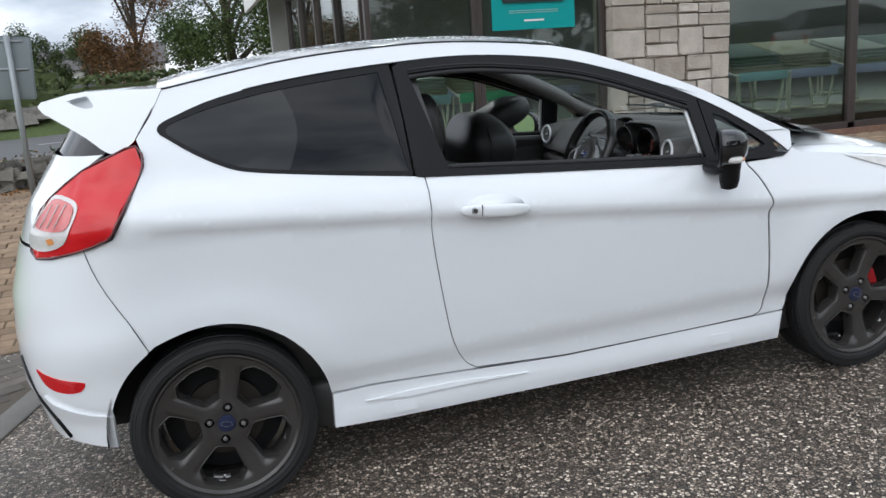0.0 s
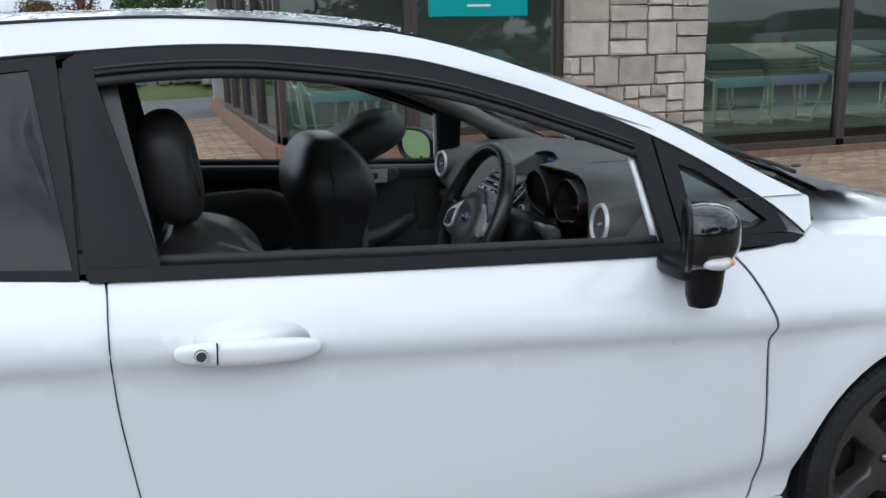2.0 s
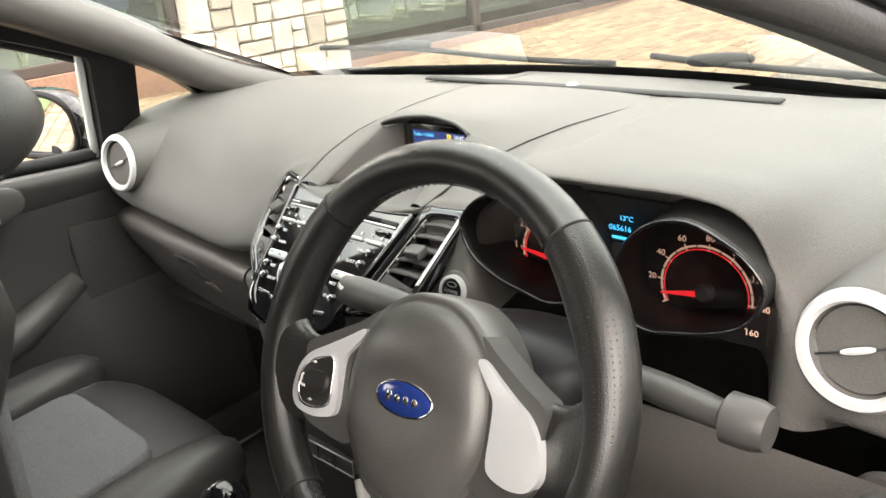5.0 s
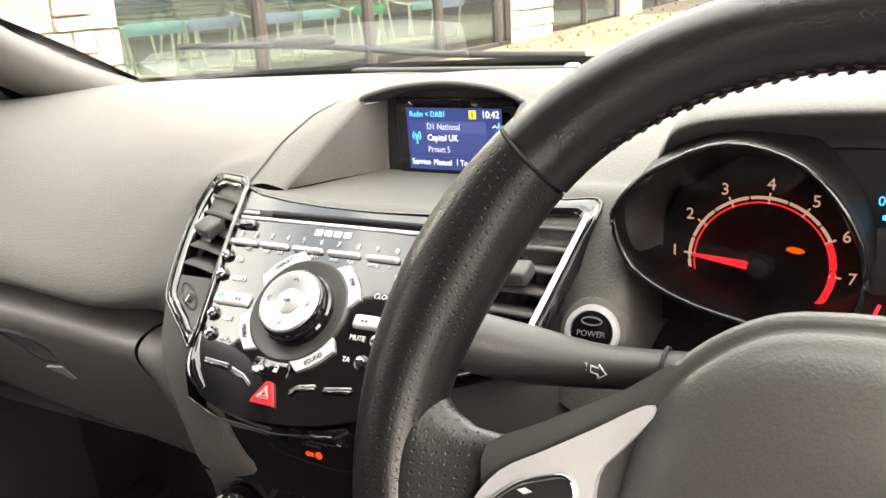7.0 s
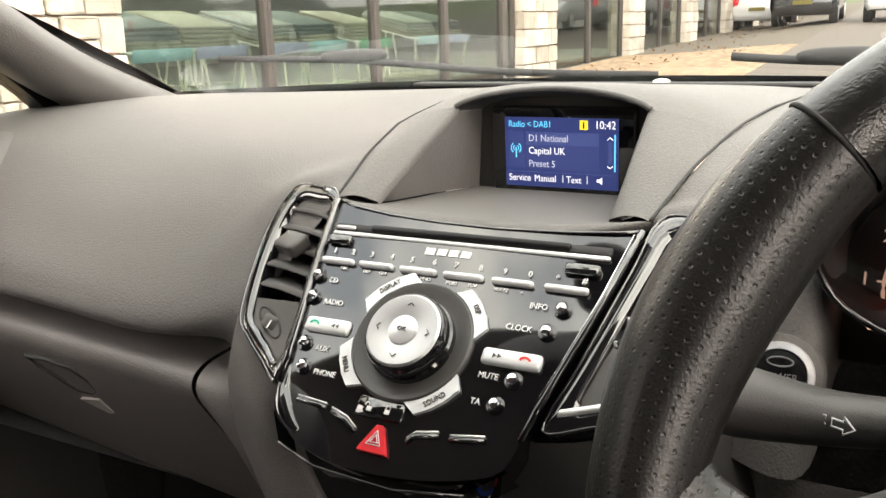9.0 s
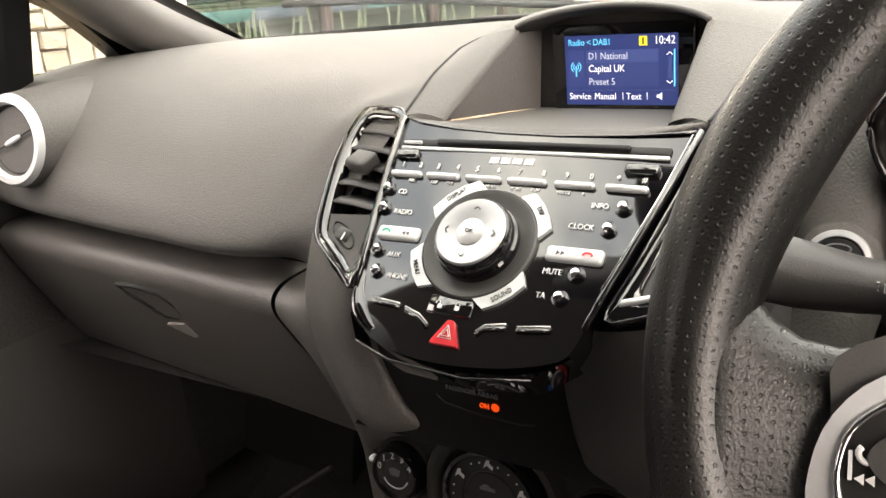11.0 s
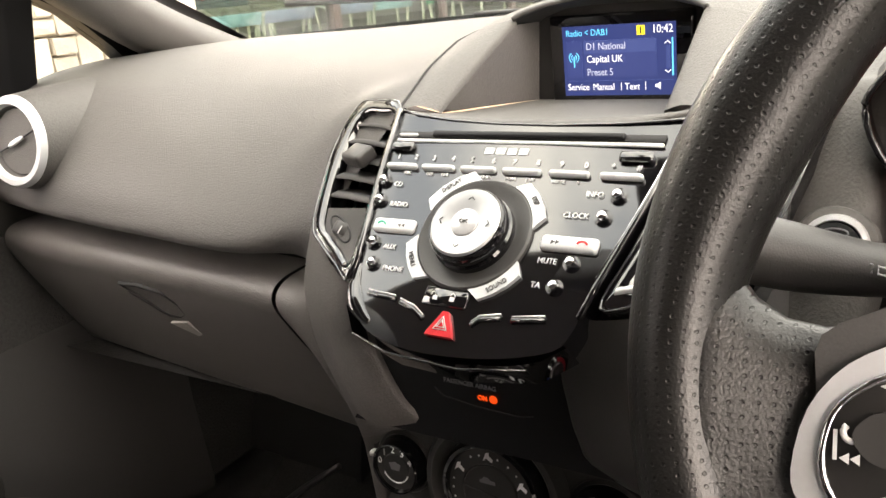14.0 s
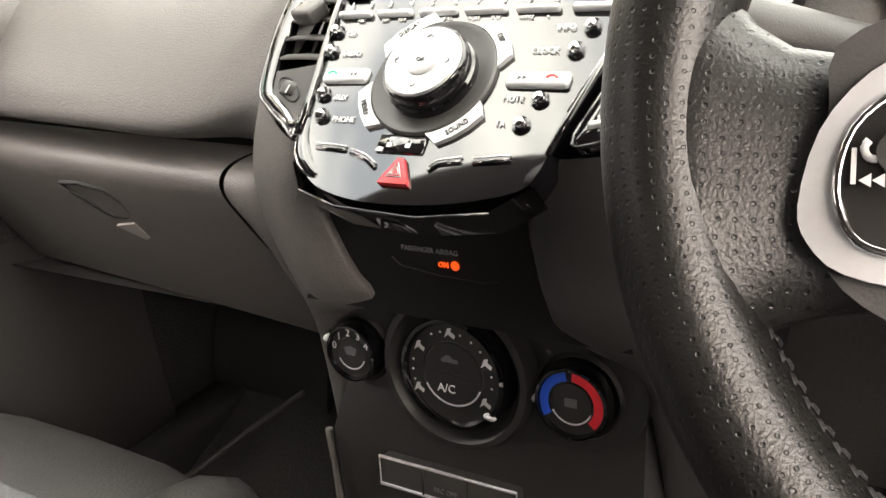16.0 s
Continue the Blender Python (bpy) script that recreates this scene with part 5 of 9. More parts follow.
# number keys
ys = [(0.0797, 0.0560), (0.0520, 0.0275), (0.0230, -0.0022), (-0.0068, -0.0328), (-0.0381, -0.0636), (-0.0699, -0.0956)]
for i, ((a, b), (n1, n2), (l1, l2)) in enumerate(zip(ys, (("1", "2"), ("3", "4"), ("5", "6"), ("7", "8"), ("9", "0"), ("*", "#")), (("", "ABC"), ("DEF", "GHI"), ("JKL", "MNO"), ("PQRS", "TUV"), ("WXYZ", "+"), ("", "")))):
    k = part("number_key", box_bm(a - b, 0.0040, 0.005, 0.0018, 2, RM((a + b) / 2, 0.1016 - 0.0002 * i, 0.0025)), "silver_p", fascia, "bright silver preset key")
    for tx, yy in ((n1, a - 0.006), (n2, b + 0.004)):
        writing("key_number", tx, 0.0052, RM(yy, 0.1092 - 0.0004 * i, 0.0020), "print", fascia)
    for tx, yy in ((l1, a - 0.007), (l2, b + 0.006)):
        if tx:
            writing("key_letters", tx, 0.0030, RM(yy, 0.0975 - 0.0004 * i, 0.0020), "print", fascia)
# round side keys with their words
for word, y, v, s in (("CD", 0.0775, 0.0905, -1), ("RADIO", 0.0748, 0.0760, -1), ("AUX", 0.0668, 0.0462, -1), ("PHONE", 0.0612, 0.0320, -1), ("INFO", -0.0838, 0.0888, 1), ("CLOCK", -0.0787, 0.0747, 1), ("MUTE", -0.0683, 0.0455, 1), ("TA", -0.0627, 0.0307, 1)):
    part("round_key", lathe([(0.0033, -0.001), (0.0033, 0.002), (0.0025, 0.0038), (0.0, 0.0045)], 18, RM(y, v, 0.0015)), "chrome", fascia, "small round key")
    part("key_rim", lathe([(0.0033, 0.0003), (0.0046, 0.0013), (0.0051, -0.001)], 18, RM(y, v, 0.0015)), "piano", fascia)
    writing("key_word", word, 0.0048, RM(y - 0.0085 if s < 0 else y + 0.0085, v - (0.002 if s < 0 else 0), 0.0020), "print" if word not in ("CD", "RADIO") else "print", fascia, "LEFT" if s < 0 else "RIGHT", squeeze=0.95)
# call and seek bars
for yc, w_, v in ((0.0556, 0.0315, 0.0585), (-0.0641, 0.0345, 0.0564)):
    part("call_bar", box_bm(w_, 0.0095, 0.005, 0.0024, 3, RM(yc, v, 0.0020)), "silver_p", fascia, "silver call and seek bar")
for yc, v, m_ in ((0.0640, 0.0587, "green"), (-0.0725, 0.0566, "red")):
    part("phone_mark", tube([RM(yc, v, 0.0048) @ Vector((0.0030 * math.cos(a), 0.0022 * math.sin(a) - 0.001, 0)) for a in np.linspace(0.2, 2.9, 8)], 0.0007, 5), lit("mark_" + m_, (0.03, 0.4, 0.25) if m_ == "green" else (0.6, 0.05, 0.05), 0.25), fascia)
for yc, v, sg in ((0.0480, 0.0583, -1), (-0.0550, 0.0564, 1)):
    for k in (0, 0.0028):
        part("seek_mark", skin([(-0.0012 * sg, -0.0014), (0.0012 * sg, 0), (-0.0012 * sg, 0.0014)], lambda a, b, d: RM(yc, v, 0.0047) @ Vector((a + k * sg, b, -d)), 0.01, 0.0002), "plain", fascia)
# rotary control
RC = Matrix.Translation(RP(-0.0030, 0.0575)) @ Matrix(((0, RV.x, RN.x, 0), (-1, 0, 0, 0), (0, RV.z, RN.z, 0), (0, 0, 0, 1)))
part("dial_dish", lathe([(0.0385, -0.001), (0.0382, 0.0035), (0.0370, 0.0046), (0.0340, 0.0042), (0.0290, 0.0020), (0.0262, 0.0020)], 64, RC), "plain", fascia, "black dial surround")
part("dial_collar", lathe([(0.0268, 0.0), (0.0264, 0.0062), (0.0250, 0.0074), (0.0250, 0.0096), (0.0256, 0.0104), (0.0250, 0.0150), (0.0238, 0.0164), (0.0228, 0.0166)], 64, RC), "gloss", fascia)
part("dial_face", lathe([(0.0232, 0.0152), (0.0230, 0.0168), (0.0218, 0.0178), (0.0110, 0.0172), (0.0094, 0.0168), (0.0, 0.0170)], 64, RC), "dial_silver", fascia, "brushed silver dial face")
part("ok_button", lathe([(0.0092, 0.0164), (0.0090, 0.0176), (0.0080, 0.0181), (0.0, 0.0184)], 40, RC), "silver", fascia)
writing("dial_word", "OK", 0.0040, RC @ pose(0, 0, 0.0188), "plain", fascia)
for a in range(4):
    part("dial_arrow", tube([RC @ pose(0, 0, 0, 0, 0, 90 * a) @ Vector((dx, 0.0162 + dy, 0.0180)) for dx, dy in ((-0.0020, -0.0009), (0, 0.0009), (0.0020, -0.0009))], 0.00035, 5), "plain", fascia)
# four silver pads round the dial
for word, a0, a1, turn in (("DISPLAY", 100, 160, 41), ("DSP", 10, 62, -53), ("MENU", 186, 236, -59), ("SOUND", 284, 336, 40)):
    pts = [(0.0384 * math.cos(radians(a)), 0.0384 * math.sin(radians(a))) for a in np.linspace(a0, a1, 9)] + [(0.0462 * math.cos(radians(a)), 0.0462 * math.sin(radians(a))) for a in np.linspace(a1 - 8, a0 + 8, 4)]
    part("silver_pad", skin(pts, lambda a, b, d: RC @ Vector((a, b, 0.0042 - d + 0.00)), 0.008, 0.006), "silver_p", fascia, "silver corner key")
    mid = radians((a0 + a1) / 2)
    writing("pad_word", word, 0.0046, RC @ pose(0.0424 * math.cos(mid), 0.0424 * math.sin(mid), 0.0046, 0, 0, turn), "plain", fascia, squeeze=0.85)
# lower keys: highlights on their upper edges drawn as silver lines
for line in (((0.0558, 0.0148), (0.0353, 0.0134)), ((0.0308, 0.0119), (0.0199, 0.0090), (0.0121, 0.0041)), ((-0.0203, 0.0043), (-0.0244, 0.0085), (-0.0370, 0.0110)), ((-0.0439, 0.0105), (-0.0629, 0.0135))):
    part("lower_key", tube([RP(y, v, 0.0024) for y, v in line], 0.0006, 6), "silver", fascia)
    part("lower_key_edge", tube([RP(y, v - 0.0022, 0.0016) for y, v in line], 0.0016, 6), "piano", fascia)
part("lock_key", box_bm(0.030, 0.0115, 0.003, 0.001, 1, RM(0.001, 0.0165, 0.0015)), "piano", fascia)
for dy, op in ((0.0075, 1), (-0.0040, 0)):
    part("lock_mark", box_bm(0.0030, 0.0026, 0.0004, 0, 1, RM(dy, 0.0152, 0.0034)), "print", fascia, smooth=False)
    part("lock_mark", tube([RM(dy + 0.0016 * op, 0.0166, 0.0034) @ Vector((0.0014 * math.cos(a), 0.0020 * math.sin(a), 0)) for a in np.linspace(0, math.pi, 8)], 0.0004, 5), "print", fascia)
hz = part("hazard_button", skin([(-0.0135, -0.0095), (0.0135, -0.0095), (0.0125, -0.0065), (0.0028, 0.0095), (-0.0028, 0.0095), (-0.0125, -0.0065)], lambda a, b, d: RM(-0.0035, 0.0, 0.0045) @ Vector((a * 0.66, b * 0.78, -d)), 0.008, 0.006), "hazard", fascia, "red triangular hazard button")
for k in (0.62, 0.34):
    tri = [(-0.0095 * k, -0.0062 * k - 0.0008), (0.0095 * k, -0.0062 * k - 0.0008), (0.0, 0.0098 * k - 0.0008)]
    part("triangle_mark", tube([RM(-0.0035, 0.0, 0.0048) @ Vector((a * 0.74, b * 0.78, 0)) for a, b in smooth_path(tri, 1, True)], 0.0005, 5, True), "print", hz)
part("fascia_lip", tube([RP(y, v, -0.001) for y, v in ((0.058, -0.0125), (0.03, -0.0205), (-0.02, -0.0225), (-0.060, -0.0165))], 0.0009, 6), "piano", fascia)
part("fascia_chin", loft([[RP(y, v, h) for y, v in ((0.070, 0.004), (0.058, -0.012), (0.030, -0.020), (-0.02, -0.022), (-0.060, -0.016), (-0.079, -0.001))] for h in (0.0, -0.010, -0.022)]), "piano", fascia)

# console under the radio
con = part("centre_console", loft([[Vector((x, y, z)) for y in np.linspace(yl, yr, 14)] for x, yl, yr, z in ((1.735, 0.090, -0.095, 0.905), (1.715, 0.092, -0.095, 0.872), (1.712, 0.098, -0.098, 0.83), (1.712, 0.104, -0.104, 0.79), (1.706, 0.112, -0.110, 0.775))]), "satin", car, "black centre console")
writing("airbag_text", "PASSENGER AIRBAG", 0.0046, Matrix(((0, 0, -1, 1.7105), (-1, 0, 0, 0.0145), (0, 1, 0, 0.8180), (0, 0, 0, 1))), "print_dim", con, squeeze=0.95)
writing("airbag_light", "ON", 0.0044, Matrix(((0, 0, -1, 1.7105), (-1, 0, 0, 0.0055), (0, 1, 0, 0.8098), (0, 0, 0, 1))), L_AIRBAG, con, bold=0.0002)
part("airbag_light_lamp", skin(arc(0, 0, 0.0029, 0, 340, 17), lambda a, b, d: Vector((1.7104 + d, -0.0024 - a, 0.8102 + b)), 0.02, 0.0004), L_AIRBAG, con, "lit orange airbag lamp")
part("airbag_recess", tube([Vector((1.7105, 0.042, 0.811)), Vector((1.7105, 0.036, 0.8060)), Vector((1.7105, 0.01, 0.8028)), Vector((1.7105, -0.02, 0.8018)), Vector((1.7105, -0.030, 0.8040))], 0.0005, 5), "rubber", con)
CX = 1.730


def CM(y, z, h=0.0):
    """A place on the climate panel: local x right, y up, z towards the seats."""
    return Matrix(((0, 0.10, -0.995, CX - h), (-1, 0, 0, y), (0, 0.995, 0.10, z + 0.1 * h), (0, 0, 0, 1)))


plate = part("climate_panel", skin(curve2([(0.100, 0.760), (0.070, 0.7665), (0.045, 0.768), (0.030, 0.776), (0.008, 0.783), (-0.016, 0.780), (-0.036, 0.770), (-0.062, 0.768), (-0.090, 0.764), (-0.107, 0.748), (-0.112, 0.726), (-0.102, 0.703), (-0.080, 0.692), (-0.045, 0.690), (-0.020, 0.682), (0.010, 0.680), (0.035, 0.688), (0.062, 0.702), (0.088, 0.704), (0.110, 0.716), (0.115, 0.738)], 3),
                                   lambda a, b, d: Vector((CX + d + 0.10 * (b - 0.727) - 0.006, a, b + 0.004)), 0.02, 0.03), "console", car, "black heater panel with three rotary knobs")
KN = (("small_knob", 0.0865, 0.7335, 0.0215), ("fan_knob", 0.0085, 0.7335, 0.0405), ("temperature_knob", -0.0705, 0.7305, 0.0245))
for nm, ky, kz, kr in KN:
    km = CM(ky, kz, 0.004)
    big = kr > 0.03
    kb = part(nm, lathe([(kr * 1.16, -0.006), (kr * 1.13, 0.003), (kr * 1.06, 0.005), (kr * 1.0, 0.003)] if not big else [(kr * 1.34, -0.006), (kr * 1.32, 0.010), (kr * 1.26, 0.014), (kr * 1.16, 0.0145), (kr * 1.06, 0.010), (kr * 1.0, 0.003)], 48, km), "console", plate, "round heater control")
    part("knob_grip", lathe([(kr * 0.98, 0.0), (kr * 0.96, 0.012), (kr * 0.90, 0.016), (kr * 0.84, 0.0165), (kr * 0.80, 0.013)], 48, km), "piano", kb)
    part("knob_face", lathe([(kr * 0.83, 0.013), (kr * 0.54, 0.0135), (kr * 0.52, 0.0125), (kr * 0.50, 0.0140), (0.0, 0.0145)], 48, km), "console", kb)
    part("knob_rim", tube([km @ Vector((kr * 0.52 * math.cos(a), kr * 0.52 * math.sin(a), 0.0142)) for a in np.linspace(3.6, 5.9, 12)], 0.0006, 5), "silver", kb)
    if nm == "small_knob":
        for i, c in enumerate("01234"):
            a = radians(165 - 34 * i)
            writing("knob_number", c, 0.0072, km @ pose(kr * 0.66 * math.cos(a), kr * 0.66 * math.sin(a), 0.0142), "print", kb)
        part("pointer", cushion((0.005, 0.005, 0.008), 2.2, 10, 6, km @ pose(-kr * 0.93, kr * 0.36, 0.013)), "print", kb)
        part("fan_mark", skin([(-0.005, 0.003), (0, 0.0045), (0.005, 0.003), (0.0035, -0.002), (-0.0035, -0.002)], lambda a, b, d: km @ Vector((a, b + 0.001, 0.0150 - d)), 0.02, 0.0003), "print_dim", kb)
    if big:
        writing("knob_word", "A/C", 0.0080, km @ pose(-0.004, -0.010, 0.0150), "print", kb)
        part("knob_split", box_bm(kr * 0.98, 0.0008, 0.0006, 0, 1, km @ pose(0, 0.0005, 0.0150, 0, 0, -6)), "rubber", kb)
        for ang in (90, 145, 208, 25, -32):
            a = radians(ang)
            part("flow_mark", skin([(-0.0040, -0.0032), (-0.001, -0.0008), (0.0030, -0.0034), (0.0038, -0.0010), (0.0006, 0.0012), (0.0010, 0.0036), (-0.0016, 0.0030), (-0.0026, 0.0004)], lambda p, q, d: km @ Vector((kr * 0.68 * math.cos(a) + p, kr * 0.68 * math.sin(a) + q, 0.0150 - d)), 0.02, 0.0003), "print", kb)
        for ang in (118, 104, 75, 58, 42, 8, -8, 168, 182, 196):
            a = radians(ang)
            part("dot_mark", box_bm(0.0012, 0.0012, 0.0004, 0, 1, km @ pose(kr * 0.70 * math.cos(a), kr * 0.70 * math.sin(a), 0.0148)), "print", kb, smooth=False)
        part("pointer", cushion((0.009, 0.004, 0.006), 2.2, 10, 6, km @ pose(kr * 0.86 * math.cos(-0.72), kr * 0.86 * math.sin(-0.72), 0.015, 0, 0, -10)), "print", kb)
        part("car_mark", skin([(-0.006, -0.0015), (0.006, -0.0015), (0.0055, 0.001), (0.002, 0.0012), (0.0005, 0.003), (-0.003, 0.003), (-0.0045, 0.001), (-0.006, 0.0008)], lambda a, b, d: km @ Vector((a - 0.001, b + 0.0095, 0.0150 - d)), 0.02, 0.0003), "print_dim", kb)
    if nm == "temperature_knob":
        for a0, a1, c in ((100, 212, (0.02, 0.12, 0.75)), (88, -42, (0.80, 0.03, 0.05))):
            col = mat("knob_band", c, 0.5, tone=0.05)
            pts = [(kr * 0.58 * math.cos(radians(a)), kr * 0.58 * math.sin(radians(a))) for a in np.linspace(a0, a1, 16)] + [(kr * 0.80 * math.cos(radians(a)), kr * 0.80 * math.sin(radians(a))) for a in np.linspace(a1, a0, 16)]
            part("colour_band", skin(pts, lambda a, b, d: km @ Vector((a, b, 0.0150 - d)), 0.02, 0.0006), col, kb, "blue cold band" if c[2] > 0.5 else "red hot band")
        part("pointer", cushion((0.005, 0.005, 0.008), 2.2, 10, 6, km @ pose(-kr * 0.98, -kr * 0.12, 0.010)), "print", kb)
        part("demist_mark", box_bm(0.0075, 0.0055, 0.0004, 0, 1, km @ pose(0, 0.001, 0.0150)), "print_dim", kb, smooth=False)
row = part("switch_panel", box_bm(0.102, 0.020, 0.012, 0.002, 2, CM(0.0165, 0.652, 0.022)), "plain", plate, "row of small switches")
part("switch_rim", tube([CM(0.0165, 0.652, 0.028) @ Vector((0.0515 * a, 0.0105 * b, 0.0)) for a, b in ((-1, -1), (1, -1), (1, 1), (-1, 1))], 0.0012, 5, True), "silver", row)
for x in (-0.017, 0.017):
    part("switch_gap", box_bm(0.0010, 0.019, 0.002, 0, 1, CM(0.0165, 0.652, 0.0282) @ pose(x, 0, 0)), "rubber", row)
writing("switch_word", "ESC OFF", 0.0048, CM(0.0165, 0.6485, 0.0288), "print_dim", row)
part("console_front", loft([[Vector((x, y, z)) for y in np.linspace(hw, -hw, 12)] for x, hw, z in ((1.740, 0.106, 0.722), (1.726, 0.109, 0.695), (1.712, 0.112, 0.672), (1.715, 0.115, 0.60), (1.69, 0.112, 0.545), (1.62, 0.105, 0.52), (1.45, 0.100, 0.515), (1.10, 0.095, 0.50))]), "console", car, "black lower console")
for s in (1, -1):
    part("console_side", loft([[Vector((x, s * y, z)) for x, y, z in r] for r in (((1.740, 0.106, 0.722), (1.726, 0.109, 0.695), (1.712, 0.112, 0.672), (1.715, 0.115, 0.60), (1.69, 0.112, 0.545), (1.62, 0.105, 0.52), (1.45, 0.100, 0.515), (1.10, 0.095, 0.50)), ((1.81, 0.130, 0.715), (1.805, 0.132, 0.68), (1.80, 0.135, 0.64), (1.82, 0.14, 0.56), (1.82, 0.14, 0.48), (1.65, 0.125, 0.40), (1.45, 0.115, 0.38), (1.10, 0.11, 0.38)), ((2.0, 0.15, 0.68), (2.0, 0.15, 0.62), (2.0, 0.15, 0.55), (2.0, 0.15, 0.4), (1.9, 0.15, 0.30), (1.65, 0.13, 0.26), (1.45, 0.12, 0.26), (1.10, 0.12, 0.26)))]), "plain", car)
    part("console_seam", tube([Vector((1.708, s * 0.114, 0.672)), Vector((1.711, s * 0.117, 0.60)), Vector((1.688, s * 0.114, 0.547))], 0.003, 6), "dash_low", car)

# centre vents either side of the radio: a gloss frame, tilted blades, a slider tab and a base plate with a thumb wheel
def centre_vent(s, A, B, C, D, ring, well):
    """A, B, C, D: corners from the radio's upper edge outwards and down; ring: outline in (a, b)."""
    n = (B - A).cross(D - A).normalized()
    n = n if n.x < 0 else -n

    def VP(a, b, h=0.0):
        return A.lerp(B, a).lerp(D.lerp(C, a), b) + n * h

    outer = [(float(a), float(b)) for a, b in smooth_path(ring, 4, True)]
    inner = [(float(a), float(b)) for a, b in smooth_path(well, 4, True)]
    v = part("centre_vent", loft([[VP(a, b, -0.024) for a in np.linspace(-0.02, 1.0, 8)] for b in np.linspace(0, 1, 8)]), "rubber", car, "slatted air vent in a gloss black frame")
    rows = [[VP(a, b, h) for a, b in outer + outer[:1]] for h in (-0.010, 0.0015)]
    rows.append([VP(a, b, 0.0032).lerp(VP(c, d, 0.0032), 0.14) for (a, b), (c, d) in zip(outer + outer[:1], inner + inner[:1])])
    rows.append([VP(a, b, 0.0026).lerp(VP(c, d, 0.0022), 0.85) for (a, b), (c, d) in zip(outer + outer[:1], inner + inner[:1])])
    rows += [[VP(a, b, h) for a, b in inner + inner[:1]] for h in (0.0005, -0.022)]
    part("vent_frame", loft(rows), "piano", v, "gloss black frame")
    part("frame_edge", tube([VP(a, b, 0.0022) for a, b in outer], 0.0011, 6, True), "piano", v)
    lo = min(a for a, b in inner)
    hi = max(a for a, b in inner)
    for i, b in enumerate((0.09, 0.20, 0.31, 0.42, 0.53)):
        edge_in = [max(a for a, bb in inner if abs(bb - b) < 0.13), min(a for a, bb in inner if abs(bb - b) < 0.13)]
        aa = np.linspace(edge_in[1] + 0.01, edge_in[0] - 0.01, 9)
        prof = ((0.055, -0.0010), (0.050, 0.0008), (0.0, -0.0050), (-0.065, -0.0180), (-0.055, -0.0210), (0.010, -0.0085), (0.055, -0.0010))
        part("slat", loft([[VP(a, (b + db) * (1 + 0.27 * a) - 0.012 * math.sin(math.pi * k / 8), h) for k, a in enumerate(aa)] for db, h in prof]), "plain", v)
        part("slat_pin", box_bm(0.0022, 0.0022, 0.0035, 0.0005, 1, Matrix.Translation(VP(aa[0], (b + 0.05) * (1 + 0.27 * aa[0]), -0.001))), "silver_p", v)
    for a in (0.30, 0.52, 0.74):
        part("vane", loft([[VP(a, b, h) for b in np.linspace(0.06, 0.70, 4)] for h in (-0.016, -0.023)]), "rubber", v)
    tb = VP(0.52, 0.38 if s > 0 else 0.44, 0.0045)
    ax = (B - A).normalized()
    ay = n.cross(ax)
    tm = Matrix(((ax.x, ay.x, n.x, tb.x), (ax.y, ay.y, n.y, tb.y), (ax.z, ay.z, n.z, tb.z), (0, 0, 0, 1)))
    part("slat_tab", box_bm(0.024, 0.017, 0.011, 0.0028, 3, tm @ pose(0, 0, 0, 22 * s, 0, 0)), "plain", v, "dark slider tab")
    lo, hi = min(a for a, b in inner if b > 0.6), max(a for a, b in inner if b > 0.6)
    base = [(lo + 0.02, 0.625), ((lo + hi) / 2, 0.715), (hi - 0.02, 0.82)] + [q for q in inner if q[1] > 0.86 or (q[1] > 0.66 and q[0] < lo + 0.05)]
    base = sorted(base, key=lambda q: math.atan2(q[1] - 0.80, q[0] - (lo + hi) / 2))
    part("vent_base", skin(base, lambda a, b, d: VP(a, b, -0.0005 - d), 0.05, 0.012), "plain", v, "plate under the blades")
    part("thumb_wheel", lathe([(0.0, -0.0045), (0.0098, -0.0045), (0.0105, -0.0035), (0.0105, 0.0035), (0.0098, 0.0045), (0.0, 0.0045)], 24, Matrix.Translation(VP(0.52, 0.845, -0.0065)) @ tm.to_3x3().to_4x4() @ pose(0, 0, 0, 90, 0, 0)), "plain", v, "ribbed thumb wheel")
    part("wheel_slot", tube([VP(0.52 + 0.24 * math.cos(t), 0.845 + 0.055 * math.sin(t), -0.0004) for t in np.linspace(0, 2 * math.pi, 21)[:-1]], 0.0009, 5, True), "rubber", v)
    part("wheel_mark", box_bm(0.0010, 0.0060, 0.0006, 0, 1, Matrix.Translation(VP(0.42, 0.845, 0.0042)) @ tm.to_3x3().to_4x4()), "print", v, smooth=False)
    return v, VP


centre_vent(1, Vector((1.8050, 0.1085, 0.9778)), Vector((1.8270, 0.1620, 0.9775)), Vector((1.7448, 0.1572, 0.9005)), Vector((1.6985, 0.0882, 0.8860)),
            [(0.0, 0.0), (0.5, -0.03), (0.93, 0.0), (1.12, 0.16), (1.20, 0.42), (1.14, 0.72), (1.0, 0.985), (0.72, 1.02), (0.35, 1.02), (0.02, 1.0), (0.0, 0.66), (0.0, 0.33)],
            [(0.10, 0.07), (0.45, 0.06), (0.78, 0.08), (0.94, 0.20), (1.00, 0.44), (0.95, 0.70), (0.83, 0.91), (0.62, 0.93), (0.38, 0.935), (0.12, 0.93), (0.10, 0.66), (0.10, 0.33)])
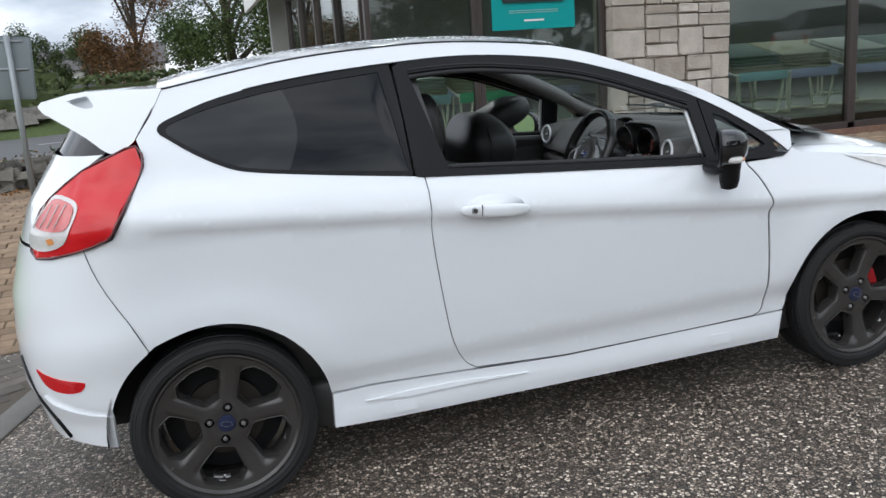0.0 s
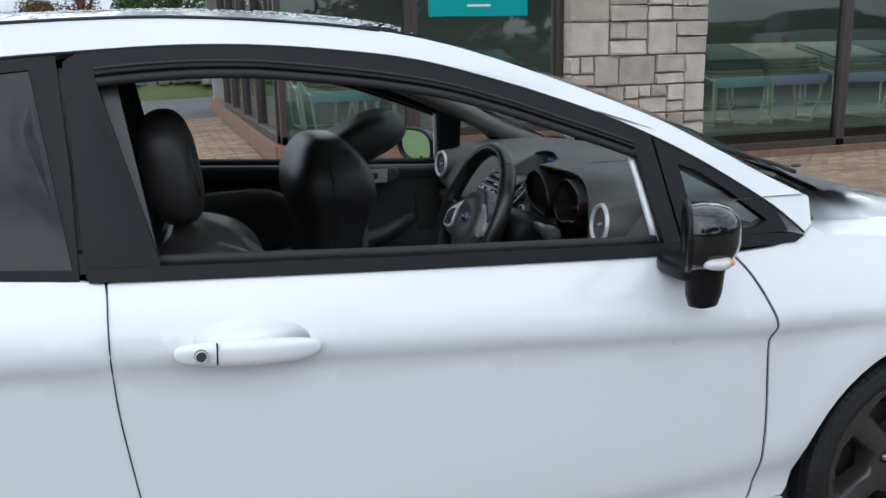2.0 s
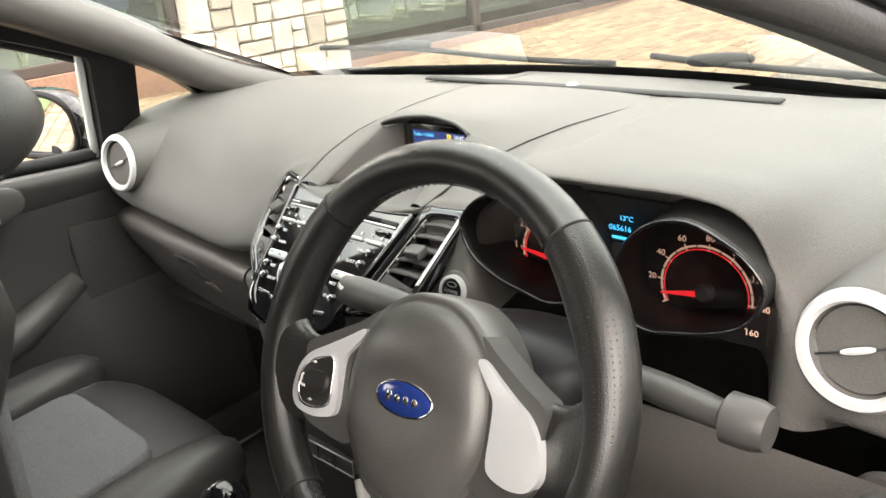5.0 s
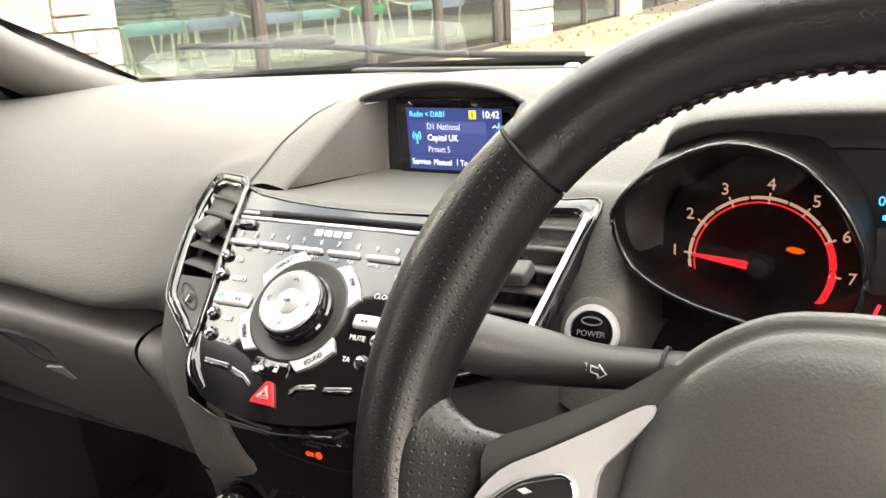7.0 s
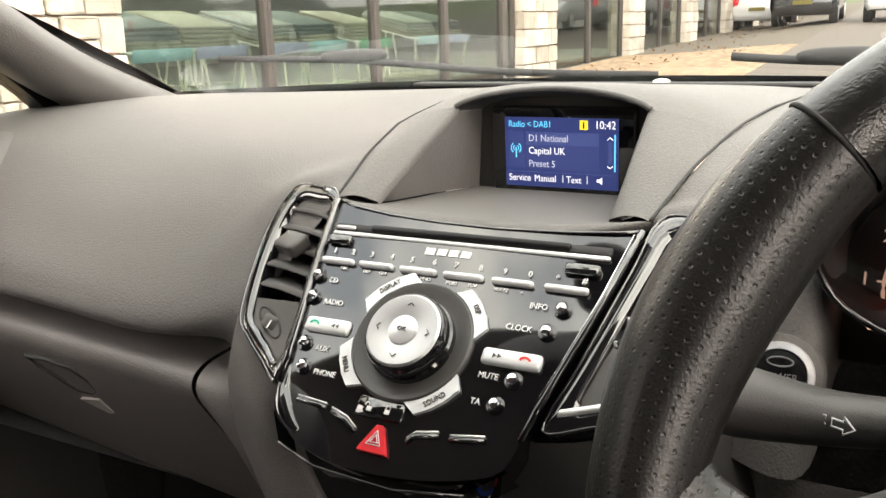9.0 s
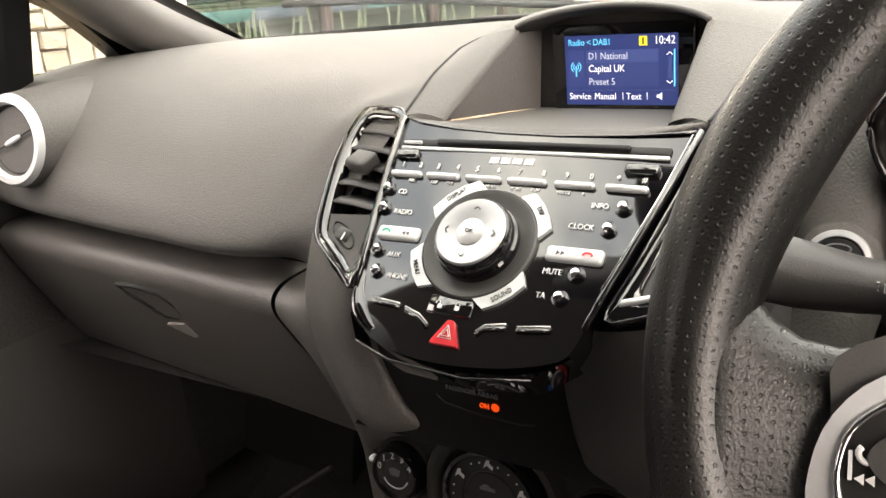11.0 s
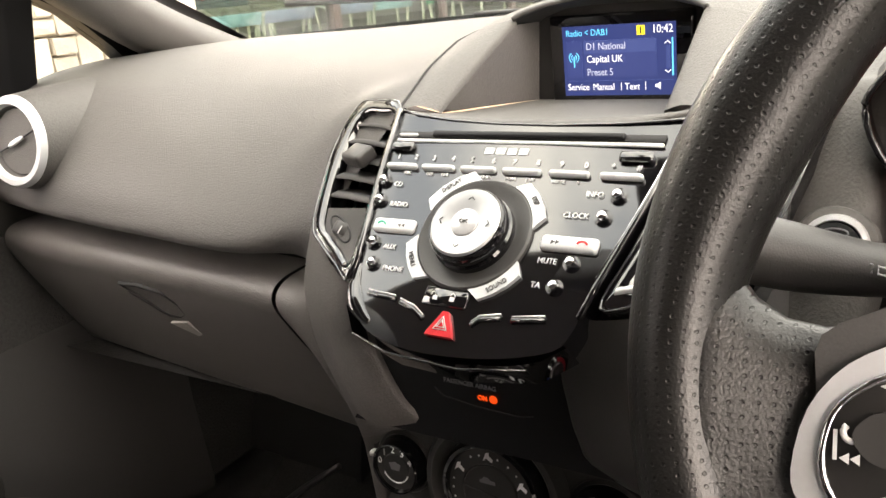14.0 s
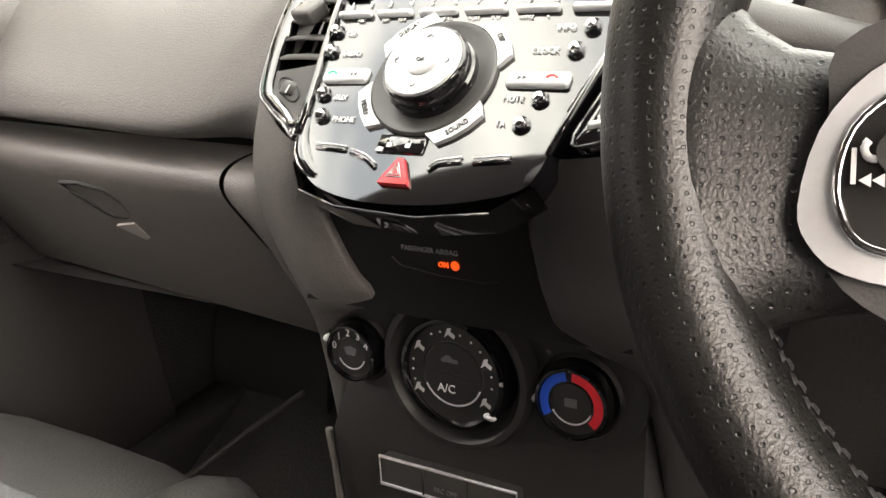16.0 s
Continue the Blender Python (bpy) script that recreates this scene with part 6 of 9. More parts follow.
rv, RVP = centre_vent(-1, Vector((1.8040, -0.1165, 0.9770)), Vector((1.7995, -0.1840, 0.9835)), Vector((1.7260, -0.1570, 0.9030)), Vector((1.6985, -0.0840, 0.8880)),
            [(0.0, 0.0), (0.3, -0.02), (0.65, -0.02), (1.0, 0.0), (1.0, 0.28), (1.0, 0.55), (1.0, 0.80), (0.98, 1.0), (0.65, 1.02), (0.33, 1.02), (0.0, 1.0), (0.0, 0.75), (0.0, 0.5), (0.0, 0.25)],
            [(0.19, 0.10), (0.38, 0.07), (0.62, 0.07), (0.86, 0.10), (0.87, 0.28), (0.87, 0.52), (0.87, 0.74), (0.85, 0.88), (0.62, 0.90), (0.40, 0.905), (0.17, 0.90), (0.15, 0.74), (0.16, 0.5), (0.17, 0.27)])
part("vent_strip", loft([[RVP(a, b, h) for a in np.linspace(0.06, 0.95, 10)] for b, h in ((0.915, 0.002), (0.920, 0.0045), (0.945, 0.0045), (0.950, 0.002))]), "silver_p", rv, "bright strip under the vent")
part("vent_strip", loft([[RVP(a, b, h) for b in np.linspace(0.08, 0.80, 10)] for a, h in ((0.90, 0.002), (0.91, 0.0042), (0.955, 0.0042), (0.965, 0.002))]), "insert", rv, "bright strip beside the vent")
# cheeks from the dash down to the console
for s, inner in ((1, (0.0865, 0.094, 0.084, 0.0735, 0.0615, 0.108, 0.124)), (-1, (0.080, 0.060, 0.060, 0.064, 0.072, 0.108, 0.124))):
    edge = list(zip(((1.698, 0.882), (1.703, 0.850), (1.706, 0.818), (1.706, 0.797), (1.710, 0.776), (1.728, 0.742), (1.735, 0.62)), inner))
    rows = smooth_loft([[Vector((x, s * y, z)) for x, y, z in r] for r in (
        ((1.772, 0.186, 0.892), (1.756, 0.188, 0.850), (1.752, 0.184, 0.81), (1.758, 0.178, 0.775), (1.768, 0.172, 0.74), (1.79, 0.165, 0.68), (1.81, 0.16, 0.62)),
        ((1.716, 0.118, 0.884), (1.712, 0.126, 0.850), (1.708, 0.121, 0.815), (1.706, 0.114, 0.790), (1.711, 0.112, 0.768), (1.735, 0.132, 0.72), (1.75, 0.138, 0.62)),
        tuple((x, y, z) for (x, z), y in edge), tuple((x + 0.014, y - 0.003, z - 0.002) for (x, z), y in edge))], 5, 5)
    # driver's cheek takes darker plastic: its shadow is put into the colour
    part("console_cheek", loft(rows), "dash_low" if s > 0 else "plain", car)

# glovebox
def glove_sec(y, x0, dz=0.0, low=0.0, pull=0.0):
    """The lid's section: a rounded lip, then a face that falls away under the dash; pull draws the lower edge inwards."""
    return [Vector((x0 + dx, y - pull * k, z + dz - low * k)) for dx, z, k in ((0.058, 0.838, 0), (0.014, 0.836, 0), (0.0, 0.820, 0), (0.010, 0.790, 0.18), (0.036, 0.738, 0.5), (0.066, 0.682, 0.85), (0.090, 0.655, 1.0), (0.180, 0.640, 1.0))]


gb = part("glovebox", loft(smooth_loft([glove_sec(0.715, 1.815, 0.0), glove_sec(0.50, 1.793, 0.0), glove_sec(0.36, 1.785, -0.002, 0.004, 0.020), glove_sec(0.2425, 1.770, 0.0, 0.008, 0.056)], 7, 6)), "dash_low", car, "closed dark glovebox with recessed catch")
part("glovebox_side", loft(smooth_loft([
    [Vector(p) for p in ((1.828, 0.2375, 0.838), (1.784, 0.2375, 0.836), (1.7695, 0.2375, 0.819), (1.780, 0.2275, 0.788), (1.805, 0.209, 0.735), (1.834, 0.187, 0.675), (1.85, 0.178, 0.60))],
    [Vector(p) for p in ((1.815, 0.210, 0.842), (1.772, 0.210, 0.836), (1.760, 0.209, 0.812), (1.768, 0.201, 0.778), (1.788, 0.186, 0.728), (1.812, 0.168, 0.670), (1.825, 0.160, 0.60))],
    [Vector(p) for p in ((1.79, 0.176, 0.852), (1.752, 0.176, 0.842), (1.747, 0.172, 0.81), (1.752, 0.166, 0.765), (1.768, 0.155, 0.715), (1.785, 0.145, 0.670), (1.795, 0.14, 0.60))],
    [Vector(p) for p in ((1.79, 0.140, 0.865), (1.752, 0.140, 0.850), (1.748, 0.138, 0.80), (1.756, 0.134, 0.755), (1.766, 0.126, 0.71), (1.772, 0.122, 0.66), (1.775, 0.12, 0.60))]], 6, 5)), "dash_low", car, "dark panel beside the glovebox")
gh = Matrix(((0, -0.462, -0.887, 1.8115), (-1, 0, 0, 0.448), (0, 0.887, -0.462, 0.768), (0, 0, 0, 1)))
flap = [(-0.030, 0.040), (0.030, 0.036), (0.043, 0.006), (0.014, -0.002), (-0.006, 0.014)]
part("catch_flap", skin(flap, lambda a, b, d: gh @ Vector((a, b, 0.0012 - d)), 0.02, 0.003), "dash_low", gb, "flush grained catch flap")
part("catch_gap", tube([gh @ Vector((a, b, 0.0012)) for a, b in smooth_path(flap, 2, True)], 0.0026, 5, True), "rubber", gb)
# black sheet laid on the lid in place of the recess's shade
part("catch_recess", skin([(-0.004, 0.012), (0.014, -0.003), (0.043, 0.004), (0.050, -0.016), (0.018, -0.014)], lambda a, b, d: gh @ Vector((a, b, 0.0020 - d)), 0.02, 0.003), "rubber", gb)
# lip coloured light, as its slope would catch the light
part("catch_lip", skin([(0.008, -0.012), (0.040, -0.004), (0.050, -0.040)], lambda a, b, d: gh @ Vector((a, b, 0.0065 + 0.10 * b - d)), 0.02, 0.006), "lip", gb, "catch lip in a paler grey, as if catching light")
part("glovebox_backing", box_bm(0.02, 0.60, 0.17, 0.002, 1, pose(1.905, 0.46, 0.765)), "rubber", car)
for s in (1, -1):
    part("kick_panel", box_bm(0.50, 0.02, 0.52, 0.004, 1, pose(1.98, s * 0.742, 0.57)), "carpet", car)
# footwell
part("footwell_lining", loft([[Vector((x, y, z)) for y in (0.74, 0.5, 0.3, 0.14)] for x, z in ((1.86, 0.66), (2.05, 0.62), (2.20, 0.50), (2.16, 0.36), (1.95, 0.275), (1.4, 0.265))]), "carpet", car, "black carpeted passenger footwell")
part("footwell_lining", loft([[Vector((x, -y, z)) for y in (0.74, 0.5, 0.3, 0.14)] for x, z in ((1.86, 0.66), (2.05, 0.62), (2.20, 0.50), (2.16, 0.36), (1.95, 0.275), (1.4, 0.265))]), "carpet", car)
part("mat_edge", tube([Vector((1.62, 0.66, 0.285)), Vector((1.95, 0.64, 0.30)), Vector((2.06, 0.56, 0.36)), Vector((2.06, 0.48, 0.42))], 0.005, 6), "plain", car)
part("knee_panel", loft([[Vector((x, y, z)) for y in (-0.17, -0.3, -0.5, -0.735)] for x, z in ((1.752, 0.86), (1.75, 0.82), (1.765, 0.74), (1.80, 0.66), (1.86, 0.62))]), "dash_low", car)

# ---- instruments ----
clu = part("instrument_panel", skin([(-0.212, 0.895), (-0.500, 0.895), (-0.506, 0.950), (-0.488, 0.985), (-0.450, 1.010), (-0.395, 1.016), (-0.317, 1.016), (-0.262, 1.010), (-0.224, 0.985), (-0.206, 0.950)], lambda a, b, dd: Vector((1.835 + dd, a, b)), 0.03, 0.006), "dial", car, "lit instrument cluster with two red-needled dials")


def IM(y, z, x=1.826):
    return Matrix(((0, 0, -1, x), (-1, 0, 0, y), (0, 1, 0, z), (0, 0, 0, 1)))


for s in (1, -1):
    YY = lambda y: y if s == 1 else -0.712 - y
    hub = (YY(-0.276), 0.944)
    drop = [(-0.200, 0.982), (-0.206, 0.998), (-0.226, 1.016), (-0.264, 1.031), (-0.303, 1.020), (-0.329, 0.988), (-0.336, 0.955), (-0.326, 0.932), (-0.302, 0.924), (-0.278, 0.928), (-0.240, 0.938), (-0.212, 0.955)]
    ring = smooth_path(drop, 4, True)
    bz = part("dial_bezel", loft([[Vector((x, YY(-0.268 + (p[0] + 0.268) * k), 0.975 + (p[1] - 0.975) * k)) for p in ring + ring[:1]] for x, k in ((1.775, 1.03), (1.768, 1.02), (1.770, 0.99), (1.80, 1.01), (1.83, 1.06))]), "dial", clu, "drop-shaped black dial surround")
    part("bezel_rim", tube([Vector((1.769, YY(-0.268 + (p[0] + 0.268) * 1.005), 0.975 + (p[1] - 0.975) * 1.005)) for p in ring], 0.0019, 8, True), "gloss", bz, "gloss black rim")
    part("dial_lens", skin([(YY(-0.268 + (float(p[0]) + 0.268) * 0.995), 0.975 + (float(p[1]) - 0.975) * 0.995) for p in ring], lambda a, b, d: Vector((1.7715 + d, a, b)), 0.03, 0.0015), "lens", bz, "smoked clear dial lens")
    g = IM(*hub)
    R = 0.0400
    a_lo, a_hi = (205, -35)
    n = 9 if s == 1 else 9
    arcpts = [g @ Vector((R * math.cos(radians(a)), R * math.sin(radians(a)), 0.001)) for a in np.linspace(a_lo, a_hi, 40)]
    part("scale_arc", tube(arcpts, 0.0006, 5), L_RED, bz)
    part("scale_band", tube([g @ Vector(((R + 0.003) * math.cos(radians(a)), (R + 0.003) * math.sin(radians(a)), 0.0005)) for a in np.linspace(a_lo, a_hi + (60 if s == 1 else 0), 40)], 0.0011, 5), L_NUM, bz)
    if s == 1:
        part("red_zone", tube([g @ Vector(((R + 0.002) * math.cos(radians(a)), (R + 0.002) * math.sin(radians(a)), 0.001)) for a in np.linspace(25, a_hi, 14)], 0.0019, 5), L_RED, bz)
    for i in range(17):
        a = radians(a_lo + (a_hi - a_lo) * i / 16)
        part("tick", box_bm(0.007 if i % 2 == 0 else 0.005, 0.0010, 0.0006, 0, 1, g @ pose((R + 0.003) * math.cos(a), (R + 0.003) * math.sin(a), 0.0015, 0, 0, math.degrees(a))), "dial" if i % 2 else L_NUM, bz, smooth=False)
    for i in range(n):
        a = radians(a_lo + (a_hi - a_lo) * i / 8)
        if s == 1:
            writing("dial_number", str(i), 0.0105, g @ pose((R + 0.0125) * math.cos(a), (R + 0.0115) * math.sin(a), 0.001), L_NUM, bz)
        elif i % 1 == 0:
            writing("dial_number", str(i * 20), 0.0085, g @ pose((R + 0.0125) * math.cos(a), (R + 0.0115) * math.sin(a), 0.001), L_NUM, bz)
    if s == 1:
        writing("dial_word", "rpm", 0.0075, g @ pose(-R - 0.009, -0.0085, 0.001), L_NUM, bz)
        writing("dial_word", "x1000", 0.0065, g @ pose(-R - 0.0085, -0.0145, 0.001), L_NUM, bz)
        part("warning_lamp", cushion((0.011, 0.004, 0.0008), 2.0, 14, 6, g @ pose(0.020, 0.011, 0.001, 0, 0, -6)), L_ORANGE, bz, "lit orange warning lamp")
    na = radians(173 if s == 1 else 190)
    part("needle", skin([(0.0, -0.0030), (0.0, 0.0030), (R + 0.001, 0.0006), (R + 0.001, -0.0006)], lambda a, b, d: g @ Vector((a * math.cos(na) - b * math.sin(na), a * math.sin(na) + b * math.cos(na), 0.008 - d)), 0.05, 0.002), L_RED, bz, "glowing red needle")
    part("needle_hub", lathe([(0.009, 0.0), (0.0088, 0.006), (0.006, 0.0085), (0.0, 0.009)], 24, g), "plain", bz)
    part("reset_knob", lathe([(0.006, 0.0), (0.0055, 0.010), (0.0, 0.011)], 18, IM(YY(-0.295), 0.912)), "plain", bz)
writing("lcd_text", "13°C", 0.0070, IM(-0.357, 0.999), L_LCD, clu)
writing("lcd_text", "065616", 0.0080, IM(-0.350, 0.9885), L_LCD, clu)
part("lcd_bar", box_bm(0.020, 0.003, 0.0004, 0, 1, IM(-0.351, 0.9790)), L_LCD, clu, smooth=False)
part("lcd_bezel", box_bm(0.034, 0.042, 0.010, 0.005, 2, IM(-0.352, 0.950, 1.832)), "plain", clu)
fg_ = IM(-0.348, 0.908)
part("fuel_arc", tube([fg_ @ Vector((0.020 * math.cos(a), 0.010 - 0.013 * math.sin(a), 0.001)) for a in np.linspace(0.2, math.pi - 0.2, 16)], 0.0016, 5), L_NUM, clu)
part("fuel_needle", tube([fg_ @ Vector((-0.010, 0.0, 0.003)), fg_ @ Vector((-0.004, 0.018, 0.003))], 0.0012, 5), L_RED, clu)
writing("fuel_mark", "0", 0.008, fg_ @ pose(-0.026, 0.006, 0.001), L_RED, clu)
writing("fuel_mark", "1", 0.008, fg_ @ pose(0.026, 0.004, 0.001), L_NUM, clu)
# start button
pm = Matrix.Translation((1.760, -0.190, 0.9135)) @ look((0, 0, 0), (1, 0.05, -0.35)).to_3x3().to_4x4() @ Matrix.Scale(0.92, 4)
pb = part("start_button", lathe([(0.0, 0.006), (0.0135, 0.0065), (0.0150, 0.005)], 36, pm), "piano", car, "black start button in a chrome ring")
part("button_ring", lathe([(0.0140, 0.004), (0.0150, 0.0078), (0.0180, 0.0070), (0.0188, 0.0)], 36, pm), "insert", pb)
part("button_collar", lathe([(0.0185, 0.002), (0.0225, 0.001), (0.024, -0.006)], 36, pm), "dash", pb)
writing("button_word", "POWER", 0.0056, pm @ pose(0, -0.001, 0.0072), "print_dim", pb)
part("button_mark", tube([pm @ Vector((0.0068 * math.cos(a), 0.0075 + 0.0026 * math.sin(a), 0.0070)) for a in np.linspace(0, 2 * math.pi, 17)[:-1]], 0.0005, 5, True), "print_dim", pb)
part("button_mark", tube([pm @ Vector((-0.003 + 0.0022 * math.cos(a), -0.009 + 0.0022 * math.sin(a), 0.0070)) for a in np.linspace(0, 2 * math.pi, 13)[:-1]], 0.0004, 5, True), "print", pb)

# ---- steering wheel ----
TILT = 26
WC = Matrix(((0, math.sin(radians(TILT)), -math.cos(radians(TILT)), 1.565), (-1, 0, 0, -0.337), (0, math.cos(radians(TILT)), math.sin(radians(TILT)), 0.9565), (0, 0, 0, 1))) @ pose(0, 0, 0, 0, 0, 4)
RIM = 0.166


def rim_piece(a0, a1, n, sides=22):
    """A stretch of the rim, unrolled in metres for its hide."""
    me_v, me_f, uv = [], [], {}
    for i in range(n + 1):
        a = radians(a0 + (a1 - a0) * i / n)
        ad = math.degrees(a) % 360
        bulge = 0.0042 * sum(math.exp(-((((ad - c + 180) % 360) - 180) / 20) ** 2) for c in (28, 152))
        flat_b = 1 - 0.055 * math.exp(-((((ad - 270 + 180) % 360) - 180) / 22) ** 2)
        for s in range(sides + 1):
            b = 2 * math.pi * s / sides
            rr = RIM * flat_b + (0.0168 + bulge) * math.cos(b) - bulge * 0.7
            me_v.append(WC @ Vector((rr * math.cos(a), rr * math.sin(a), 0.0190 * math.sin(b) * (1 + 3 * bulge))))
            uv[len(me_v) - 1] = (a * RIM, s / sides * 0.112)
    for i in range(n):
        for s in range(sides):
            k = i * (sides + 1) + s
            me_f.append((k, k + sides + 1, k + sides + 2, k + 1))
    me = raw(me_v, me_f)
    lay = me.uv_layers.new(name="hide")
    for lp in me.loops:
        lay.data[lp.index].uv = uv[lp.vertex_index]
    return me


cover_line = [(0.0, 0.0650), (0.024, 0.0625), (0.048, 0.0490), (0.067, 0.0270), (0.0765, 0.0), (0.0785, -0.025), (0.0750, -0.050), (0.0600, -0.075), (0.0400, -0.096), (0.0180, -0.1035), (0.0, -0.1045)]
cover_line = cover_line + [(-x, y) for x, y in cover_line[-2:0:-1]]
cover_line = [(float(x), float(y)) for x, y in smooth_path(cover_line, 4, True)]


def cover_pt(k, h, x, y):
    px, py = k * x, -0.018 + k * (y + 0.018)
    dent = 0.0055 * math.exp(-((px / 0.040) ** 2 + ((py + 0.015) / 0.024) ** 2) ** 2)
    return WC @ Vector((px, py, h - dent - 2.6 * max(0.0, py - 0.01) ** 2 - 0.9 * px * px))


sw = part("steering_wheel", loft([[cover_pt(k, h, x, y) for x, y in cover_line] for k, h in ((0.97, -0.045), (1.0, -0.022), (1.0, -0.001), (0.985, 0.0035), (0.945, 0.0055), (0.925, 0.0045), (0.90, 0.0075), (0.86, 0.0115), (0.78, 0.0150), (0.66, 0.0172), (0.5, 0.0185), (0.36, 0.0190), (0.22, 0.0190), (0.10, 0.0190), (0.01, 0.0190))], True), "airbag", car, "three-spoke leather steering wheel with silver inserts")
part("cover_tab", tube([cover_pt(1, 0.0155, x, y) for x, y in ((-0.052, -0.022), (-0.046, -0.021), (-0.038, -0.023))], 0.0007, 5), "rubber", sw)
for a0, a1, n, m_ in ((46.5, 133.5, 36, "hide_plain"), (133.5, 226, 42, "hide"), (226, 314, 36, "hide_plain"), (314, 406.5, 42, "hide")):
    part("rim_leather", rim_piece(a0 + 0.35, a1 - 0.35, n), m_, sw, "perforated leather grip" if m_ == "hide" else "smooth leather rim")
part("rim_core", tube([WC @ Vector((RIM * math.cos(a) * (1 - 0.0), RIM * math.sin(a) * (1 - 0.055 * math.exp(-((math.degrees(a) % 360 - 270) / 22) ** 2)), 0)) for a in np.linspace(0, 2 * math.pi, 73)[:-1]], 0.0135, 10, True), "rubber", sw)
for a in (46.5, 133.5, 226, 314):
    seam = [WC @ Vector(((RIM * (1 if a < 200 else 0.996) + 0.0172 * math.cos(b)) * math.cos(radians(a)), (RIM * (1 if a < 200 else 0.996) + 0.0172 * math.cos(b)) * math.sin(radians(a)), 0.0194 * math.sin(b))) for b in np.linspace(0, 2 * math.pi, 25)[:-1]]
    part("rim_seam", tube(seam, 0.0009, 6, True), "rubber", sw)
# stitching on the inner side of the rim
stitch_v, stitch_f = [], []
for i in range(150):
    a = 2 * math.pi * i / 150
    for s in (-1, 1):
        b = math.pi + 0.16 * s
        c = WC @ Vector(((RIM + 0.0172 * math.cos(b)) * math.cos(a + 0.008 * s), (RIM + 0.0172 * math.cos(b)) * math.sin(a + 0.008 * s), 0.0195 * math.sin(b)))
        t = (WC.to_3x3() @ Vector((-math.sin(a), math.cos(a), -0.6 * s))).normalized() * 0.0020
        n_ = (WC.to_3x3() @ Vector((math.cos(a), math.sin(a), 0))) * 0.0010
        u_ = t.cross(n_).normalized() * 0.0005
        k = len(stitch_v)
        stitch_v += [c - t - u_, c - t + u_, c + t + u_, c + t - u_, c - t * 0.6 - n_, c + t * 0.6 - n_]
        stitch_f += [(k, k + 3, k + 5, k + 4), (k + 1, k + 4, k + 5, k + 2), (k, k + 4, k + 1), (k + 3, k + 2, k + 5)]
stitch = part("rim_stitching", raw(stitch_v, stitch_f), "rubber", sw)
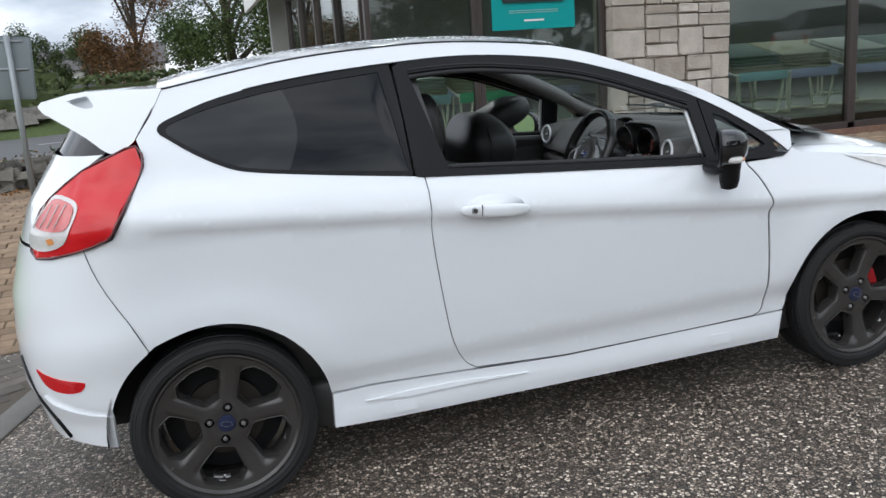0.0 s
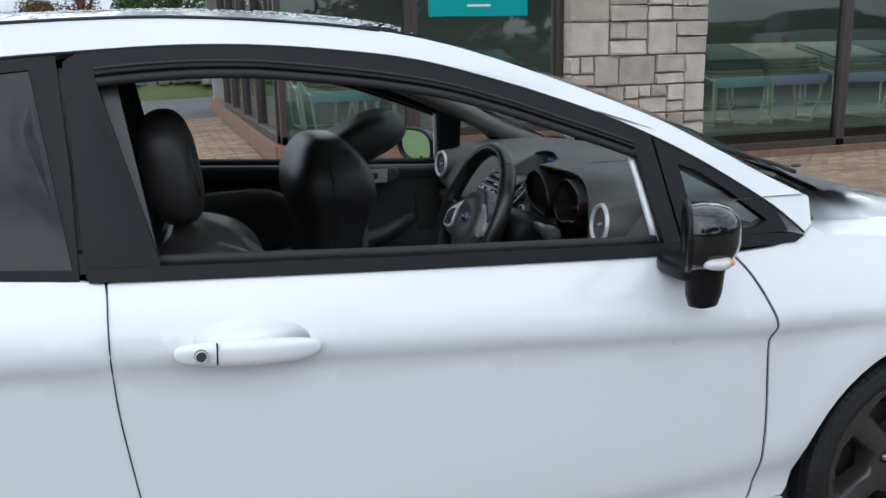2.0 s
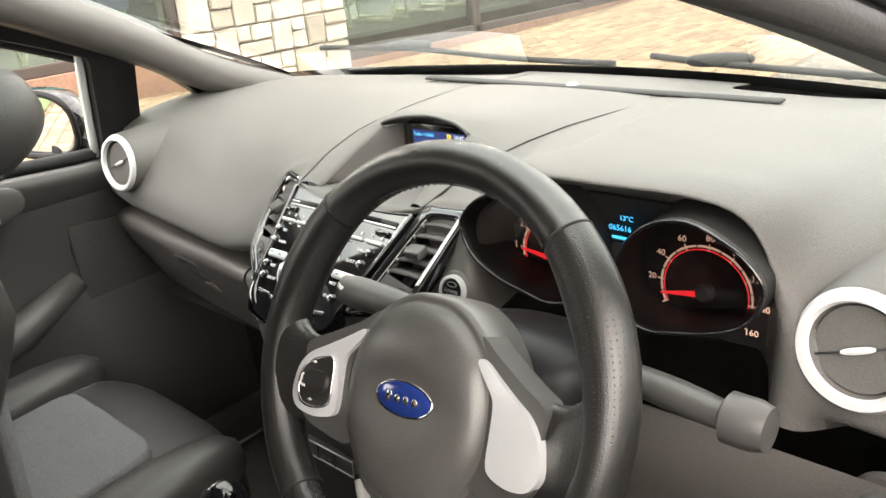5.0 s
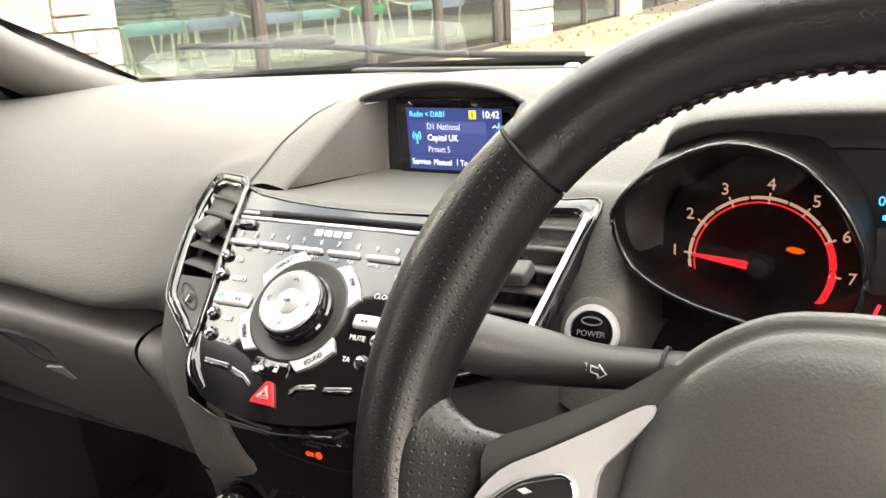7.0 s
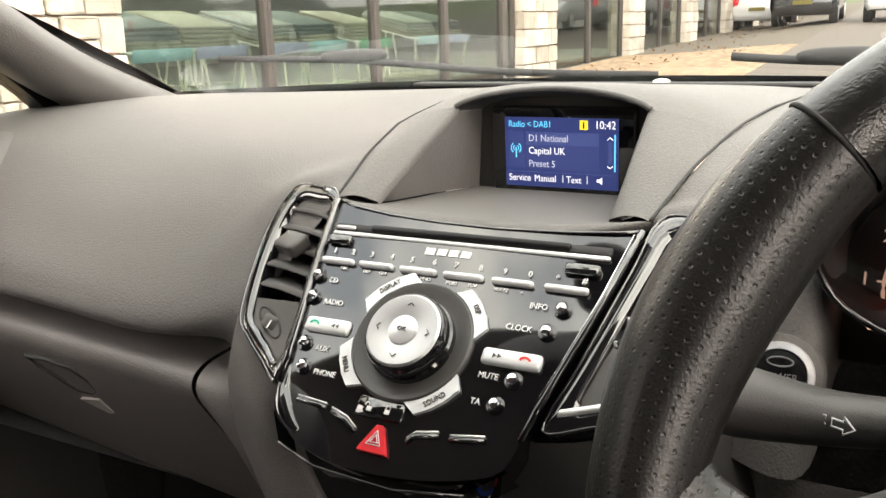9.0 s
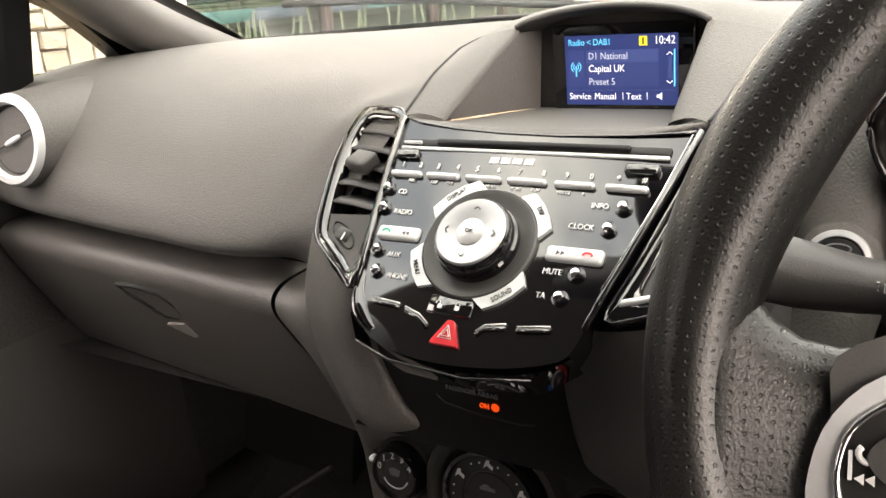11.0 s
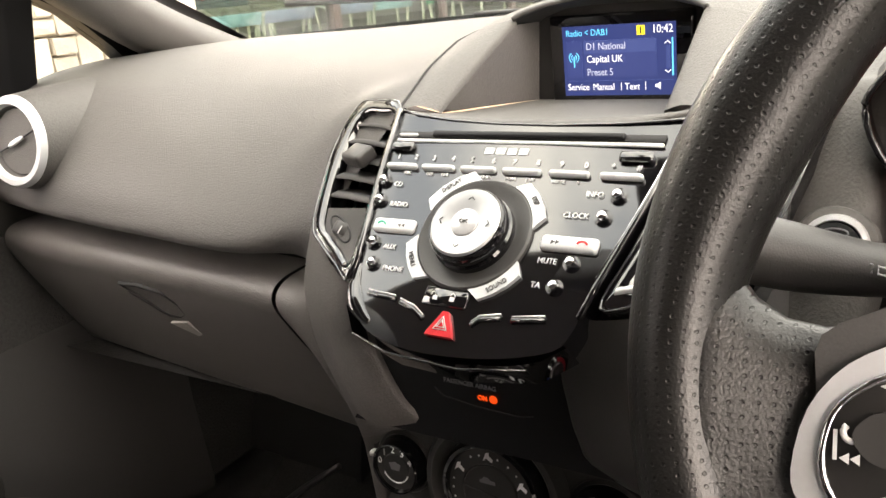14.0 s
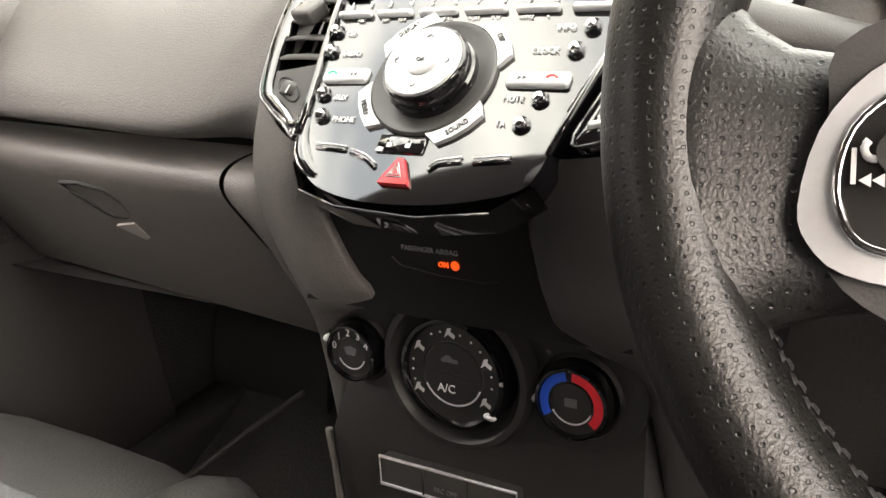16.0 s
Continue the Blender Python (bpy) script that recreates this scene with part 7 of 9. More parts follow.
# spokes
for s in (1, -1):
    def web(sec):
        return [WC @ Vector((s * x, y, z)) for x, y, z in sec]
    rows = []
    for x, yt, yb, zt, th in ((0.172, 0.062, -0.112, 0.000, 0.0155), (0.157, 0.044, -0.098, 0.000, 0.0160), (0.150, 0.028, -0.084, -0.001, 0.0150), (0.142, 0.017, -0.072, -0.003, 0.0145), (0.133, 0.011, -0.064, -0.005, 0.0135), (0.122, 0.009, -0.060, -0.007, 0.0125), (0.110, 0.010, -0.058, -0.008, 0.012), (0.080, 0.014, -0.054, -0.009, 0.012)):
        sec = []
        for k in range(20):
            b = 2 * math.pi * k / 20
            yy = (yt + yb) / 2 + (yt - yb) / 2 * math.copysign(abs(math.cos(b)) ** 0.6, math.cos(b))
            sec.append((min(x, math.sqrt(RIM * RIM - yy * yy) + (0.003 if x > 0.16 else -0.003)), (yt + yb) / 2 + (yt - yb) / 2 * math.copysign(abs(math.cos(b)) ** 0.6, math.cos(b)), zt + th * math.sin(b)))
        rows.append(web(sec))
    me = loft(rows, True, True)
    lay = me.uv_layers.new(name="hide")
    for lp in me.loops:
        co = WC.inverted() @ me.vertices[lp.vertex_index].co
        lay.data[lp.index].uv = (co.x, co.y)
    part("spoke_leather", me, "hide", sw, "perforated leather spoke")
    back_ = [(0.121, 0.006), (0.100, 0.017), (0.072, 0.031), (0.050, 0.042), (0.050, 0.0), (0.060, -0.064), (0.094, -0.064), (0.113, -0.057), (0.123, -0.045), (0.125, -0.030), (0.122, -0.012)]
    rise = lambda a: -0.55 * (a - 0.085) ** 2 + 0.0085 * min(1.0, max(0.0, (a - 0.072) / 0.05))
    part("spoke_cover", skin([(float(a), float(b)) for a, b in smooth_path(back_, 3, True)], lambda a, b, d: WC @ Vector((s * a, b, 0.0020 + rise(a) - 1.5 * max(0.0, b) ** 2 - d)), 0.012, 0.026), "plain", sw)
    fr_ = [(0.1275, -0.034), (0.1235, -0.016), (0.113, -0.002), (0.097, 0.007), (0.080, 0.0165), (0.062, 0.027), (0.0585, 0.0235), (0.070, 0.010), (0.0775, 0.0), (0.0785, -0.020), (0.0785, -0.040), (0.083, -0.0485), (0.100, -0.0525), (0.117, -0.050), (0.125, -0.043)]
    padl = [(0.1190, -0.031), (0.1160, -0.016), (0.106, -0.0065), (0.095, -0.0025), (0.0880, -0.0015), (0.0850, -0.007), (0.0845, -0.022), (0.0850, -0.036), (0.0890, -0.0415), (0.102, -0.0450), (0.1140, -0.0425)]
    sp_ = part("spoke_insert", skin([(float(a), float(b)) for a, b in smooth_path(fr_, 3, True)], lambda a, b, d: WC @ Vector((s * a, b, 0.0072 + rise(a) - 1.5 * max(0.0, b) ** 2 - d)), 0.008, 0.012), "insert", sw, "satin silver spoke insert")
    if s < 0:
        pl = [(float(a), float(b)) for a, b in smooth_path(padl, 4, True)]
        pad = part("key_pad", skin(pl, lambda a, b, d: WC @ Vector((s * a, b, 0.0090 + rise(a) + 9 * max(0.0, 0.02 - math.hypot(a - 0.103, b + 0.022)) ** 2 - d)), 0.004, 0.006), "pad", sp_, "black key pad")
        part("pad_rim", tube([WC @ Vector((s * a, b, 0.0084 + rise(a))) for a, b in pl], 0.0013, 6, True), "chrome", sp_)
        hub_ = [(0.111, -0.022), (0.106, -0.0155), (0.096, -0.0140), (0.0885, -0.0160), (0.0885, -0.0290), (0.096, -0.0305), (0.106, -0.0290)]
        part("pad_key", skin([(float(a), float(b)) for a, b in smooth_path(hub_, 3, True)], lambda a, b, d: WC @ Vector((s * a, b, 0.0128 + rise(a) + 4 * (a - 0.099) ** 2 - d)), 0.005, 0.005), "pad", sp_)
        part("pad_key", cushion((0.0120, 0.0125, 0.0050), 3.0, 18, 8, WC @ pose(s * 0.0930, -0.0225, 0.0125)), "plain", sp_)
        for ky in (-0.0075, -0.0385):
            part("pad_mark", skin([(-0.0030, 0.0), (0.0, 0.0012), (0.0030, 0.0), (0.0, -0.0012)], lambda a, b, d: WC @ Vector((s * 0.1015 + a, ky + b, 0.0122 + rise(0.1015) - d)), 0.02, 0.0005), "print", sp_)
        part("pad_mark", box_bm(0.0011, 0.0085, 0.0006, 0, 1, WC @ pose(s * 0.1155, -0.0250, 0.0104 + rise(0.1155))), "print", sp_, smooth=False)
        for k in (0.0, 0.0028):
            part("pad_mark", skin([(0.0013, -0.0016), (-0.0013, 0.0), (0.0013, 0.0016)], lambda a, b, dd, k=k: WC @ Vector((s * 0.1120 + a + k - 0.001, -0.0285 + b, 0.0118 + rise(0.1135) - dd)), 0.02, 0.0005), "print", sp_)
        part("pad_mark", tube([WC @ Vector((s * 0.1110 + 0.0024 * math.cos(a), -0.0212 + 0.0024 * math.sin(a), 0.0116 + rise(0.1135))) for a in np.linspace(2.2, 4.9, 8)], 0.0010, 5), "print", sp_)
    # lower fork
    part("lower_spoke", tube([WC @ Vector((s * x, y, z)) for x, y, z in ((0.050, -0.092, -0.004), (0.040, -0.118, -0.006), (0.028, -0.142, -0.007), (0.016, -0.151, -0.007), (0.0, -0.153, -0.007))], 0.0055, 8, flat=0.7), "silver", sw)
part("lower_web", loft([[WC @ Vector((x * k, y, z)) for x in np.linspace(-1, 1, 6)] for y, k, z in ((-0.06, 0.040, -0.012), (-0.10, 0.030, -0.012), (-0.14, 0.012, -0.012))]), "plain", sw)
badge = part("wheel_badge", cushion((0.058, 0.026, 0.006), 2.0, 36, 10, WC @ pose(0, -0.015, 0.0142)), "blue", sw, "blue oval badge with chrome rim")
part("badge_rim", tube([WC @ Vector((0.0285 * math.cos(a), -0.015 + 0.0127 * math.sin(a), 0.0140)) for a in np.linspace(0, 2 * math.pi, 37)[:-1]], 0.0013, 6, True), "chrome", badge)
for i in range(4):
    part("badge_bar", cushion((0.0065, 0.0095 if i == 0 else 0.006, 0.0012), 2.3, 12, 6, WC @ pose(-0.0135 + 0.009 * i, -0.015, 0.0170, 0, 0, -14)), "chrome", badge)
# column and stalks
part("column_shroud", cushion((0.17, 0.17, 0.125), 3.2, 26, 16, pose(1.70, -0.337, 0.880, 0, 24, 0)), "satin", car, "black steering column shroud")
stalk_axis = smooth_path([(1.700, -0.285, 0.934), (1.692, -0.262, 0.9325), (1.683, -0.222, 0.9320), (1.670, -0.190, 0.939), (1.655, -0.162, 0.949), (1.645, -0.147, 0.956)], 5)
st = part("indicator_stalk", tube(stalk_axis, 0.015, 18, flat=0.92, radii=[lerp(i / (len(stalk_axis) - 1), 0, 0.0095, 0.2, 0.0100, 0.42, 0.0125, 0.62, 0.0162, 0.78, 0.0172, 0.90, 0.0150, 0.97, 0.0118, 1, 0.0075) for i in range(len(stalk_axis))]), "plain", car, "black indicator stalk")
part("stalk_ring", tube([Vector((1.6885, -0.252, 0.9325)) + Vector((0.0115 * math.cos(a), 0.0, 0.0112 * math.sin(a))) for a in np.linspace(0, 2 * math.pi, 25)[:-1]], 0.0012, 6, True), "rubber", st)
sm = Matrix(((-0.25, 0.30, -0.92, 1.6690), (-0.96, 0.0, 0.25, -0.2185), (-0.1, 0.95, 0.3, 0.9375), (0, 0, 0, 1)))
for sg in (-1, 1):
    part("turn_arrow", tube([sm @ Vector((sg * (0.0012 + x), y, 0.0008)) for x, y in ((0.0, 0.0016), (0.0045, 0.0016), (0.0045, 0.0036), (0.0090, 0.0), (0.0045, -0.0036), (0.0045, -0.0016), (0.0, -0.0016))], 0.0005, 5, True), "print", st)
writing("stalk_word", "TRIP", 0.0058, Matrix.Translation((1.6375, -0.160, 0.962)) @ sm.to_3x3().to_4x4() @ pose(0, 0, 0, -20, 0, -4), "print", st)
st2 = part("wiper_stalk", tube(smooth_path([(1.700, -0.41, 0.923), (1.694, -0.45, 0.925), (1.684, -0.50, 0.928), (1.675, -0.545, 0.930)], 4), 0.013, 14, radii=[0.009 + 0.004 * math.sin(math.pi * i / 12) for i in range(13)]), "plain", car, "black wiper stalk")
part("stalk_knob", lathe([(0.0, 0.02), (0.016, 0.018), (0.019, 0.008), (0.019, -0.012), (0.012, -0.016)], 24, pose(1.680, -0.540, 0.929, 90, 0, 0)), "plain", st2)
lsw = part("light_switch", lathe([(0.0, 0.016), (0.016, 0.015), (0.019, 0.010), (0.020, 0.0), (0.028, -0.002), (0.030, -0.010)], 30, Matrix.Translation((1.752, -0.615, 0.835)) @ look((0, 0, 0), (1, -0.1, -0.1)).to_3x3().to_4x4()), "plain", car, "round headlamp switch")
# gear lever
gl_ = part("gear_lever", tube(smooth_path([(1.545, -0.038, 0.52), (1.538, -0.044, 0.60), (1.524, -0.052, 0.69)], 4), 0.008, 10), "plain", car, "gear lever with round gloss black knob")
part("lever_knob", cushion((0.05, 0.046, 0.05), 2.1, 24, 16, pose(1.526, -0.044, 0.728)), "gloss", gl_)
part("lever_collar", lathe([(0.010, -0.006), (0.014, -0.004), (0.014, 0.006), (0.009, 0.008)], 20, pose(1.533, -0.047, 0.655)), "chrome", gl_)
part("gear_gaiter", loft([[Vector((1.545 + dx + r * math.cos(a), -0.035 + r * 0.8 * math.sin(a) + 0.004 * math.sin(6 * a) * (r > 0.02), z)) for a in np.linspace(0, 2 * math.pi, 33)[:-1]] for r, z, dx in ((0.065, 0.522, 0.0), (0.055, 0.545, 0.0), (0.038, 0.58, -0.003), (0.022, 0.62, -0.008), (0.012, 0.645, -0.011))], True), "leather", gl_, "folded leather gaiter")
part("gaiter_frame", tube([Vector((1.545 + 0.075 * math.copysign(abs(math.cos(a)) ** 0.6, math.cos(a)), -0.035 + 0.058 * math.copysign(abs(math.sin(a)) ** 0.6, math.sin(a)), 0.525)) for a in np.linspace(0, 2 * math.pi, 33)[:-1]], 0.0035, 6, True), "silver", gl_)
part("hand_brake", tube(smooth_path([(1.22, -0.045, 0.53), (1.30, -0.045, 0.56), (1.42, -0.045, 0.585)], 4), 0.014, 10), "leather", car, "leather hand brake lever")


# ---- seats ----
def make_seat(name, label, hinge, lean, yc, cush_x, head):
    """hinge: x, z of the foot of the backrest; lean: degrees back from upright; cush_x: rear and front of the cushion."""
    y0 = yc
    hx, hz_ = hinge
    BM = Matrix.Translation((hx, y0, hz_)) @ pose(0, 0, 0, 0, -lean, 0)

    def back_bend(p):
        h = (p.z + 0.30) / 0.60
        wid = lerp(h, 0, 0.96, 0.35, 0.90, 0.53, 0.85, 0.70, 1.0, 0.82, 1.0, 0.93, 0.93, 1.0, 0.80)
        thick = lerp(h, 0, 0.90, 0.35, 0.80, 0.53, 0.74, 0.70, 1.16, 0.80, 1.18, 0.93, 1.0, 1.0, 0.80)
        bol = 0.045 * (min(1, abs(p.y) / 0.24)) ** 3 * lerp(h, 0, 0.6, 0.4, 0.7, 0.7, 1.0, 0.9, 0.7, 1, 0.1)
        return (p.x * thick + (bol if p.x > 0 else 0.25 * bol), p.y * wid, p.z)

    st_ = part(name, cushion((0.20, 0.50, 0.60), 4.2, 48, 36, BM @ pose(0, 0, 0.26), bend=back_bend), "leather", car, label)
    for sgn in (-1, 1):
        part("back_seam", tube([BM @ Vector((-0.02 + 0.02 * math.sin(3 * t), sgn * 0.5 * lerp(t, 0, 0.47, 0.42, 0.442, 0.62, 0.492, 0.80, 0.502, 0.93, 0.445), -0.02 + 0.56 * t)) for t in np.linspace(0.05, 0.93, 16)], 0.0020, 5), "rubber", st_)
    part("backrest_insert", cushion((0.080, 0.36, 0.50), 4.0, 30, 24, BM @ pose(0.082, 0, 0.22)), "cloth", st_, "grey patterned cloth")
    for sgn in (-1, 1):
        for off in (0.0, 0.012):
            run = []
            for z in np.linspace(-0.20, 0.24, 22):
                y_ = 0.188 + off
                x_ = 0.1 * (1 - (y_ / 0.25) ** 4.2 - abs(z / 0.30) ** 4.2) ** (1 / 4.2)
                run.append(BM @ pose(0.0008, 0, 0.26) @ Vector(back_bend(Vector((x_, sgn * y_, z)))))
            part("seam_stitching", tube(run, 0.0011, 5), "thread", st_)
    cx0, cx1 = cush_x
    part("seat_cushion", cushion((cx1 - cx0, 0.50, 0.17), 3.6, 36, 18, pose((cx0 + cx1) / 2, y0, 0.545, 0, -5, 0)), "leather", st_, "black leather seat base")
    part("cushion_insert", cushion(((cx1 - cx0) * 0.66, 0.27, 0.03), 9, 26, 14, pose((cx0 + cx1) / 2 - 0.03, y0, 0.628, 0, -5, 0)), "cloth", st_, "grey patterned cloth")
    for sgn in (-1, 1):
        part("cushion_bolster", cushion(((cx1 - cx0) * 0.86, 0.10, 0.10), 2.8, 24, 14, pose((cx0 + cx1) / 2, y0 + sgn * 0.205, 0.615, 0, -5, 0)), "leather", st_)
        part("cushion_stitching", tube([pose((cx0 + cx1) / 2, y0 + sgn * 0.155, 0.632, 0, -5, 0) @ Vector((x, 0, -0.5 * x * x)) for x in np.linspace(-0.36, 0.36, 12) * (cx1 - cx0)], 0.0012, 5), "thread", st_)
    for i in range(6):
        for j in range(4):
            part("quilt_pad", cushion((0.034, 0.040, 0.010), 2.6, 10, 6, pose((cx0 + cx1) / 2 - 0.14 + 0.045 * i, y0 - 0.080 + 0.046 * j + 0.022 * (i % 2), 0.640 + 0.0039 * i - 0.0195, 0, -5, 0)), "cloth", st_)
    hxx, hzz, hl = head
    HM = pose(hxx, y0, hzz, 0, hl, 0)
    part("headrest", cushion((0.125 if hl < 20 else 0.14, 0.265, 0.245 if hl < 20 else 0.29), 3.0, 32, 22, HM, bend=lambda p: (p.x + 0.02 * (1 - (p.y / 0.13) ** 2) * (1 if p.x < 0 else 0.4), p.y * (1 - 0.5 * max(0, -p.z - 0.02)), p.z)), "leather", st_, "black leather headrest")
    part("headrest_seam", tube([HM @ Vector((0.055, 0.118 * math.cos(a), 0.092 * math.sin(a))) for a in np.linspace(0, 2 * math.pi, 33)[:-1]], 0.0022, 6, True), "leather", st_)
    for sgn in (-1, 1):
        part("headrest_post", tube([HM @ Vector((0, sgn * 0.065, -0.08)), BM @ Vector((0.0, sgn * 0.065, 0.55))], 0.006, 8), "silver", st_)
    return st_


make_seat("driver_seat", "black leather and grey cloth sports seat", (1.205, 0.565), 41, -0.365, (1.12, 1.60), (0.868, 1.140, -6))
make_seat("passenger_seat", "black leather sports seat tipped forward", (1.290, 0.56), -4, 0.365, (1.20, 1.70), (1.450, 1.094, 68))
rs = part("rear_bench", cushion((0.52, 1.20, 0.20), 4, 28, 14, pose(0.42, 0, 0.52)), "cloth_dark", car, "black rear bench seat")
part("rear_backrest", cushion((0.16, 1.20, 0.58), 4, 28, 18, pose(0.10, 0, 0.80, 0, -14, 0)), "cloth_dark", rs)
part("seat_belt", loft([[Vector((0.75 + 0.02 * k, -0.665 - 0.045 * (1 - z), z)) for k in (-1, 1)] for z in (0.55, 0.8, 1.05, 1.22)]), "plain", car, "black seat belt")

# ---- the place round the car ----
def ground_z(x, y):
    s = min(1, max(0, (y - 1.3) / 3.4))
    s = s * s * (3 - 2 * s)
    return s * lerp(x, -12, 0.42, 1.8, 0.40, 4.5, 0.22, 6, 0.06, 8, -0.02, 14, -0.10, 20, -0.18, 40, -0.4, 90, -0.5)


def chip_material():
    m = bpy.data.materials.new("wet_chip_asphalt")
    m.use_nodes = True
    nt = m.node_tree
    b = nt.nodes["Principled BSDF"]
    tc = nt.nodes.new("ShaderNodeTexCoord")
    vo = nt.nodes.new("ShaderNodeTexVoronoi")
    vo.inputs["Scale"].default_value = 78
    nt.links.new(tc.outputs["Object"], vo.inputs["Vector"])
    edge = nt.nodes.new("ShaderNodeTexVoronoi")
    edge.feature = "DISTANCE_TO_EDGE"
    edge.inputs["Scale"].default_value = 78
    nt.links.new(tc.outputs["Object"], edge.inputs["Vector"])
    ramp = nt.nodes.new("ShaderNodeValToRGB")
    cr = ramp.color_ramp
    cr.elements[0].position, cr.elements[0].color = 0.0, (0.075, 0.060, 0.047, 1)
    cr.elements[1].position, cr.elements[1].color = 1.0, (0.82, 0.72, 0.60, 1)
    for p, c in ((0.45, (0.20, 0.158, 0.122, 1)), (0.75, (0.42, 0.34, 0.265, 1))):
        e = cr.elements.new(p)
        e.color = c
    sep = nt.nodes.new("ShaderNodeSeparateColor")
    nt.links.new(vo.outputs["Color"], sep.inputs[0])
    nt.links.new(sep.outputs[0], ramp.inputs["Fac"])
    er = nt.nodes.new("ShaderNodeValToRGB")
    er.color_ramp.elements[0].position, er.color_ramp.elements[1].position = 0.02, 0.18
    nt.links.new(edge.outputs["Distance"], er.inputs["Fac"])
    big = nt.nodes.new("ShaderNodeTexNoise")
    big.inputs["Scale"].default_value, big.inputs["Detail"].default_value = 0.9, 4
    nt.links.new(tc.outputs["Object"], big.inputs["Vector"])
    br = nt.nodes.new("ShaderNodeMapRange")
    br.inputs["From Min"].default_value, br.inputs["From Max"].default_value, br.inputs["To Min"].default_value, br.inputs["To Max"].default_value = 0.3, 0.7, 0.85, 1.45
    nt.links.new(big.outputs["Fac"], br.inputs["Value"])
    mul = nt.nodes.new("ShaderNodeVectorMath")
    mul.operation = "MULTIPLY"
    dark = nt.nodes.new("ShaderNodeMix")
    dark.data_type = "RGBA"
    dark.inputs["A"].default_value = (0.020, 0.017, 0.014, 1)
    nt.links.new(er.outputs["Color"], dark.inputs["Factor"])
    nt.links.new(ramp.outputs["Color"], dark.inputs["B"])
    nt.links.new(dark.outputs["Result"], mul.inputs[0])
    nt.links.new(br.outputs["Result"], mul.inputs[1])
    nt.links.new(mul.outputs[0], b.inputs["Base Color"])
    bp = nt.nodes.new("ShaderNodeBump")
    bp.inputs["Strength"].default_value, bp.inputs["Distance"].default_value = 1.0, 0.007
    nt.links.new(er.outputs["Color"], bp.inputs["Height"])
    nt.links.new(bp.outputs["Normal"], b.inputs["Normal"])
    b.inputs["Roughness"].default_value = 0.45
    return m


def island_material(name, c0, c1, rough=0.8, random_node="island", bump_scale=90, bump=0.4):
    """Pieces that differ a little one from another."""
    m = bpy.data.materials.new(name)
    m.use_nodes = True
    nt = m.node_tree
    b = nt.nodes["Principled BSDF"]
    b.inputs["Roughness"].default_value, b.inputs["Specular IOR Level"].default_value = rough, 0.25
    if random_node == "island":
        g = nt.nodes.new("ShaderNodeNewGeometry")
        rnd = g.outputs["Random Per Island"]
    else:
        g = nt.nodes.new("ShaderNodeObjectInfo")
        rnd = g.outputs["Random"]
    ramp = nt.nodes.new("ShaderNodeValToRGB")
    ramp.color_ramp.elements[0].color, ramp.color_ramp.elements[1].color = (*c0, 1), (*c1, 1)
    nt.links.new(rnd, ramp.inputs["Fac"])
    tc = nt.nodes.new("ShaderNodeTexCoord")
    n = nt.nodes.new("ShaderNodeTexNoise")
    n.inputs["Scale"].default_value, n.inputs["Detail"].default_value = bump_scale * 0.12, 6
    geo = nt.nodes.new("ShaderNodeNewGeometry")
    nt.links.new(geo.outputs["Position"], n.inputs["Vector"])
    mr = nt.nodes.new("ShaderNodeMapRange")
    mr.inputs["To Min"].default_value, mr.inputs["To Max"].default_value = 0.6, 1.4
    nt.links.new(n.outputs["Fac"], mr.inputs["Value"])
    mul = nt.nodes.new("ShaderNodeVectorMath")
    mul.operation = "MULTIPLY"
    nt.links.new(ramp.outputs["Color"], mul.inputs[0])
    nt.links.new(mr.outputs["Result"], mul.inputs[1])
    nt.links.new(mul.outputs[0], b.inputs["Base Color"])
    n2 = nt.nodes.new("ShaderNodeTexNoise")
    n2.inputs["Scale"].default_value, n2.inputs["Detail"].default_value = bump_scale, 4
    nt.links.new(geo.outputs["Position"], n2.inputs["Vector"])
    bp = nt.nodes.new("ShaderNodeBump")
    bp.inputs["Strength"].default_value, bp.inputs["Distance"].default_value = bump, 0.01
    nt.links.new(n2.outputs["Fac"], bp.inputs["Height"])
    nt.links.new(bp.outputs["Normal"], b.inputs["Normal"])
    return m


M["chips"] = chip_material()
M["paver_bed"] = mat("sand_joint", (0.085, 0.070, 0.052), 0.9, grain=0.4, grain_size=0.01, tone=0.3, tone_size=0.6, bump=0.3)
M["paver_far"] = mat("block_paving", (0.092, 0.076, 0.062), 0.75, specular=0.3, grain=0.35, grain_size=0.08, tone=0.3, tone_size=1.5)
M["paver"] = island_material("paving_brick", (0.185, 0.132, 0.088), (0.31, 0.222, 0.145), 0.85)
M["paver_one"] = island_material("paving_brick_single", (0.185, 0.132, 0.088), (0.31, 0.222, 0.145), 0.85, "object")
M["stone"] = island_material("limestone_block", (0.36, 0.315, 0.265), (0.56, 0.51, 0.45), 0.88, "object", 45, 1.0)
M["mortar"] = mat("pale_mortar", (0.30, 0.255, 0.21), 0.9, grain=0.3, grain_size=0.01, tone=0.2, bump=0.4)
M["bronze"] = mat("brown_window_frame", (0.045, 0.034, 0.030), 0.45, grain=0.1, tone=0.15)
M["brickred"] = mat("red_brick_plinth", (0.20, 0.115, 0.080), 0.85, grain=0.3, grain_size=0.03, tone=0.3, tone_size=0.15, bump=0.4)
M["fascia_w"] = mat("white_fascia", (0.72, 0.70, 0.66), 0.5, tone=0.08)
M["shopfloor"] = mat("grey_shop_floor", (0.21, 0.22, 0.21), 0.6, grain=0.2, grain_size=0.02, tone=0.2)
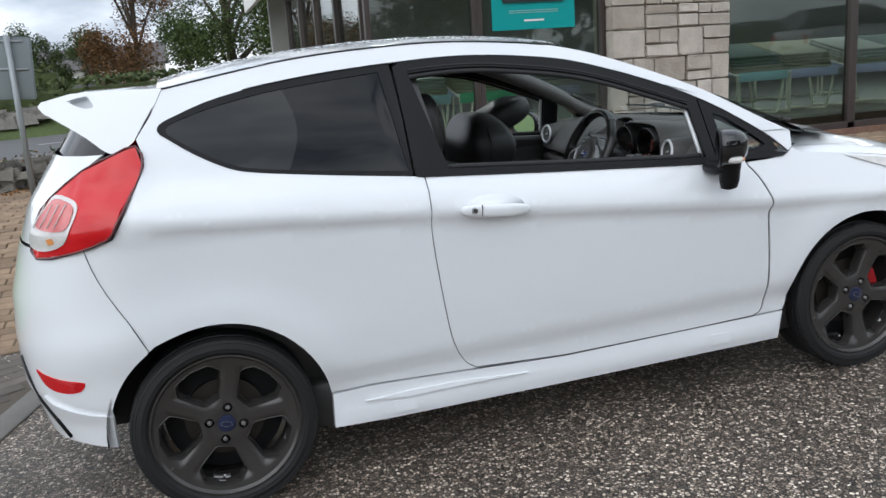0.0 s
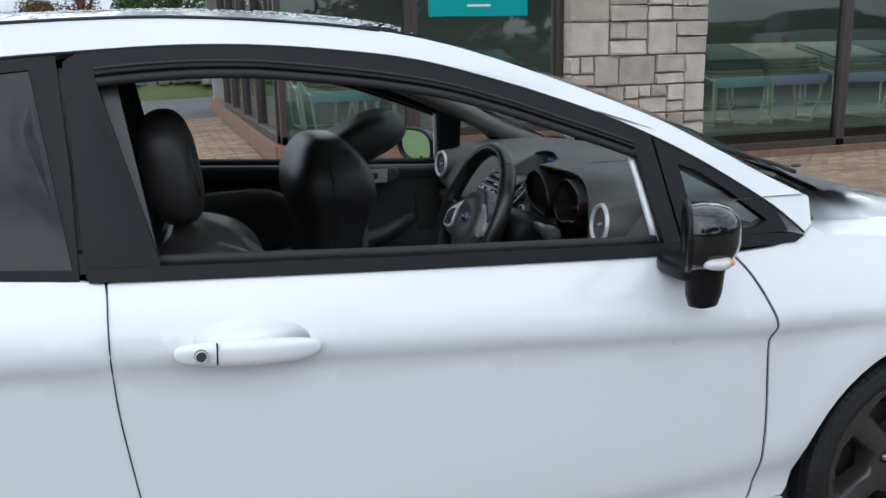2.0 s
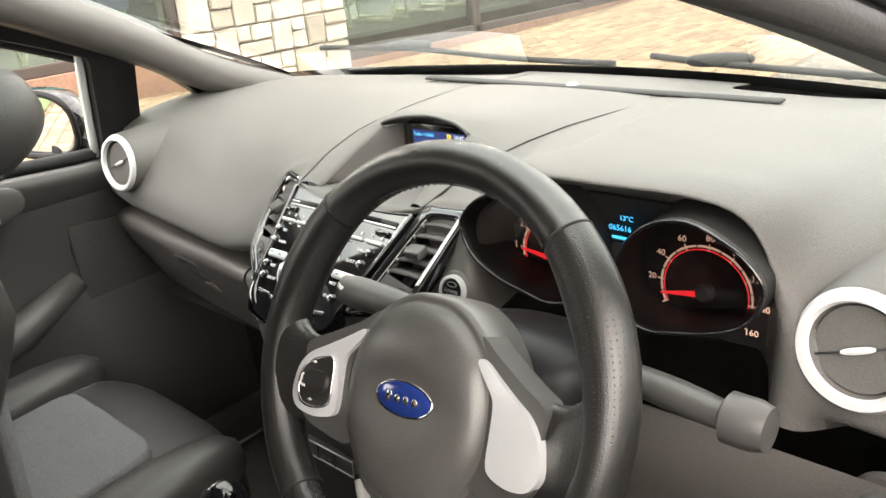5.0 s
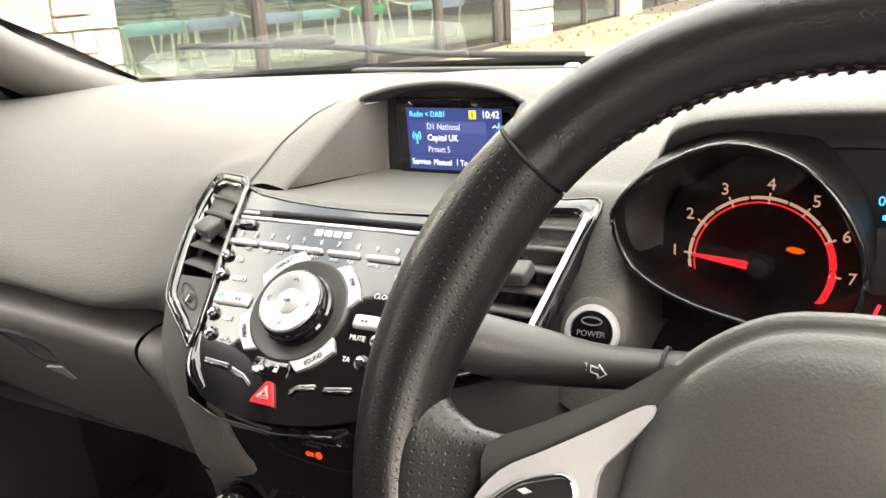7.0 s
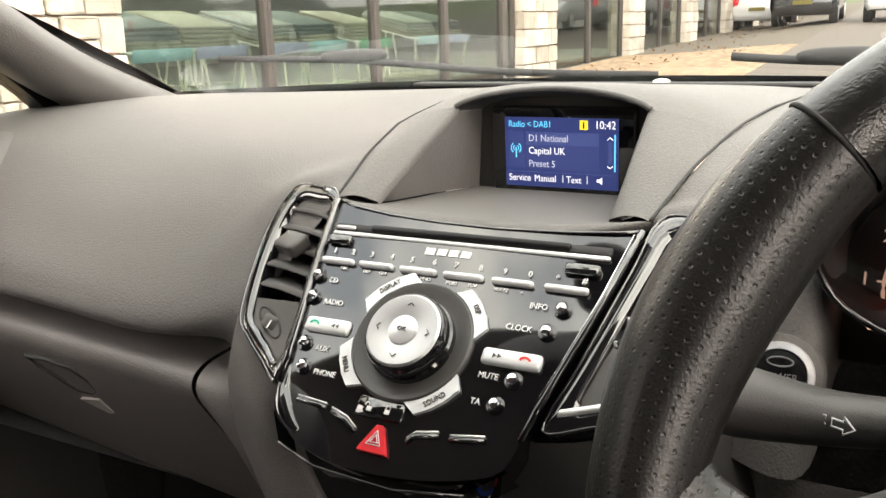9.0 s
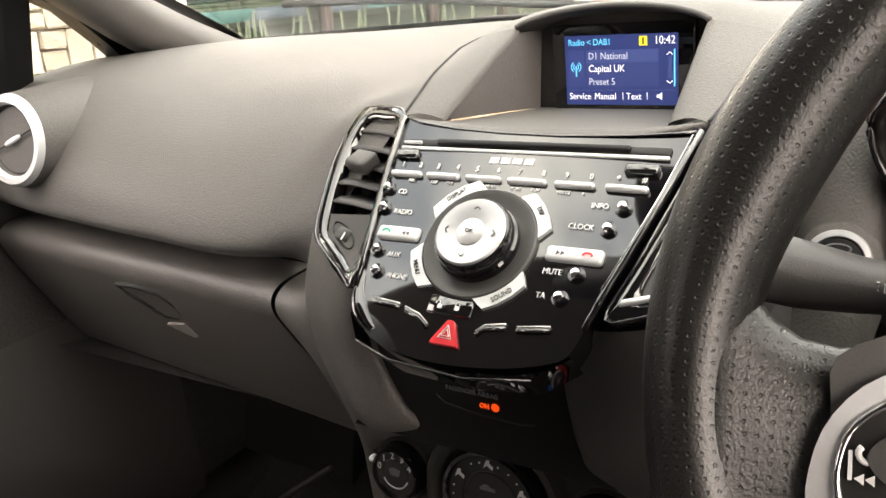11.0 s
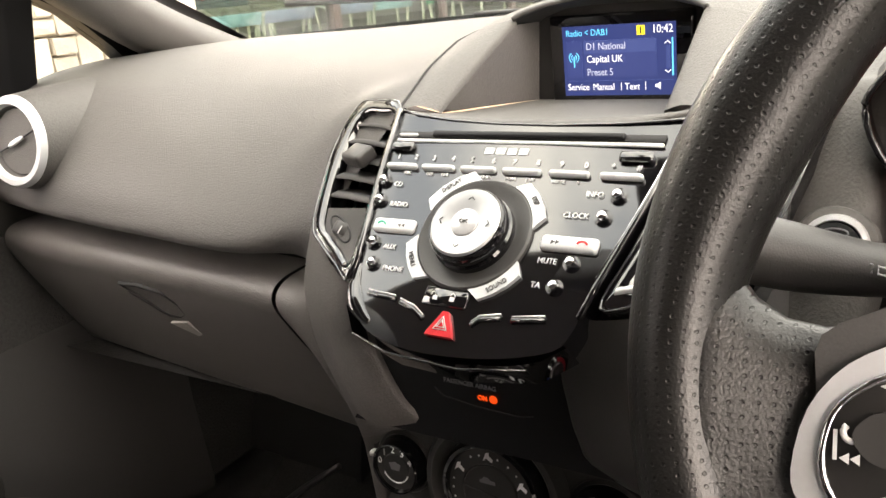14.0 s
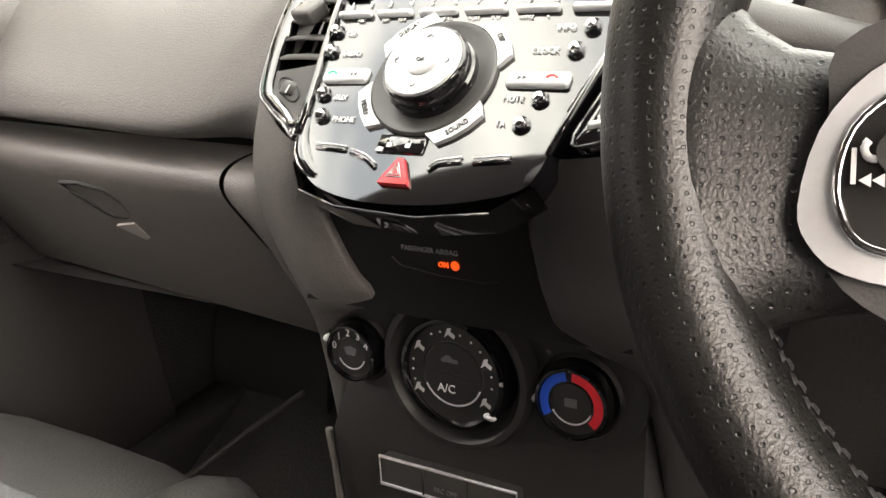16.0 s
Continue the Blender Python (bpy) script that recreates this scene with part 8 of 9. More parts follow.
M["shopwall"] = mat("shop_wall", (0.30, 0.30, 0.28), 0.8, tone=0.2, tone_size=1.0)
M["teal"] = mat("teal_poster", (0.0, 0.30, 0.29), 0.5, tone=0.05)
M["cream"] = mat("cream_steel_tube", (0.78, 0.76, 0.62), 0.4, tone=0.1)
M["carpet_a"] = mat("green_grey_carpet", (0.100, 0.125, 0.120), 0.95, grain=0.4, grain_size=0.02, tone=0.2)
M["carpet_b"] = mat("fawn_carpet", (0.28, 0.26, 0.20), 0.95, grain=0.4, grain_size=0.02, tone=0.2)
M["carpet_c"] = mat("grey_carpet", (0.30, 0.30, 0.285), 0.95, grain=0.4, grain_size=0.02, tone=0.2)
M["card_b"] = mat("pale_blue_card", (0.42, 0.66, 0.74), 0.5, tone=0.08)
M["card_l"] = mat("lilac_card", (0.48, 0.48, 0.70), 0.5, tone=0.08)
M["card_g"] = mat("green_card", (0.10, 0.50, 0.25), 0.5, tone=0.08)
M["tarmac"] = mat("grey_tarmac", (0.105, 0.105, 0.105), 0.8, grain=0.35, grain_size=0.02, tone=0.2, tone_size=1.5, bump=0.3)
M["grass"] = mat("rough_grass", (0.070, 0.095, 0.028), 0.9, grain=0.5, grain_size=0.05, tone=0.4, tone_size=1.2, bump=0.6)
M["bark"] = mat("tree_bark", (0.075, 0.058, 0.045), 0.9, grain=0.4, grain_size=0.05, tone=0.3, bump=0.6)
M["leaf_green"] = island_material("green_leaves", (0.030, 0.050, 0.014), (0.095, 0.125, 0.036), 0.7)
M["leaf_autumn"] = island_material("autumn_leaves", (0.075, 0.040, 0.018), (0.20, 0.105, 0.040), 0.7)
M["leaf_hedge"] = island_material("hedge_leaves", (0.030, 0.045, 0.014), (0.085, 0.105, 0.035), 0.7)
M["leaf_fall"] = island_material("fallen_leaves", (0.10, 0.048, 0.018), (0.24, 0.120, 0.040), 0.8)
M["galv"] = mat("galvanised_steel", (0.30, 0.32, 0.33), 0.5, metal=0.5, grain=0.2, tone=0.15)
M["signback"] = mat("grey_sign_back", (0.20, 0.23, 0.24), 0.55, grain=0.1, tone=0.1)
M["rubble"] = island_material("rubble_stone", (0.10, 0.095, 0.085), (0.26, 0.245, 0.215), 0.9)
M["lawn"] = mat("cut_grass", (0.085, 0.150, 0.030), 0.9, grain=0.5, grain_size=0.03, tone=0.3, tone_size=0.8, bump=0.6)
M["kerb"] = mat("weathered_kerb", (0.155, 0.145, 0.130), 0.85, grain=0.3, grain_size=0.006, tone=0.3, tone_size=0.15, bump=0.4)
M["paver_old"] = island_material("worn_pavers", (0.090, 0.078, 0.068), (0.150, 0.130, 0.112), 0.85)
M["line"] = mat("road_line", (0.62, 0.62, 0.60), 0.7, tone=0.25, tone_size=0.2)
M["roof_t"] = mat("slate_roof", (0.11, 0.10, 0.10), 0.8, grain=0.3, grain_size=0.1, tone=0.2)
M["render_w"] = mat("pale_render", (0.50, 0.47, 0.43), 0.85, tone=0.15)

# ground: one sheet, fine near the car, out to the horizon
xs = [-900, -300, -90, -40, -20] + list(np.linspace(-12, 42, 55)) + [60, 100, 300, 900]
ys = [-900, -300, -90, -40, -20, -10, -6, -3, 0, 1.0] + list(np.linspace(1.5, 6.5, 14)) + [8, 12, 20, 40, 90, 300, 900]
tagged(part("ground", loft([[Vector((x, y, ground_z(x, y) - 0.012)) for x in xs] for y in ys]), "grass", None, smooth=True), "rough ground reaching to the horizon", "ground", kind="structure")


def sheet(name, label, x0, x1, y0, y1, lift, material, nx=20, ny=20, cat="ground"):
    return tagged(part(name, loft([[Vector((x, y, ground_z(x, y) + lift)) for x in np.linspace(x0, x1, nx)] for y in np.linspace(y0, y1, ny)]), material, None), label, cat, kind="structure")


sheet("forecourt", "wet brown stone-chip asphalt forecourt", -14, 9.0, -14, 1.55, 0.0, "chips", 24, 16, "forecourt")
pav = sheet("pavement", "block paving of brown bricks with sandy joints", -9, 60, 1.55, 12.0, -0.004, "paver_bed", 110, 24, "pavement")
sheet("car_park", "tan block-paved lane strewn with leaves", 9.0, 90, -14, 1.55, 0.0, "paver_far", 40, 10, "lane")
road = sheet("road", "grey tarmac road behind the low wall", -60, 12, 12.0, 19.5, 0.004, "tarmac", 30, 8, "road")
for i in range(14):
    x = -58 + i * 5
    part("road_line", loft([[Vector((xx, y, ground_z(xx, y) + 0.010)) for xx in (x, x + 3)] for y in (15.6, 15.72)]), "line", road)

# paving bricks with real joints
brng = random.Random(3)
near_m = raw(*(lambda b: ([v.co.copy() for v in b.verts], [tuple(v.index for v in f.verts) for f in b.faces]))((lambda b: (b.verts.index_update(), b)[1])(box_bm(0.202, 0.099, 0.03, 0.006, 1))))
near_m.materials.append(M["paver_one"])
bv, bf = [], []
cube = box_bm(0.202, 0.099, 0.03, 0.006, 1)
cube.verts.index_update()
cv, cf = [v.co.copy() for v in cube.verts], [tuple(v.index for v in f.verts) for f in cube.faces]
cube.free()
count = 0
for j in range(96):
    for i in range(150):
        x, y = -7 + i * 0.21 + (0.105 if j % 2 else 0), 1.62 + j * 0.107
        if x > 1.78 and y > 4.85 or x > 19:
            continue
        z = ground_z(x, y) - 0.006 + brng.uniform(-0.003, 0.003)
        m_ = Matrix.Translation((x, y, z)) @ pose(0, 0, 0, math.degrees(math.atan2(ground_z(x, y + 0.1) - ground_z(x, y - 0.1), 0.2)), brng.uniform(-0.8, 0.8), brng.uniform(-1.2, 1.2))
        if -0.4 < x < 2.0 and 3.3 < y < 4.85 and count < 290:
            ob = new("brick", near_m)
            ob.parent = pav
            ob.matrix_local = m_
            count += 1
            continue
        k = len(bv)
        bv += [m_ @ v for v in cv]
        bf += [tuple(k + q for q in f) for f in cf]
paving_rest = part("paving_bricks", raw(bv, bf), "paver", pav, smooth=False)
paving_rest["kind"] = "stuff"

sheet("lawn", "cut green grass beside the paving", -14, -2.1, 1.9, 5.9, 0.035, "lawn", 14, 10, "lawn")

# paved apron behind the car, edged by flush kerb stones
apron = tagged(part("apron", loft([[Vector((-0.88 + 0.292 * (y - 0.37) - dx, y, 0.0035)) for dx in (0.02, 1.5, 5.0)] for y in np.linspace(-4.0, 1.56, 12)]), "paver_bed", None), "worn brown block paving behind the car", "pavement", kind="structure")
turn_a = math.atan2(0.28, 0.96)
to_line = Matrix.Translation((-0.88, 0.37, 0)) @ Matrix.Rotation(-turn_a, 4, "Z")
for k in range(7):
    part("kerb_stone", box_bm(0.145, 0.895, 0.05, 0.008, 2, to_line @ Matrix.Translation((-0.078, -3.6 + 0.9 * k, -0.014))), "kerb", apron, "weathered grey kerb stone" if k == 0 else "")
bv, bf = [], []
diag = Matrix.Rotation(radians(45), 4, "Z")
for j in range(-60, 61):
    for i in range(-34, 34):
        c = diag @ Vector((i * 0.208 + (0.104 if j % 2 else 0), j * 0.105, 0))
        if -4.6 < c.x < -0.23 and -4.0 < (to_line @ c).y < 1.5:
            m_ = to_line @ Matrix.Translation((c.x, c.y, -0.006 + brng.uniform(-0.003, 0.003))) @ diag @ pose(0, 0, 0, brng.uniform(-0.8, 0.8), brng.uniform(-0.8, 0.8), brng.uniform(-1.2, 1.2))
            k = len(bv)
            bv += [m_ @ v for v in cv]
            bf += [tuple(k + q for q in f) for f in cf]
part("paving_bricks", raw(bv, bf), "paver_old", apron, smooth=False)["kind"] = "stuff"

# ---- shop building ----
BF = Matrix.Translation((1.80, 5.0, 0.52)) @ pose(0, 0, 0, 0, 1.9, 0)
shop = thing("shop_building", "carpet shop with brown-framed windows and pale stone piers", "shop", at=BF)
LEN, TOPZ = 48.0, 3.4


def sbox(name, x0, x1, y0, y1, z0, z1, material, label="", parent=shop, bevel=0.006):
    ob = part(name, box_bm(x1 - x0, y1 - y0, z1 - z0, bevel, 1, pose((x0 + x1) / 2, (y0 + y1) / 2, (z0 + z1) / 2)), material, parent, label)
    ob.data.set_sharp_from_angle(angle=radians(35))
    return ob


sbox("shop_floor", 0.05, LEN, 0.10, 9.0, -0.10, -0.055, "shopfloor")
sbox("back_wall", 0.0, LEN, 9.0, 9.2, -0.3, TOPZ, "shopwall")
sbox("end_wall", LEN, LEN + 0.2, 0.0, 9.2, -0.5, TOPZ, "shopwall")
sbox("shop_ceiling", 0.0, LEN, 0.0, 9.2, TOPZ - 0.4, TOPZ - 0.3, "fascia_w")
sbox("flat_roof", -0.5, LEN + 0.3, -0.6, 9.4, TOPZ, TOPZ + 0.25, "roof_t", "dark flat roof")
sbox("fascia_board", -0.45, LEN, -0.45, -0.38, 2.55, TOPZ, "fascia_w", "white fascia board")
sbox("side_fascia", -0.45, -0.38, -0.45, 9.2, 2.05, TOPZ, "fascia_w")
sbox("soffit", -0.4, LEN, -0.4, 0.1, 2.50, 2.56, "fascia_w")
sbox("brick_plinth", -0.04, 2.62, -0.06, 0.14, -0.30, 0.07, "brickred", "brick plinth under the windows")
sbox("side_plinth", -0.06, 0.14, 0.0, 9.2, -0.30, 0.07, "brickred")
sbox("low_plinth", 4.07, LEN, -0.05, 0.14, -0.9, -0.26, "brickred")


def window(x0, x1, z0, z1, side=False):
    """A fixed shop window: frame of four bars and a pane."""
    place = (lambda a0, a1, b0, b1, c0, c1: (a0, a1, b0, b1, c0, c1)) if not side else (lambda a0, a1, b0, b1, c0, c1: (b0, b1, a0, a1, c0, c1))
    fr = sbox("window_frame", *place(x0, x1, -0.02, 0.08, z0, z0 + 0.075), "bronze", "brown window frame")
    for a, b, c, d in ((x0, x0 + 0.055, z0, z1), (x1 - 0.055, x1, z0, z1), (x0, x1, z1 - 0.07, z1)):
        sbox("frame_bar", *place(a, b, -0.02, 0.08, c, d), "bronze", parent=fr)
    p = sbox("pane", *place(x0 + 0.05, x1 - 0.05, 0.03, 0.04, z0 + 0.07, z1 - 0.06), "shop", parent=fr, bevel=0)
    p.visible_shadow = False


for a, b in ((0.0, 1.17), (1.17, 2.62)):
    window(a, b, 0.07, 2.5)
for a, b in ((4.07, 5.88), (5.88, 7.75), (7.75, 9.4), (9.4, 11.2)):
    window(a, b, -0.26, 2.5)
px = [(11.6, 13.0), (17.2, 18.4), (22.4, 23.8), (27.8, 29.2), (33.4, 34.8), (39.0, 40.4)]
for (a0, a1), (b0, b1) in zip(px, px[1:]):
    mid = (a1 + b0) / 2
    window(a1, mid, -0.26, 2.5)
    window(mid, b0, -0.26, 2.5)
window(11.2, 11.6, -0.26, 2.5)
for k in range(4):
    window(0.14 + k * 1.5, 0.14 + k * 1.5 + 1.5, 0.07, 2.05, True)
# stone piers of coursed blocks
srng = random.Random(11)


def pier(x0, x1, fine):
    core = sbox("stone_pier", x0 + 0.02, x1 - 0.02, -0.12, 0.30, -0.9, 2.55, "mortar", "pier of squared pale limestone")
    z = -0.30 if fine else -0.8
    while z < 2.5:
        h = srng.uniform(0.21, 0.31) if fine else 0.26
        x = x0
        while x < x1 - 0.03:
            w_ = min(srng.choice((0.15, 0.19, 0.25, 0.31, 0.40)) if fine else srng.choice((0.3, 0.5)), x1 - x)
            if x1 - x - w_ < 0.13:
                w_ = x1 - x
            cut, luck = srng.uniform(0.38, 0.64), srng.random()
            cells = [(x, w_, z, h)]
            if fine and luck < 0.42:
                cells = [(x, w_, z, h * cut), (x, w_, z + h * cut, h * (1 - cut))]
            elif fine and luck < 0.62 and w_ > 0.24:
                cells = [(x, w_, z, h * cut), (x, w_ * 0.42, z + h * cut, h * (1 - cut)), (x + w_ * 0.42, w_ * 0.58, z + h * cut, h * (1 - cut))]
            for xx, ww, zz, hh in cells:
                bm = box_bm(ww - 0.016, 0.16, hh - 0.016, 0.012, 2)
                for v in bm.verts:
                    v.co += Vector((srng.uniform(-0.006, 0.006), srng.uniform(-0.009, 0.009), srng.uniform(-0.006, 0.006)))
                bm.transform(pose(xx + ww / 2, -0.075 - srng.uniform(0.0, 0.022), zz + hh / 2))
                part("stone", bm, "stone", core, smooth=False)
            x += w_
        z += h


pier(2.62, 4.07, True)
for i, (a, b) in enumerate(px):
    pier(a, b, False)
# poster in the window
poster = tagged(part("poster", box_bm(0.93, 0.006, 0.62, 0, 1, BF @ pose(1.79, -0.03, 1.42)), "teal", None, smooth=False), "teal poster with a dark panel on shop window", "poster")
part("poster_panel", box_bm(0.70, 0.004, 0.24, 0.02, 1, BF @ pose(1.79, -0.036, 1.50)), mat("poster_dark", (0.02, 0.03, 0.03), 0.5, tone=0.05), poster, smooth=False)
part("poster_bar", box_bm(0.22, 0.004, 0.018, 0, 1, BF @ pose(1.79, -0.036, 1.20)), "print", poster, smooth=False)
for k in range(2):
    part("poster_bar", box_bm(0.55, 0.004, 0.008, 0, 1, BF @ pose(1.79, -0.036, 1.30 - 0.02 * k)), mat("poster_pale", (0.25, 0.5, 0.48), 0.6, tone=0.05), poster, smooth=False)


def display_stand(x, y, carpet, card, turn=0.0, w_=0.72):
    """A tube-legged stand with a stack of carpet samples and a card along its edge."""
    root = thing("carpet_stand", "cream tube-legged stand stacked with carpet samples", "display stand", "carpet stands in the shop", at=BF @ pose(x, y, -0.055, 0, 0, turn))
    for sx in (-1, 1):
        loop = [(sx * (w_ / 2 - 0.03), -0.42, 0.50), (sx * (w_ / 2 - 0.05), -0.40, 0.25), (sx * (w_ / 2 - 0.09), -0.36, 0.04), (sx * (w_ / 2 - 0.10), -0.30, 0.014), (sx * (w_ / 2 - 0.10), 0.30, 0.014), (sx * (w_ / 2 - 0.09), 0.36, 0.04), (sx * (w_ / 2 - 0.05), 0.42, 0.60), (sx * (w_ / 2 - 0.04), 0.43, 0.70)]
        part("leg", tube(smooth_path(loop, 4), 0.016, 8), "cream", root)
    part("crossbar", tube([(-w_ / 2 + 0.1, 0.0, 0.014), (w_ / 2 - 0.1, 0.0, 0.014)], 0.014, 8), "cream", root)
    tilt = 14
    part("board", box_bm(w_, 0.92, 0.02, 0.004, 1, pose(0, 0, 0.60, tilt, 0, 0)), "fascia_w", root)
    srn = random.Random(int(x * 100) + 7)
    for k in range(5):
        part("carpet_sample", box_bm(w_ - 0.02, 0.80 - 0.03 * k + srn.uniform(-0.02, 0.02), 0.036, 0.012, 2, pose(srn.uniform(-0.008, 0.008), 0.03 + 0.01 * k, 0.60, tilt, 0, 0) @ pose(0, 0, 0.03 + 0.038 * k, 0, 0, srn.uniform(-1.5, 1.5))), carpet if k > 1 else "carpet_b", root)
    part("edge_card", box_bm(w_ - 0.03, 0.006, 0.11, 0.002, 1, pose(0, -0.475, 0.475, 10, 0, 0)), card, root, "coloured card strip")
    return root


stands = ((4.93, 0.85, "carpet_a", "card_b"), (5.67, 0.85, "carpet_b", "card_l"), (6.62, 0.85, "carpet_c", "card_l"), (7.36, 0.85, "carpet_a", "card_b"), (8.25, 0.8, "carpet_b", "card_g"), (9.6, 0.8, "carpet_c", "card_b"), (10.4, 0.8, "carpet_a", "card_l"),
          (0.75, 1.3, "carpet_c", "card_b"), (1.55, 1.3, "carpet_b", "card_g"), (2.35, 1.3, "carpet_a", "card_l"), (0.9, 3.2, "carpet_c", "card_b"), (1.7, 3.2, "carpet_b", "card_l"), (4.9, 2.9, "carpet_c", "card_b"), (5.8, 2.9, "carpet_b", "card_l"), (6.7, 2.9, "carpet_a", "card_b"), (7.9, 2.9, "carpet_b", "card_l"))
for s_ in stands:
    display_stand(*s_)
# unseen lamps added under the ceiling to brighten the shop inside
for lx in (1.2, 4.6, 7.0, 9.6, 14.0, 20.0):
    cl = thing("ceiling_light", "added white fill light above the stands, out of view", "ceiling light", "shop ceiling lights", at=BF @ pose(lx, 2.2, TOPZ - 0.42))
    part("diffuser", box_bm(1.4, 0.3, 0.03, 0.005, 1), lit("fill_white_%d" % int(lx), (1.0, 0.97, 0.9), 26.0), cl)

# ---- plants ----
def leaf_cloud(name, blobs, n, size, material, parent, seed, squash=1.0):
    rn = random.Random(seed)
    v, f = [], []
    for c, r in blobs:
        for _ in range(n):
            d = Vector((rn.gauss(0, 1), rn.gauss(0, 1), rn.gauss(0, 1))).normalized() * (r * rn.uniform(0.45, 1.05))
            d.z *= squash
            p = Vector(c) + d
            a = Vector((rn.uniform(-1, 1), rn.uniform(-1, 1), rn.uniform(-0.6, 0.6))).normalized() * size * rn.uniform(0.6, 1.4)
            b = a.cross(Vector((rn.uniform(-1, 1), rn.uniform(-1, 1), rn.uniform(-1, 1)))).normalized() * size * rn.uniform(0.4, 0.8)
            k = len(v)
            v += [p - a, p - b * 0.8, p + a, p + b]
            f.append((k, k + 1, k + 2, k + 3))
    return part(name, raw(v, f), material, parent, smooth=False)


def tree(x, y, h, r, leaves, label, seed, n=220, fine=0.040):
    rn = random.Random(seed)
    z0 = ground_z(x, y)
    root = thing("tree", label, "tree", at=Matrix.Translation((x, y, z0)))
    part("trunk", tube(smooth_path([(0, 0, -0.1), (0.05 * h * 0.1, 0, h * 0.18), (0.0, 0.1, h * 0.38), (0.1, 0.05, h * 0.62)], 4), 0.2, 10, radii=[h * 0.030 * (1 - 0.75 * i / 12) for i in range(13)]), "bark", root)
    blobs = []
    for i in range(19):
        a, e = rn.uniform(0, 6.28), rn.uniform(0.0, 1.0)
        c = Vector((math.cos(a) * r * (1 - 0.45 * e) * rn.uniform(0.4, 0.95), math.sin(a) * r * (1 - 0.45 * e) * rn.uniform(0.4, 0.95), h * (0.20 + 0.70 * e)))
        part("limb", tube(smooth_path([(0, 0.05, h * (0.10 + 0.35 * e)), (c.x * 0.5, c.y * 0.5, c.z * 0.8), tuple(c)], 3), 0.05, 6, radii=[h * 0.010 * (1 - 0.85 * k / 6) for k in range(7)]), "bark", root)
        blobs.append((c, r * rn.uniform(0.28, 0.46)))
    leaf_cloud("crown", blobs, n, fine * r, leaves, root, seed)
    return root


for i, (x, y, h, r, lv, lb) in enumerate((
        (1.7, 26, 7.5, 2.2, "leaf_green", "tall green broadleaf tree with dense crown"), (4.2, 25, 7.0, 2.4, "leaf_green", "green broadleaf tree beside the road"), (-1.5, 33, 7.0, 2.35, "leaf_autumn", "autumn tree with thinning russet leaves"),
        (-8.6, 50, 5.0, 1.5, "leaf_green", "dark green distant tree"), (-6.9, 51, 4.9, 1.4, "leaf_green", "dark green distant tree"), (-4.9, 50, 4.7, 1.5, "leaf_green", "dark green distant tree"), (-15, 50, 5.2, 2.2, "leaf_green", "dark green distant tree"), (0.5, 46, 5.0, 1.8, "leaf_green", "dark green distant tree"), (-20, 55, 5.5, 2.4, "leaf_green", "dark green distant tree"),
        (-26, 48, 6, 2.8, "leaf_green", "dark green distant tree"), (-4, -24, 9, 4.5, "leaf_green", "green tree across the forecourt"), (3, -26, 10, 5, "leaf_green", "green tree across the forecourt"), (11, -25, 9, 4.5, "leaf_autumn", "autumn tree across the forecourt"),
        (19, -27, 10, 5, "leaf_green", "green tree across the forecourt"), (-13, -25, 9, 4.5, "leaf_green", "green tree across the forecourt"), (70, 9, 9, 4.5, "leaf_green", "green tree at the end of the lane"), (74, -2, 10, 5, "leaf_green", "green tree at the end of the lane"))):
    near = 20 < y < 40
    tree(x, y, h, r, lv, lb, 40 + i, (1000 if lv == "leaf_autumn" else 1700) if near else 480, 0.022 if near else 0.040)


def hedge(x0, x1, y0, y1, h, label, seed, n, size=0.10):
    root = thing("hedge", label, "hedge")
    rn = random.Random(seed)
    part("hedge_core", box_bm(abs(x1 - x0), max(abs(y1 - y0), 0.7), h * 0.86, 0.1, 2, Matrix.Translation(((x0 + x1) / 2, (y0 + y1) / 2, ground_z((x0 + x1) / 2, y0) + h * 0.43))), "leaf_hedge", root)
    v, f = [], []
    for _ in range(n):
        x, y = rn.uniform(x0, x1), rn.uniform(min(y0, y1) - 0.45, max(y0, y1) + 0.45)
        z = ground_z(x, y) + (h + rn.uniform(-0.1, 0.10) if rn.random() < 0.45 else rn.uniform(0.05, h))
        if z < ground_z(x, y) + h * 0.85 and rn.random() < 0.9:
            y = (min(y0, y1) - 0.42 - rn.uniform(0, 0.08)) if rn.random() < 0.5 else (max(y0, y1) + 0.42 + rn.uniform(0, 0.08))
        a = Vector((rn.uniform(-1, 1), rn.uniform(-1, 1), rn.uniform(-1, 1))).normalized() * size
        b = a.cross(Vector((rn.uniform(-1, 1), rn.uniform(-1, 1), rn.uniform(-1, 1)))).normalized() * size * 0.6
        k = len(v)
        p = Vector((x, y, z))
        v += [p - a, p - b, p + a, p + b]
        f.append((k, k + 1, k + 2, k + 3))
    part("hedge_leaves", raw(v, f), "leaf_hedge", root, smooth=False)


hedge(-40, 2.0, 20.8, 21.4, 1.25, "clipped green hedge beside the road", 5, 9000, 0.085)
hedge(-45, -6, 44, 45, 2.4, "tall dark hedge in the distance", 6, 4000, 0.16)
hedge(-30, 40, -19, -18.4, 1.4, "green hedge across the forecourt", 7, 7000, 0.10)

